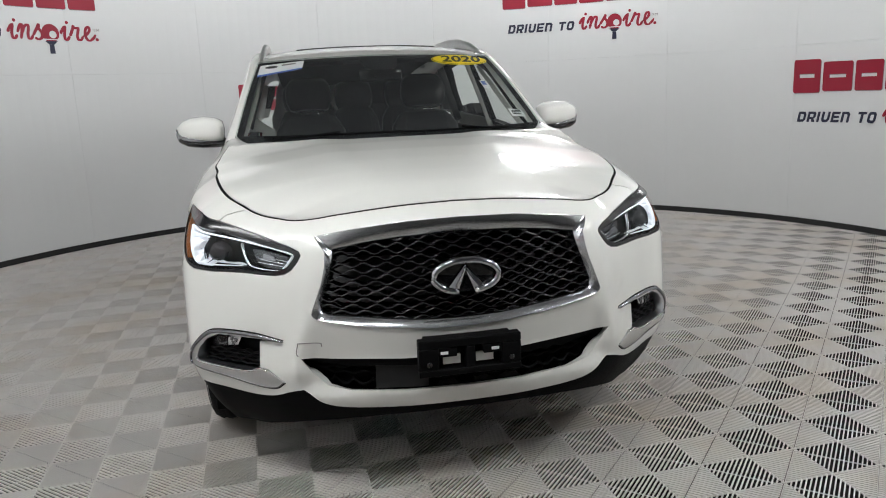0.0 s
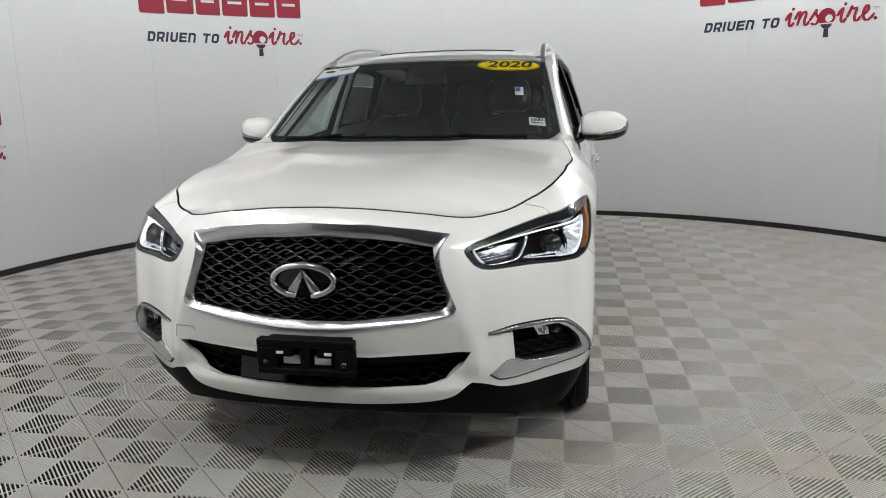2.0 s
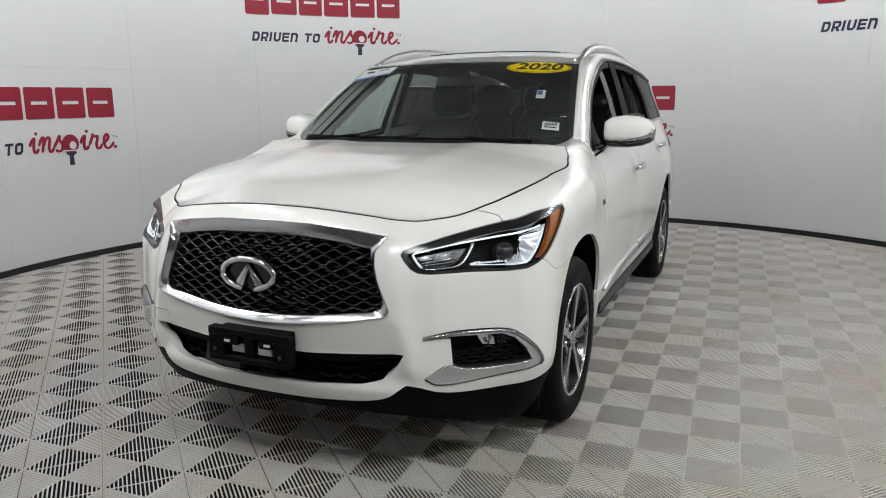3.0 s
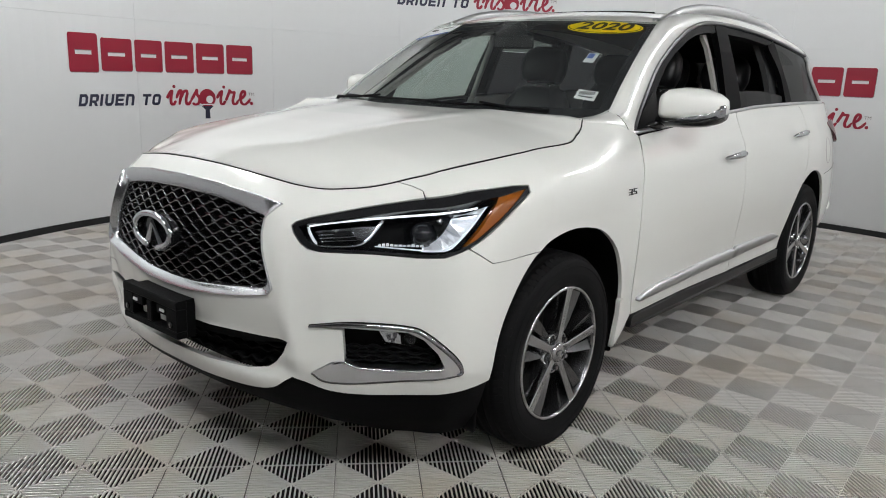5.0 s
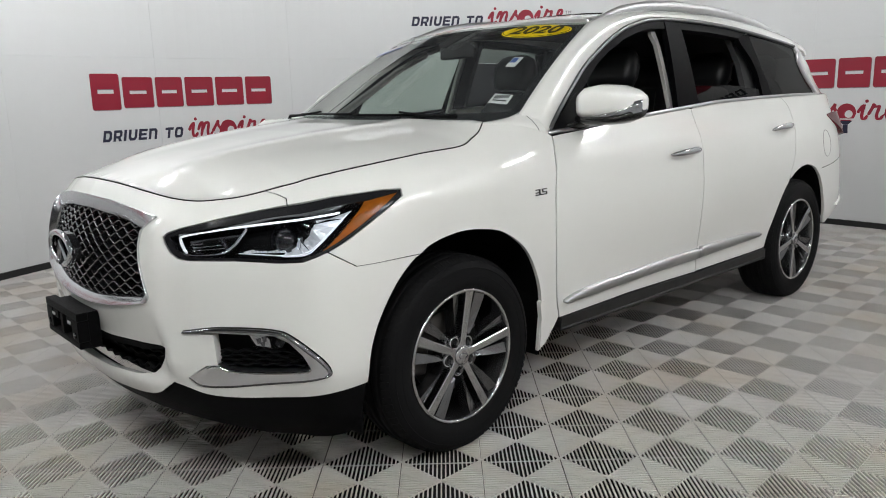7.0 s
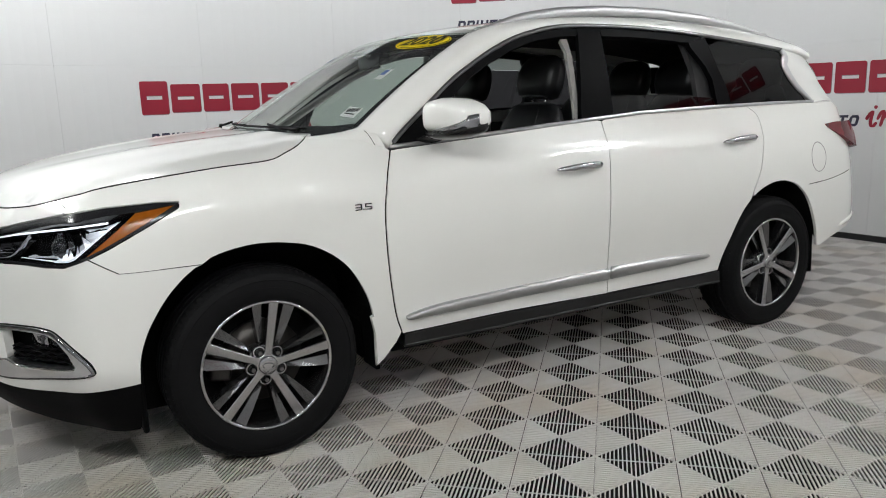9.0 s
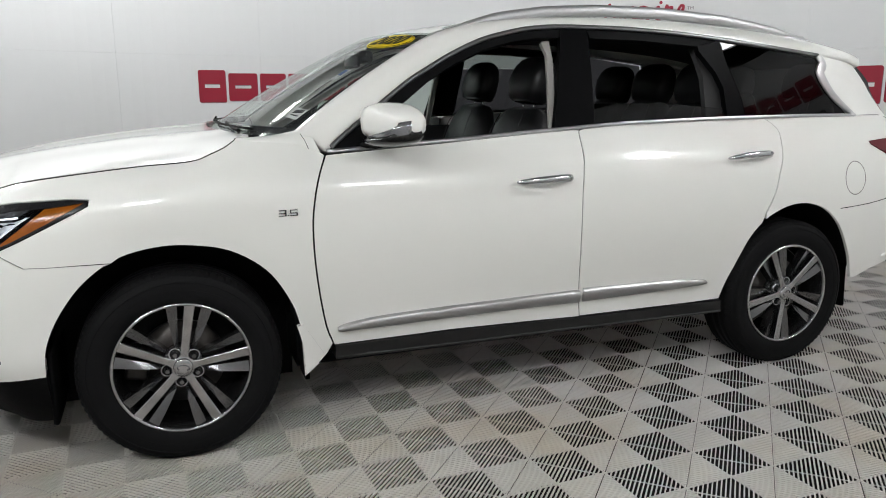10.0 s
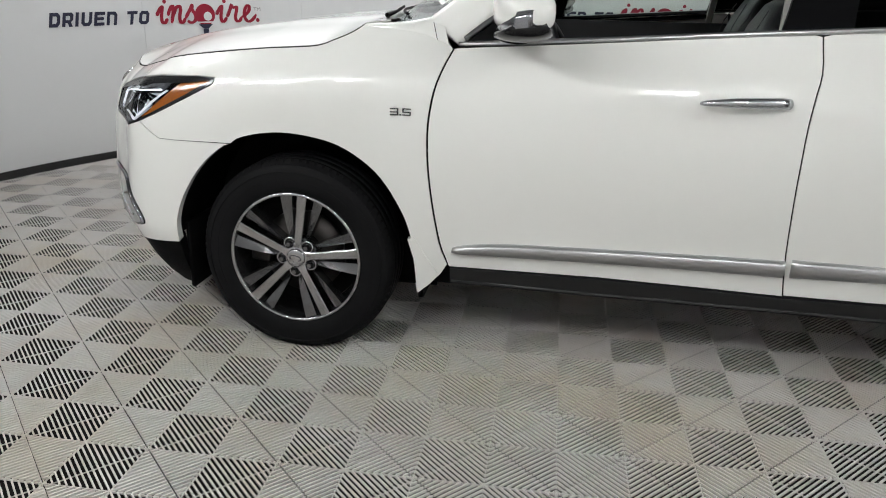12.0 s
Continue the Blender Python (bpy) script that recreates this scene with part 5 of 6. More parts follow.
    band("bumper_seam", shell, seam, 0.004, M_BLACK, quarter, 0.001, sides=both_sides)
    fuel = [(4.935 + 0.075 * math.cos(g), 0.93 + 0.083 * math.sin(g)) for g in np.linspace(0, 2 * math.pi, 40)]
    band("fuel_door_seam", shell, fuel, 0.004, M_GREYV, quarter, 0.0008, sides=both_sides)
    tl = [(5.081, 1.108), (5.20, 1.114), (5.42, 1.104), (5.46, 1.03), (5.421, 0.951), (5.36, 0.972), (5.219, 1.037), (5.10, 1.088)]
    side_part("tail_lamp", tl, M_TAILRED, quarter, side, fn=lamp_face, step=0.03, thick=0.07, lift=0.004, label="dark red tail lamp")
    lip = smooth_line([(5.20, 0.500), (5.33, 0.520), (5.46, 0.532), (5.75, 0.54)], 14)
    band("bumper_lip", shell, lip, 0.022, M_PAINT, quarter, 0.012, sides=both_sides, taper=True)
    # sill
    sill = [(2.240, 0.374), (2.75, 0.376), (3.36, 0.364), (4.14, 0.366), (4.15, 0.308), (3.36, 0.312), (2.75, 0.314), (2.240, 0.318)]
    side_part("sill_cover", sill, M_SILL, car, side, step=0.05, thick=0.16, lift=0.010, label="black plastic sill cover")
    band("sill_lip", shell, [(2.245, 0.324), (2.75, 0.318), (3.35, 0.316), (4.14, 0.312)], 0.016, M_SILL, car, 0.014, sides=both_sides)
    # trim strips
    t1 = smooth_line([(2.248, 0.446), (2.40, 0.457), (2.75, 0.464), (3.10, 0.467), (3.345, 0.468)], 30)
    w1 = list(np.interp(np.linspace(0, 1, 30), [0, 0.04, 0.3, 1], [0.012, 0.028, 0.048, 0.058]))
    band("door_trim", shell, t1, w1, M_TRIM, fd, 0.022, sides=both_sides, label="satin silver lower door strip")
    t2 = smooth_line([(3.367, 0.472), (3.6, 0.474), (3.85, 0.474), (4.036, 0.472)], 20)
    band("door_trim", shell, t2, list(np.interp(np.linspace(0, 1, 20), [0, 0.7, 0.97, 1], [0.062, 0.046, 0.026, 0.014])), M_TRIM, rd, 0.022, sides=both_sides, label="satin silver lower door strip")
    handle(fd, 3.012, 3.272, 0.992, 1.0, side)
    handle(rd, 4.115, 4.372, 1.049, 1.062, side)
    # greenhouse
    frame = loft("side_frame", PILLAR, M_PAINT, car, "white windscreen pillar and roof side", flip=False, sides=both_sides)
    chrome_line("window_chrome", WTOP[2:], 0.018, frame, side, M_DARKTRIM)
    wr = list(WREAR)
    chrome_line("rear_window_chrome", wr, [0.034 - 0.010 * t + 0.024 * math.sin(math.pi * t) for t in np.linspace(0, 1, len(wr))], frame, side, M_TRIM)
    chrome_line("belt_chrome", [(y, belt_z(y) + 0.006) for y in np.linspace(-0.862, 1.90, 60)], 0.016, frame, side)
    # pillars in gloss black and window seals
    def gp(name, pts, material, lift=-0.004, thick=0.03, parent=frame, label="", holes=()):
        return panel(name, glass_side, pts, material, parent, holes=holes, step=0.05, thick=thick, lift=lift, sides=both_sides, label=label)
    gp("front_seal", [(-0.845, 1.148), (-0.80, 1.180), (-0.65, 1.288), (-0.50, 1.394), (-0.40, 1.452), (-0.289, 1.512), (-0.157, 1.569), (-0.02, 1.605), (0.10, 1.626), (0.24, 1.636), (0.22, 1.598), (0.10, 1.592), (-0.02, 1.574), (-0.157, 1.536), (-0.289, 1.478), (-0.40, 1.417), (-0.56, 1.30), (-0.60, 1.160)], M_BLACK, lift=-0.006)
    gp("mirror_corner", [(-0.85, 1.145), (-0.585, 1.160), (-0.60, 1.295), (-0.66, 1.262)], M_BLACK, lift=0.0)
    gp("front_belt_seal", [(-0.60, belt_z(-0.6) + 0.012), (-0.2, belt_z(-0.2) + 0.012), (0.14, belt_z(0.14) + 0.012), (0.14, belt_z(0.14) - 0.02), (-0.2, belt_z(-0.2) - 0.02), (-0.6, belt_z(-0.6) - 0.02)], M_BLACK, lift=-0.003)
    gp("centre_pillar", [(0.135, 1.205), (0.335, 1.216), (0.365, 1.60), (0.36, 1.637), (0.232, 1.637), (0.215, 1.55)], M_GLOSSP, lift=-0.001, label="gloss black centre pillar")
    gp("rear_top_seal", [(0.37, 1.637), (0.55, 1.635), (0.89, 1.617), (1.07, 1.600), (0.95, 1.570), (0.65, 1.592), (0.375, 1.598)], M_BLACK, lift=-0.006)
    gp("rear_pillar", [(1.06, 1.245), (1.165, 1.25), (1.155, 1.33), (1.10, 1.50), (1.082, 1.596), (0.95, 1.570), (0.955, 1.545), (1.03, 1.45), (1.06, 1.38)], M_GLOSSP, lift=-0.003, label="gloss black rear pillar")
    gp("quarter_glass", [(1.170, 1.247), (1.845, 1.243), (1.735, 1.345), (1.668, 1.445), (1.688, 1.495), (1.672, 1.528), (1.257, 1.577), (1.088, 1.596), (1.105, 1.50), (1.160, 1.33)], M_TINT, lift=-0.004, thick=0.004, label="dark tinted rear quarter glass")
    pane = [(0.335, 1.215), (1.055, 1.24), (1.045, 1.285), (0.70, 1.312), (0.345, 1.314)] if side > 0 else [(0.335, 1.215), (1.055, 1.24), (1.03, 1.43), (1.00, 1.495), (0.70, 1.502), (0.355, 1.500)]
    g2 = gp("rear_door_glass", pane, M_TINT, lift=-0.012, thick=0.004, parent=rd, label="dark tinted rear door glass")
    if side < 0:
        # added sheet that dims the wall seen through the open strip
        gp("dimming_glass", [(0.357, 1.503), (0.70, 1.505), (0.998, 1.498), (0.955, 1.57), (0.70, 1.592), (0.372, 1.60)], M_FARGLASS, lift=-0.012, thick=0.004, parent=rd, label="grey sheet added to dim the opening above the glass")
        g1 = gp("front_door_glass", [(-0.60, 1.155), (0.14, 1.20), (0.205, 1.585), (0.10, 1.578), (-0.02, 1.565), (-0.19, 1.51), (-0.40, 1.40), (-0.57, 1.30)], M_SIDEGLASS, lift=-0.01, thick=0.004, parent=fd, label="green tinted front door glass")
    side_part("mud_guard", [(2.088, 0.475), (2.112, 0.482), (2.150, 0.415), (2.192, 0.348), (2.168, 0.305), (2.120, 0.262), (2.108, 0.40)], M_PAINT, fender, side, step=0.03, thick=0.02, lift=0.005)
    # mud flap and arch liner
    loft("mud_flap", [[(0.80, -1.005, 0.50), (0.905, -1.005, 0.50)], [(0.78, -0.995, 0.36), (0.905, -0.995, 0.36)], [(0.78, -0.985, 0.235), (0.90, -0.985, 0.235)], [(0.78, -0.968, 0.235), (0.90, -0.968, 0.235)], [(0.78, -0.97, 0.50), (0.905, -0.97, 0.50)]], M_BLACK, car, "black front mud flap", sides=both_sides, smooth=False)
    loft("mud_flap", [[(0.78, 1.83, 0.50), (0.895, 1.83, 0.50)], [(0.78, 1.86, 0.40), (0.90, 1.86, 0.40)], [(0.78, 1.87, 0.24), (0.90, 1.87, 0.24)], [(0.78, 1.89, 0.24), (0.90, 1.89, 0.24)], [(0.78, 1.88, 0.50), (0.895, 1.88, 0.50)]], M_BLACK, car, "black rear mud flap", sides=both_sides, smooth=False)
    for yc, line in ((-1.443, ARCH_F), (1.445, [p for p in ARCH_R if p[0] < 4.9 or p[1] > 0.45])):
        rows = []
        p0 = np.array([off(a, b, -0.012)[0] for a, b in line])
        for x in (None, 0.90, 0.75, 0.55):
            r = p0.copy()
            if x is not None:
                r[:, 0] = np.minimum(r[:, 0], x)
                r[:, 1] = yc + (r[:, 1] - yc) * 1.04
                r[:, 2] = r[:, 2] + 0.015
            rows.append(r)
        loft("wheel_arch_liner", rows, M_BLACK, car, sides=both_sides, flip=True)
        if yc < 0:
            part("arch_shield", rounded(boxes([(min(side * 0.50, side * 0.905), -1.895, 0.19, max(side * 0.50, side * 0.905), -1.875, 0.46)]), 0.006, 1), M_BLACK, car)
        yy = np.linspace(yc - 0.46, yc + 0.46, 3)
        loft("arch_back", [[(0.55, y, 0.14 if yc < 0 else 0.40) for y in yy], [(0.55, y, 0.92) for y in yy]], M_BLACK, car, sides=both_sides)


M_GLOSSP = mat("gloss_black_pillar", (0.0036, 0.0036, 0.0041), rough=0.40, spec=0.025, var=0.1, scale=10)
build_side(1)
build_side(-1)

# ---- roof, rails, tail ----
up = UPPER[44:]
roof_rows = []
for p in up:
    x = np.linspace(-1, 1, 25)
    xe = p[0] - 0.004
    crown = np.interp(p[1], [-0.35, 0.1, 0.8, 1.6, 2.25], [0.018, 0.032, 0.036, 0.036, 0.03])
    bow = -0.105 * (1 - x * x) * np.interp(p[1], [-0.36, 0.4], [1, 0])
    roof_rows.append(np.stack([x * xe, p[1] + bow, p[2] - 0.012 + crown * (1 - np.abs(x) ** 2.4)], -1))
roof = loft("roof", roof_rows, M_PAINT, car, flip=True)


def roof_z(x, y):
    k = int(np.argmin(np.abs(up[:, 1] - y)))
    return float(np.interp(x, roof_rows[k][:, 0], roof_rows[k][:, 2]))


sr = [[(x, y, roof_z(x, y) + 0.0025) for x in np.linspace(-0.42, 0.42, 11)] for y in np.linspace(0.10, 0.80, 9)]
loft("sunroof", sr, M_GLOSSB, roof, "dark glass sunroof", flip=True)
tube("sunroof_deflector", [(x, 0.08, roof_z(x, 0.08) + 0.002) for x in np.linspace(-0.44, 0.44, 13)], 0.0045, M_BLACK, roof, 6)


def rail(side):
    r = new("roof_rail")
    r.parent = car
    r["label"] = "satin silver roof rail"
    y = np.linspace(-0.30, 1.78, 40)
    zr = np.interp(y, [-0.30, -0.05, 0.2, 0.47, 0.82, 1.2, 1.5, 1.7, 1.78], [1.628, 1.694, 1.727, 1.742, 1.741, 1.719, 1.680, 1.642, 1.624])
    x = np.interp(y, [-0.30, 0.1, 1.8], [0.650, 0.628, 0.600])
    hh = np.interp(y, [-0.30, -0.1, 0.1, 1.4, 1.6, 1.78], [0.006, 0.016, 0.020, 0.020, 0.014, 0.004])
    rows = []
    for cx, cz in ((-0.012, -1.6), (-0.017, -0.3), (-0.012, 0.75), (0.0, 1.0), (0.014, 0.75), (0.020, -0.3), (0.016, -1.6), (-0.012, -1.6)):
        rows.append(np.stack([x + cx, y, zr - 0.010 + cz * hh], -1))
    loft("rail_bar", rows, M_RAIL, r, sides=(side,), flip=False)
    for yf in (-0.2, 1.62):
        zf = float(np.interp(yf, y, zr))
        part("rail_foot", rounded(boxes([(side * 0.625 - 0.014, yf - 0.09, zf - 0.06, side * 0.625 + 0.014, yf + 0.09, zf - 0.02)]), 0.005, 1), M_SATIN, r)


rail(1)
rail(-1)

# rear upper quarter and hatch
def upper_quarter(side):
    rows = []
    top = np.array([[0.70, 1.70, 1.555], [0.695, 1.95, 1.515], [0.68, 2.10, 1.485], [0.66, 2.2, 1.46]])
    edge = np.array([glass_side(np.array([a]), np.array([b]))[0] for a, b in WREAR])
    n = 18
    edge = edge[np.linspace(0, len(edge) - 1, n).astype(int)]
    tail = catmull([(0.660, 2.03, 1.50), (0.685, 2.10, 1.41), (0.700, 2.145, 1.34), (0.725, 2.215, 1.25), (0.735, 2.235, 1.225)], n)
    rows = [edge + (tail - edge) * f + np.array([0.012 * 4 * f * (1 - f), 0, 0]) for f in np.linspace(0, 1, 7)]
    loft("upper_quarter", rows, M_PAINT, car, sides=(side,), flip=True)
    back = catmull([(0.60, 2.12, 1.50), (0.620, 2.20, 1.42), (0.650, 2.215, 1.34), (0.680, 2.27, 1.25), (0.690, 2.29, 1.225)], n)
    rows = np.array([tail + (back - tail) * f for f in np.linspace(0, 1, 4)])
    k = 11
    loft("rear_corner_glass", rows[:, :k], M_GLOSSP, car, sides=(side,), flip=True)
    loft("rear_corner", rows[:, k - 1:], M_PAINT, car, sides=(side,), flip=True)
    # shelf that closes the step from the upper quarter down to the flank
    ss = np.linspace(4.95, 5.42, n)
    flank = shell(ss, np.interp(ss, [4.95, 5.25, 5.42], [1.236, 1.235, 1.192]))
    inner = np.stack([np.linspace(0.81, 0.725, n), np.linspace(1.90, 2.24, n), np.linspace(1.245, 1.225, n)], -1)
    loft("shoulder", [flank, (flank + inner) / 2 + np.array([0, 0, 0.006]), inner], M_PAINT, car, sides=(side,), flip=False)


upper_quarter(1)
upper_quarter(-1)
hatch_rows = []
for y, z, xe in ((2.10, 1.528, 0.56), (2.12, 1.505, 0.58), (2.14, 1.47, 0.60), (2.20, 1.32, 0.62), (2.25, 1.22, 0.66), (2.31, 1.13, 0.66), (2.36, 1.05, 0.60), (2.40, 0.85, 0.60), (2.44, 0.60, 0.60)):
    x = np.linspace(-1, 1, 13)
    hatch_rows.append(np.stack([x * xe, y + 0.08 * (1 - x * x), np.full(13, z)], -1))
loft("rear_hatch", hatch_rows, M_PAINT, car, flip=True)


# ---- mirrors ----
def door_mirror(side):
    m = new("door_mirror")
    m.parent = car
    m["label"] = "white door mirror with clear turn signal"
    m.matrix_basis = pose(0.0 if side > 0 else 0.02, 0, 0)
    rows = []
    # rings from the inner end to the outer end: x, y centre, z centre, half depth, half height
    for x, y, z, dy, dz in ((0.885, -0.640, 1.252, 0.050, 0.030), (0.893, -0.640, 1.255, 0.092, 0.060), (0.925, -0.640, 1.262, 0.112, 0.073), (0.985, -0.632, 1.268, 0.118, 0.076), (1.05, -0.618, 1.268, 0.112, 0.070),
                            (1.095, -0.600, 1.262, 0.096, 0.058), (1.120, -0.585, 1.256, 0.072, 0.042), (1.130, -0.578, 1.252, 0.03, 0.018)):
        ring = []
        for k in range(24):
            g = 2 * math.pi * k / 24
            cy, cz = math.cos(g), math.sin(g)
            e = 0.62
            ring.append((x, y - 0.014 + 0.77 * dy * math.copysign(abs(cy) ** e, cy), z - 0.009 + 0.88 * dz * math.copysign(abs(cz) ** (e if cz > 0 else 0.6), cz)))
        rows.append(ring + [ring[0]])
    loft("mirror_shell", rows, M_PAINT, m, sides=(side,), cap=True, flip=False)
    low = []
    for x, y, dy, z in ((0.875, -0.640, 0.075, 1.186), (0.93, -0.640, 0.112, 1.182), (1.0, -0.632, 0.116, 1.182), (1.07, -0.615, 0.108, 1.190), (1.11, -0.598, 0.082, 1.205), (1.126, -0.585, 0.05, 1.218)):
        ring = [(x, y - 0.014 + 0.76 * dy * math.cos(2 * math.pi * k / 16), z + 0.022 * math.sin(2 * math.pi * k / 16)) for k in range(16)]
        low.append(ring + [ring[0]])
    loft("mirror_base", low, M_GLOSSB, m, sides=(side,), cap=True)
    sig = []
    for x, y, dy, z, h in ((0.97, -0.632, 0.104, 1.197, 0.003), (1.04, -0.620, 0.102, 1.206, 0.008), (1.09, -0.602, 0.092, 1.220, 0.017), (1.118, -0.586, 0.072, 1.232, 0.024), (1.131, -0.575, 0.042, 1.238, 0.024)):
        dy *= 0.84
        sig.append([(x + 0.003, y - dy - 0.004, z - h), (x + 0.005, y - dy - 0.008, z), (x + 0.003, y - dy - 0.004, z + h), (x - 0.01, y - dy + 0.03, z + h), (x - 0.01, y - dy + 0.03, z - h), (x + 0.003, y - dy - 0.004, z - h)])
    loft("turn_signal", sig, M_SIGNAL, m, sides=(side,), cap=True)
    glass = [[(0.925 + 0.165 * u, -0.574 + 0.02 * u, 1.212 + 0.085 * v) for u in np.linspace(0, 1, 5)] for v in (0, 1)]
    loft("mirror_glass", glass, M_CHROME, m, sides=(side,))
    arm = []
    for x, y, z, r in ((0.835, -0.70, 1.150, 0.035), (0.87, -0.67, 1.165, 0.034), (0.90, -0.65, 1.18, 0.036), (0.93, -0.64, 1.195, 0.036)):
        ring = [(x, y + 1.7 * r * math.cos(2 * math.pi * k / 12), z + 0.6 * r * math.sin(2 * math.pi * k / 12)) for k in range(12)]
        arm.append(ring + [ring[0]])
    loft("mirror_arm", arm, M_GLOSSB, m, sides=(side,), cap=True)


door_mirror(1)
door_mirror(-1)


# ---- wheels ----
def revolve(profile, seg, material, parent, name, label="", x_sign=1):
    """Turns a profile of (x, radius) round the wheel's axle."""
    V, Fc = [], []
    n = len(profile)
    for k in range(seg):
        g = 2 * math.pi * k / seg
        for x, r in profile:
            V.append((x, r * math.cos(g), r * math.sin(g)))
    for k in range(seg):
        l = (k + 1) % seg
        for i in range(n - 1):
            Fc.append((k * n + i, k * n + i + 1, l * n + i + 1, l * n + i))
    return make(name, V, Fc, material, parent, label)


def build_wheel():
    w = new("wheel")
    tyre = [(0.105, 0.252), (0.112, 0.262), (0.117, 0.285), (0.118, 0.315), (0.114, 0.342), (0.108, 0.356), (0.098, 0.368), (0.085, 0.3755), (0.05, 0.379), (0.0, 0.380), (-0.05, 0.379), (-0.085, 0.3755), (-0.108, 0.356), (-0.117, 0.30), (-0.105, 0.25)]
    tyre = [(x, 0.285 + (r - 0.285) * 0.88 if r > 0.285 else r) for x, r in tyre]
    t = revolve(tyre, 96, M_RUBBER, w, "tyre", "black rubber tyre with grooved tread")
    # tread blocks over the shoulder
    V, Fc = [], []
    for k in range(80):
        g0, g1 = 2 * math.pi * k / 80, 2 * math.pi * (k + 0.62) / 80
        for x0, r0, x1, r1 in ((0.108, 0.3500, 0.080, 0.3673), (-0.080, 0.3673, -0.108, 0.3500)):
            q = len(V)
            for lift in (0.0, 0.0018):
                for x, r, g in ((x0, r0, g0), (x1, r1, g0 + 0.01), (x1, r1, g1 + 0.01), (x0, r0, g1)):
                    V.append((x, (r + lift) * math.cos(g), (r + lift) * math.sin(g)))
            for f in ((4, 5, 6, 7), (0, 1, 5, 4), (1, 2, 6, 5), (2, 3, 7, 6), (3, 0, 4, 7)):
                Fc.append(tuple(q + i for i in f))
    tagged(make("tread", V, Fc, M_RUBBER, t, smooth=False), kind="stuff")
    for x in (0.045, 0.0, -0.045):
        revolve([(x - 0.016, 0.3680), (x - 0.014, 0.371), (x + 0.014, 0.371), (x + 0.016, 0.3680)], 96, M_RUBBER, t, "tread_rib")
    for r in (0.300, 0.330):
        revolve([(0.1165, r - 0.0025), (0.1195, r), (0.1165, r + 0.0025)], 96, M_RUBBER, t, "sidewall_ring")
    rim = revolve([(0.098, 0.252), (0.108, 0.251), (0.110, 0.247), (0.106, 0.241), (0.098, 0.238), (0.06, 0.232), (0.0, 0.222), (-0.09, 0.226)], 72, M_GUN, w, "rim", "alloy rim with five split spokes")
    revolve([(0.1085, 0.2515), (0.1115, 0.2495), (0.1115, 0.2415), (0.1075, 0.2400)], 72, M_MACH, rim, "rim_lip")
    for k in range(5):
        g = radians(90 + 72 * k)
        ca, sa = math.cos(g), math.sin(g)

        def put(r, o, x):
            return (x, ca * r - sa * o, sa * r + ca * o)
        # bright middle rib
        rows = []
        for r, hw, x in ((0.030, 0.020, 0.096), (0.06, 0.0135, 0.099), (0.10, 0.0145, 0.101), (0.17, 0.0160, 0.105), (0.222, 0.0178, 0.108), (0.240, 0.0190, 0.1090)):
            rows.append([put(r, -hw, x - 0.045), put(r, -hw, x - 0.002), put(r, -hw + 0.003, x), put(r, hw - 0.003, x), put(r, hw, x - 0.002), put(r, hw, x - 0.045)])
        loft("spoke", rows, M_MACH, rim, flip=True, smooth=False)
        for s in (1, -1):
            rows = []
            for r, o, hw, x in ((0.070, 0.0285, 0.0045, 0.080), (0.08, 0.0315, 0.0065, 0.090), (0.12, 0.0405, 0.0110, 0.095), (0.18, 0.0525, 0.0165, 0.101), (0.240, 0.0635, 0.0205, 0.106)):
                c = s * o
                rows.append([put(r, c - hw, x - 0.05), put(r, c - hw, x - 0.012 * (1 if s > 0 else 0)), put(r, c + hw, x - 0.012 * (0 if s > 0 else 1)), put(r, c + hw, x - 0.05)])
            loft("spoke_blade", rows, M_GUN, rim, flip=True, smooth=False)
        g2 = radians(90 + 36 + 72 * k)
        bm = bmesh.new()
        bmesh.ops.create_cone(bm, cap_ends=True, segments=6, radius1=0.0105, radius2=0.0085, depth=0.020, matrix=pose(0.094, 0.057 * math.cos(g2), 0.057 * math.sin(g2), 0, 90, 0))
        part("lug_nut", bm, M_GUN, rim, smooth=False)
        bm = bmesh.new()
        bmesh.ops.create_cone(bm, cap_ends=True, segments=20, radius1=0.0185, radius2=0.0185, depth=0.006, matrix=pose(0.0815, 0.057 * math.cos(g2), 0.057 * math.sin(g2), 0, 90, 0))
        part("lug_seat", bm, M_GLOSSB, rim)
        ring = [(0.062, 0.057, 0.0265), (0.0865, 0.057, 0.0240), (0.0880, 0.057, 0.0215), (0.0865, 0.057, 0.0180), (0.080, 0.057, 0.0175)]
        rows = [[(x, r * math.cos(g2) + q * math.cos(h), r * math.sin(g2) + q * math.sin(h)) for h in np.linspace(0, 2 * math.pi, 21)] for x, r, q in ring]
        loft("lug_boss", rows, M_MACH, rim, flip=True)
    revolve([(0.0, 0.075), (0.070, 0.075), (0.072, 0.068), (0.070, 0.04), (0.070, 0.0)], 40, M_GUN, rim, "hub")
    revolve([(0.080, 0.047), (0.094, 0.044), (0.097, 0.040), (0.097, 0.034)], 40, M_MACH, rim, "hub_face")
    cap = revolve([(0.09, 0.036), (0.102, 0.035), (0.105, 0.030), (0.106, 0.015), (0.106, 0.0005)], 32, M_MACH, rim, "centre_cap")
    tube("cap_mark", [(0.107, 0.022 * math.cos(a), 0.010 * math.sin(a)) for a in np.linspace(-0.9, math.pi + 0.9, 16)], 0.002, M_DARKCH, rim, 5)
    revolve([(0.02, 0.07), (0.022, 0.16), (0.0, 0.16), (0.0, 0.07)], 48, M_STEEL, w, "brake_disc")
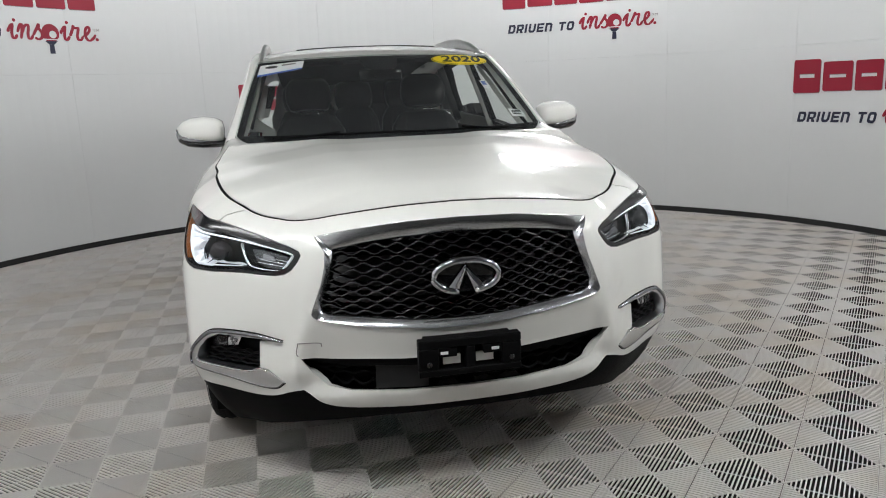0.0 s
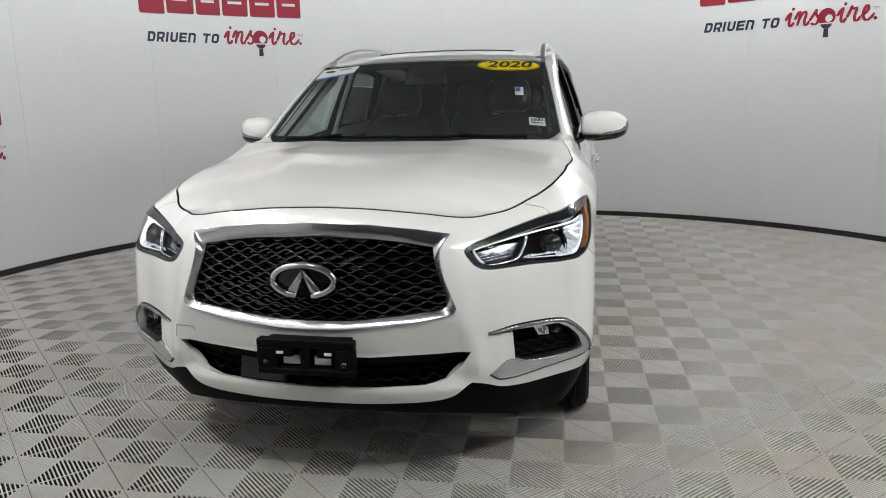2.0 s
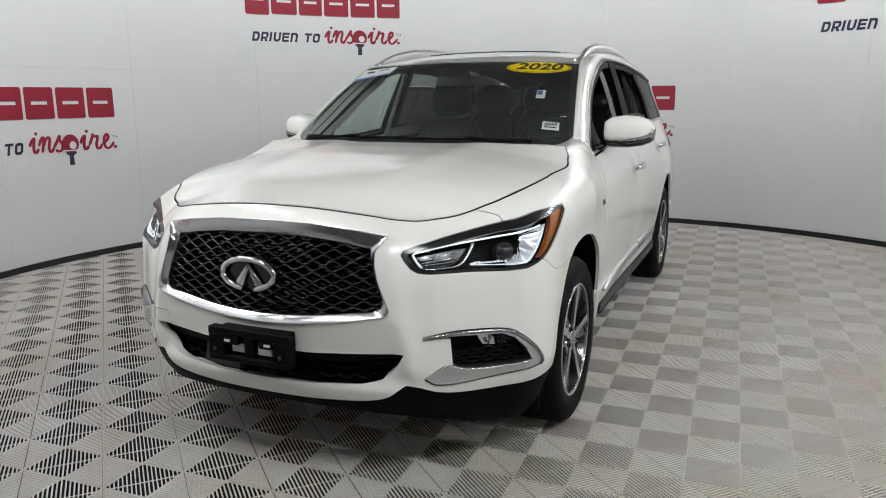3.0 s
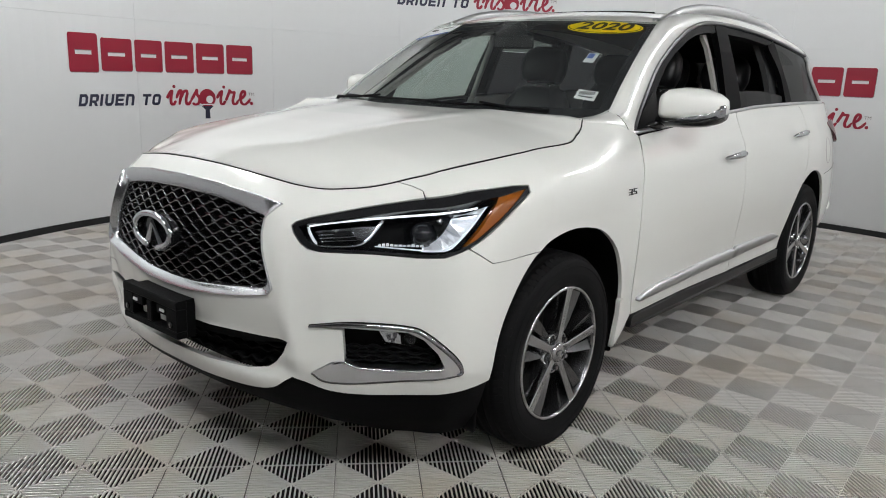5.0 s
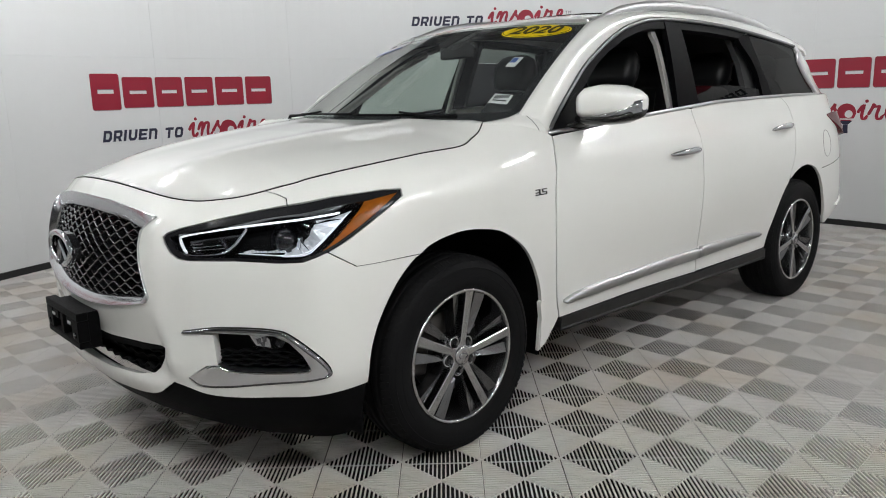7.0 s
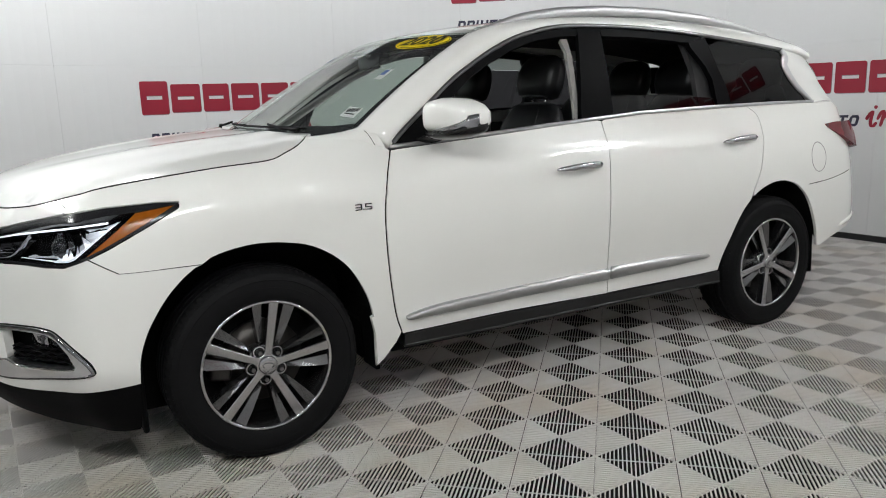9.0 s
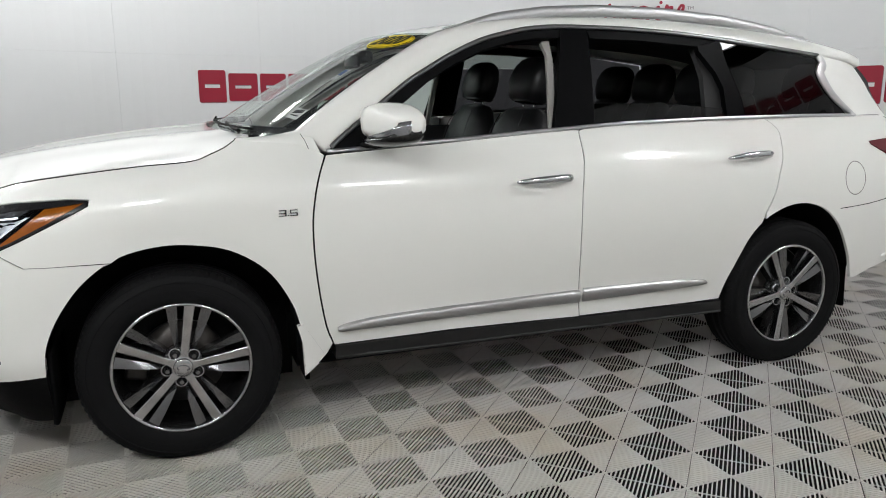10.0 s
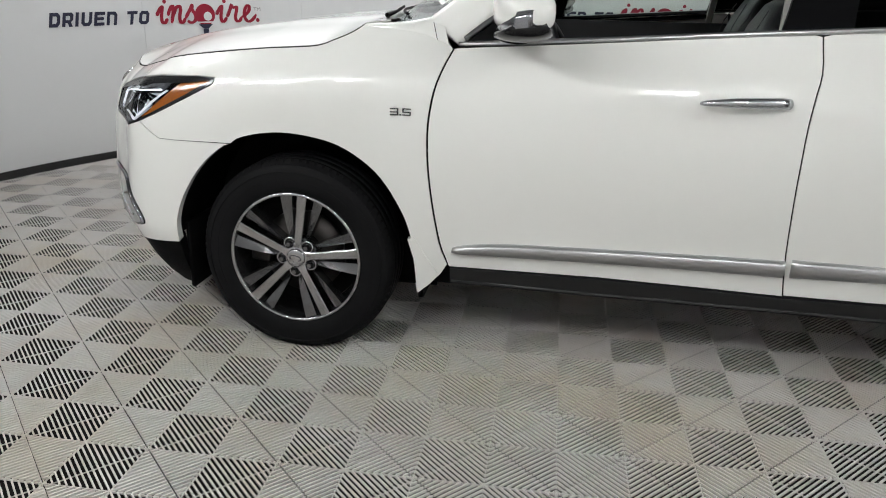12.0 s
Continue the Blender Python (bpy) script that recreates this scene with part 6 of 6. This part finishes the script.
    bm = rounded(boxes([(-0.03, -0.20, -0.075, 0.045, -0.115, 0.055)]), 0.015, 2)
    part("brake_caliper", bm, M_STEEL, w)
    revolve([(-0.02, 0.222), (-0.025, 0.0)], 40, M_BLACK, w, "back_plate")
    return w


w0 = build_wheel()
w0.parent = car
w0["label"] = "eighteen inch alloy wheel with black tyre"
spots = [(0.835, -1.443, 0), (0.835, 1.445, 12), (-0.835, -1.443, 180), (-0.835, 1.445, 180)]
first = True
for x, y, a in spots:
    m = pose(x, y, 0.3620) @ (pose(0, 0, 0, -9 if y < 0 else 26.5, 0, 0) if x > 0 else pose(0, 0, 0, 0, 0, 180))
    if first:
        w0.matrix_basis = m
        first = False
    else:
        copy_thing(w0, m)

# ---- cabin ----
part("underbody", boxes([(-0.80, -1.0, 0.26, 0.80, 1.0, 0.42), (-0.52, -2.2, 0.34, 0.52, -0.9, 0.80), (-0.54, 1.0, 0.46, 0.54, 2.3, 0.75)]), M_BLACK, car, smooth=False)
part("exhaust_box", rounded(boxes([(0.35, 1.0, 0.19, 0.62, 1.28, 0.30)]), 0.04, 3), M_STEEL, car)


def seat(name, x, y, z, w, tilt, head_h, label):
    s = new(name)
    s.parent = car
    s["label"] = label

    def cushion(nm, specs, mtx, mat_=M_LEATHER):
        rows = []
        for zz, hw, y0, y1 in specs:
            ring = []
            for k in range(20):
                g = 2 * math.pi * k / 20
                c, q = math.cos(g), math.sin(g)
                ring.append(mtx @ Vector((hw * math.copysign(abs(c) ** 0.6, c), (y0 + y1) / 2 + (y1 - y0) / 2 * math.copysign(abs(q) ** 0.6, q), zz)))
            rows.append([tuple(v) for v in ring] + [tuple(ring[0])])
        return loft(nm, rows, mat_, s, cap=True, flip=True)

    base = pose(x, y, z)
    cushion("seat_cushion", [(-0.14, w * 0.9, -0.50, 0.02), (-0.02, w, -0.54, 0.03), (0.05, w * 0.96, -0.52, 0.02), (0.075, w * 0.8, -0.45, 0.0)], base)
    back = pose(x, y, z, -tilt)
    cushion("backrest", [(0.0, w * 0.95, -0.06, 0.12), (0.15, w, -0.10, 0.11), (0.35, w, -0.095, 0.09), (0.48, w * 0.92, -0.075, 0.07), (0.56, w * 0.72, -0.05, 0.06), (0.585, w * 0.5, -0.03, 0.05)], back)
    for sx in (-1, 1):
        line = [back @ Vector((sx * w * f, -0.108 + d, zz)) for zz, f, d in ((0.12, 0.60, 0.0), (0.30, 0.62, 0.0), (0.45, 0.58, 0.012), (0.54, 0.50, 0.035))]
        tube("stitching", [tuple(v) for v in line], 0.0022, M_STITCH, s, 4)
        post = [back @ Vector((sx * 0.055, 0.01, zz)) for zz in (0.55, 0.60, head_h - 0.05)]
        tube("headrest_post", [tuple(v) for v in post], 0.0065, M_CHROME, s, 6)
    cushion("headrest", [(head_h - 0.092, 0.10, -0.045, 0.045), (head_h - 0.080, 0.130, -0.065, 0.06), (head_h - 0.03, 0.150, -0.078, 0.065), (head_h + 0.03, 0.152, -0.080, 0.065), (head_h + 0.08, 0.142, -0.066, 0.055), (head_h + 0.11, 0.122, -0.048, 0.042), (head_h + 0.128, 0.085, -0.028, 0.025)], back)
    tube("headrest_seam", [tuple(back @ Vector((0.075, -0.071 + 0.01 * abs(t), head_h + 0.09 * t))) for t in np.linspace(-0.8, 1, 8)], 0.0018, M_STITCH, s, 4)


for sx, sy in ((0.38, 0.10), (-0.38, 0.16)):
    seat("front_seat", sx, sy, 0.715, 0.245, 14, 0.70, "black leather front seat with headrest")
for sx in (0.40, 0.0, -0.40):
    seat("middle_seat", sx, 1.10, 0.74, 0.20, 14, 0.66, "black leather second row seat")
for sx in (0.30, -0.30):
    seat("rear_seat", sx, 1.98, 0.78, 0.24, 12, 0.62, "black leather third row seat")

dash = new("dashboard")
dash.parent = car
dash["label"] = "dark dashboard with steering wheel"
rows = []
for y, z in ((-1.18, 1.165), (-1.0, 1.175), (-0.80, 1.155), (-0.66, 1.09), (-0.62, 0.95), (-0.66, 0.60)):
    x = np.linspace(-0.76, 0.76, 25)
    hump = 0.035 * np.exp(-((x - 0.38) / 0.16) ** 2) * (1 if -1.05 < y < -0.6 else 0)
    rows.append(np.stack([x, np.full(25, y), z + hump], -1))
loft("dash_top", rows, M_DASH, dash, flip=True)
ring = []
for k in range(32):
    g = 2 * math.pi * k / 32
    v = pose(0.38, -0.50, 1.02, -62, 0, 0) @ Vector((0.185 * math.cos(g), 0.185 * math.sin(g), 0))
    ring.append(tuple(v))
tube("steering_wheel", ring, 0.015, M_LEATHER, dash, 8, closed=True)
bm = rounded(boxes([(-0.07, -0.06, -0.02, 0.07, 0.06, 0.025), (-0.17, -0.018, -0.01, 0.17, 0.018, 0.008)]), 0.006, 1)
bmesh.ops.transform(bm, matrix=pose(0.38, -0.50, 1.02, -62, 0, 0), verts=bm.verts)
part("steering_hub", bm, M_DASH, dash)
part("column", boxes([(0.33, -0.72, 0.98, 0.43, -0.52, 1.06)]), M_DASH, dash, smooth=False)
part("centre_console", rounded(boxes([(-0.13, -0.66, 0.45, 0.13, 0.25, 0.78)]), 0.03, 2), M_DASH, dash)
# headliner, inner pillar trims, door inners
hl_rows = []
for p in up[1:]:
    x = np.linspace(-1, 1, 11)
    hl_rows.append(np.stack([x * (p[0] - 0.03), np.full(11, p[1]) + 0.02, p[2] - 0.055 + 0.02 * (1 - x * x)], -1))
loft("headliner", hl_rows, M_HEAD, car, flip=False)
bm = rounded(boxes([(-0.06, -0.52, 1.50, 0.06, -0.44, 1.56)]), 0.02, 2)
part("rear_view_mirror", rounded(boxes([(-0.12, -0.55, 1.475, 0.12, -0.525, 1.54)]), 0.012, 2), M_GLOSSB, car)
part("camera_cover", bm, M_GLOSSB, car)


def cabin_side(side):
    def gp(name, pts, material, lift, thick=0.02):
        return panel(name, glass_side, pts, material, car, step=0.06, thick=thick, lift=lift, sides=(side,))
    gp("inner_pillar_trim", [(0.128, 1.14), (0.158, 1.14), (0.195, 1.52), (0.19, 1.60), (0.165, 1.605), (0.15, 1.59), (0.168, 1.54)], M_BEIGE, -0.045, 0.02)
    gp("inner_front_pillar", [(-0.80, 1.17), (-0.60, 1.30), (-0.36, 1.46), (-0.15, 1.55), (-0.15, 1.575), (-0.38, 1.48), (-0.62, 1.33), (-0.84, 1.19)], M_BEIGE, -0.055, 0.02)
    gp("inner_rear_pillar", [(0.98, 1.20), (1.10, 1.20), (1.13, 1.45), (1.08, 1.60), (0.97, 1.60), (1.0, 1.45)], M_HEAD, -0.06, 0.03)
    x = side * 0.80
    part("door_inner", boxes([(min(x, x - side * 0.05), -0.85, 0.40, max(x, x - side * 0.05), 1.10, 1.15)]), M_DASH, car, smooth=False)


cabin_side(1)
cabin_side(-1)


# ---- wall lettering ----
def bend_text(body, size, deg, z, material, parent, name, width, shear=0.0, fat=0.0, r=RW - 0.004, height=None, z_shift=0.0):
    """Flat letters wrapped on to the round wall; deg is the left end, width the degrees that the word takes, height its cap height."""
    cu = bpy.data.curves.new(name, "FONT")
    cu.body = body
    cu.size = 1.0
    cu.shear = shear
    cu.offset = fat
    cu.resolution_u = 4
    tmp = new(name + "_curve", cu)
    me = bpy.data.meshes.new_from_object(tmp.evaluated_get(bpy.context.evaluated_depsgraph_get()))
    bpy.data.objects.remove(tmp)
    bm = bmesh.new()
    bm.from_mesh(me)
    bmesh.ops.triangulate(bm, faces=bm.faces)
    long = [e for e in bm.edges if e.calc_length() > 0.12]
    if long:
        bmesh.ops.subdivide_edges(bm, edges=long, cuts=3)
        bmesh.ops.triangulate(bm, faces=bm.faces)
    co = np.array([v.co[:] for v in bm.verts])
    lo, hi = co.min(0), co.max(0)
    h = height or size
    for v in bm.verts:
        a = deg - (v.co.x - lo[0]) / (hi[0] - lo[0]) * width
        v.co = Vector(ring_xyz(r, a, z + (v.co.y - lo[1]) / (hi[1] - lo[1]) * h))
    ob = part(name, bm, material, parent, smooth=False)
    return ob


def curved_patch(name, pts, material, parent, r=RW - 0.004):
    """A flat outline (degrees, height) laid on the wall."""
    flat, tri, rim = cut(pts, [], 0.6)
    return make(name, [ring_xyz(r, a, b) for a, b in flat], tri, material, parent, smooth=False)


def spot(a0, u, v):
    """Metres along the wall from a mark's left end, and height, as degrees and height."""
    return a0 - math.degrees(u / RW), v


SLOT = 0.30                                # thickness of a slogan letter's upright, as a share of its width
CAPS = {
    "D": ([(0, 0), (0.78, 0), (1, 0.24), (1, 0.76), (0.78, 1), (0, 1)], [(SLOT, 0.24), (0.62, 0.24), (0.70, 0.34), (0.70, 0.66), (0.62, 0.76), (SLOT, 0.76)]),
    "R": ([(0, 0), (SLOT, 0), (SLOT, 0.27), (0.50, 0.27), (0.66, 0), (1, 0), (0.80, 0.33), (1, 0.48), (1, 0.84), (0.84, 1), (0, 1)], [(SLOT, 0.48), (0.66, 0.48), (0.70, 0.53), (0.70, 0.72), (0.66, 0.77), (SLOT, 0.77)]),
    "I": ([(0, 0), (SLOT, 0), (SLOT, 1), (0, 1)], None),
    "V": ([(0, 1), (0, 0.22), (0.22, 0), (0.76, 0), (1, 0.24), (1, 1), (0.70, 1), (0.70, 0.34), (0.60, 0.24), (0.38, 0.24), (SLOT, 0.32), (SLOT, 1)], None),
    "E": ([(0, 0), (1, 0), (1, 0.23), (SLOT, 0.23), (SLOT, 0.40), (0.92, 0.40), (0.92, 0.61), (SLOT, 0.61), (SLOT, 0.77), (1, 0.77), (1, 1), (0, 1)], None),
    "N": ([(0, 0), (SLOT, 0), (SLOT, 0.77), (0.62, 0.77), (0.70, 0.68), (0.70, 0), (1, 0), (1, 0.78), (0.78, 1), (0, 1)], None),
    "T": ([(0, 0.77), (0.35, 0.77), (0.35, 0), (0.65, 0), (0.65, 0.77), (1, 0.77), (1, 1), (0, 1)], None),
    "O": ([(0.2, 0), (0.8, 0), (1, 0.2), (1, 0.8), (0.8, 1), (0.2, 1), (0, 0.8), (0, 0.2)], [(SLOT, 0.3), (0.36, 0.24), (0.64, 0.24), (0.70, 0.3), (0.70, 0.7), (0.64, 0.76), (0.36, 0.76), (SLOT, 0.7)]),
}


def caps_line(body, a0, u0, u1, z, h, logo):
    """Square slanted capitals between two places along the wall."""
    widths = [0.55 if c == " " else 0.36 if c == "I" else 1.0 for c in body]
    gap = 0.20
    k = (u1 - u0 - 0.2 * h) / (sum(widths) + gap * (len(body) - 1))
    x = u0
    for c, w in zip(body, widths):
        if c != " ":
            o, hole = CAPS[c]
            flat, tri, rim = cut(o, [hole] if hole else [], 0.6)
            pts = [spot(a0, x + p[0] * k + 0.2 * h * p[1], z + p[1] * h) for p in flat]
            make("capital", [ring_xyz(RW - 0.004, *p) for p in pts], tri, M_NAVY, logo, smooth=False)
        x += (w + gap) * k


def stroke(name, lines, a0, u0, z, scale, wide, material, logo):
    """A brush-written letter: smooth lines (metres) with swelling width, each a hair in front of the one before."""
    V, Fc = [], []
    for j, line in enumerate(lines):
        p = catmull(line, 7 * len(line)) * scale
        t = np.gradient(p, axis=0)
        t /= np.linalg.norm(t, axis=1)[:, None] + 1e-9
        n = np.c_[-t[:, 1], t[:, 0]]
        w = wide * (0.62 + 0.38 * np.clip(np.abs(t[:, 1]) * 1.2, 0, 1)) * np.clip(np.minimum(np.linspace(0, 6, len(p)), np.linspace(6, 0, len(p))) + 0.55, 0, 1)
        k = len(V)
        for q, m, h in zip(p, n, w):
            for sg in (1, -1):
                V.append(ring_xyz(RW - 0.004 - 0.0004 * j, *spot(a0, u0 + q[0] + sg * m[0] * h / 2, z + q[1] + sg * m[1] * h / 2)))
        Fc += [(k + 2 * i, k + 2 * i + 1, k + 2 * i + 3, k + 2 * i + 2) for i in range(len(p) - 1)]
    return make(name, V, Fc, material, logo, smooth=False)


def dot(name, a0, u, v, r, material, logo, front=0.004, n=24):
    c = [spot(a0, u + r * math.cos(g), v + r * math.sin(g)) for g in np.linspace(0, 2 * math.pi, n, endpoint=False)]
    return curved_patch(name, c, material, logo, RW - front)


SCRIPT = {
    "i": [[(0.0, 0.045), (0.025, 0.085), (0.042, 0.10)], [(0.045, 0.105), (0.032, 0.05), (0.032, 0.012), (0.048, 0.002), (0.07, 0.028)]],
    "n": [[(0.0, 0.045), (0.022, 0.09), (0.038, 0.10), (0.036, 0.06), (0.022, 0.0)], [(0.030, 0.03), (0.055, 0.085), (0.078, 0.10), (0.086, 0.08), (0.076, 0.035), (0.080, 0.006), (0.096, 0.004), (0.115, 0.03)]],
    "s": [[(0.0, 0.03), (0.03, 0.075), (0.052, 0.112)], [(0.052, 0.112), (0.046, 0.08), (0.066, 0.045), (0.060, 0.012), (0.035, 0.0), (0.010, 0.012)]],
    "r": [[(0.0, 0.03), (0.022, 0.075), (0.036, 0.112)], [(0.034, 0.104), (0.045, 0.088), (0.068, 0.092), (0.066, 0.07), (0.056, 0.03), (0.064, 0.004), (0.084, 0.006), (0.10, 0.03)]],
    "e": [[(0.0, 0.03), (0.030, 0.046), (0.052, 0.070), (0.054, 0.094), (0.040, 0.100), (0.024, 0.078), (0.018, 0.04), (0.030, 0.008), (0.052, 0.0), (0.080, 0.018), (0.10, 0.045)]],
}


def block_mark(w):
    """A plain rounded block with a slot, w wide and 1 high: outline and hole."""
    def corner(cx, cy, r, g0):
        return [(cx + r * math.cos(radians(g0 + 15 * i)), cy + r * math.sin(radians(g0 + 15 * i))) for i in range(7)]
    r = 0.07
    o = corner(w - r, r, r, -90) + corner(w - r, 1 - r, r, 0) + corner(r, 1 - r, r, 90) + corner(r, r, r, 180)
    h = [(w * 0.22, 0.45), (w * 0.78, 0.45), (w * 0.78, 0.57), (w * 0.22, 0.57)]
    return o, h


def build_logo(a0, low):
    """One wall mark: a row of red blocks over a smaller dark and red line. a0: its left end in degrees."""
    z = 1.262 if low else 2.295
    logo = tagged(new("wall_lettering"), "row of red blocks above a navy and red wall slogan", "wall sign", "wall lettering")
    x = 0.0
    total = sum((1.0, 1.08, 0.98, 1.05, 1.05, 1.0)) + 5 * 0.10
    k = 23.0 / total
    for i, w in enumerate((1.0, 1.08, 0.98, 1.05, 1.05, 1.0)):
        big = 1.16 if i == 0 else 1.0
        drop = 0.05 if i == 0 else 0.0
        o, h = block_mark(w)
        flat, tri, rim = cut([(p[0], p[1] * big - drop) for p in o], [[(p[0], p[1] * big - drop) for p in h]], 0.22)
        for shift, material, rr in ((0.012, M_GREYV, RW - 0.002), (0.0, M_RED, RW - 0.0045)):
            make("block", [ring_xyz(rr, a0 - (x + p[0]) * k - shift * 4, z + p[1] * 0.262 - shift * 0.5) for p in flat], tri, material, logo, smooth=False)
        x += w + 0.10
    z2 = z - 0.285
    caps_line("DRIVEN TO", a0, 0.055, 0.825, z2, 0.096, logo)
    u = 0.875
    for c, w in (("i", 0.072), ("n", 0.115), ("s", 0.07)):
        stroke("script_letter", SCRIPT[c], a0, u, z2 + 0.002, 1.25, 0.028, M_RED, logo)
        if c == "i":
            dot("script_dot", a0, u + 0.072, z2 + 0.162, 0.015, M_RED, logo)
        u += w * 1.25
    u = 1.365
    for c, w in (("i", 0.072), ("r", 0.10), ("e", 0.09)):
        stroke("script_letter", SCRIPT[c], a0, u, z2 + 0.002, 1.25, 0.028, M_RED, logo)
        if c == "i":
            dot("script_dot", a0, u + 0.072, z2 + 0.162, 0.015, M_RED, logo)
        u += w * 1.25
    dot("script_stop", a0, 1.715, z2 + 0.012, 0.016, M_RED, logo)
    bend_text("TM", 0.03, a0 - 22.35, z2 + 0.085, M_GREYV, logo, "mark", 0.8, height=0.028)
    uc, zc = 1.270, z2 + 0.060
    dot("paddle", a0, uc, zc, 0.083, M_RED, logo, n=36)
    dot("ball", a0, uc + 0.022, zc - 0.012, 0.034, M_WALL, logo, 0.0052)
    curved_patch("paddle_gap", [spot(a0, uc + x, zc + y) for x, y in ((-0.075, -0.052), (0.075, -0.052), (0.070, -0.062), (-0.070, -0.062))], M_WALL, logo, RW - 0.0052)
    curved_patch("paddle_neck", [spot(a0, uc + x, zc + y) for x, y in ((-0.060, -0.072), (0.060, -0.072), (0.022, -0.105), (-0.022, -0.105))], M_NAVY, logo, RW - 0.0058)
    curved_patch("paddle_handle", [spot(a0, uc + x, zc + y) for x, y in ((-0.021, -0.106), (0.021, -0.106), (0.025, -0.185), (-0.025, -0.185))], M_NAVY, logo)


# each mark's left end in degrees, and whether it stands in the lower row
for a, low in ((247.5, True), (192.2, True), (149.85, False), (108.15, True), (67.0, False), (24.7, True), (-16.9, False)):
    build_logo(a, low)
build_tiles()
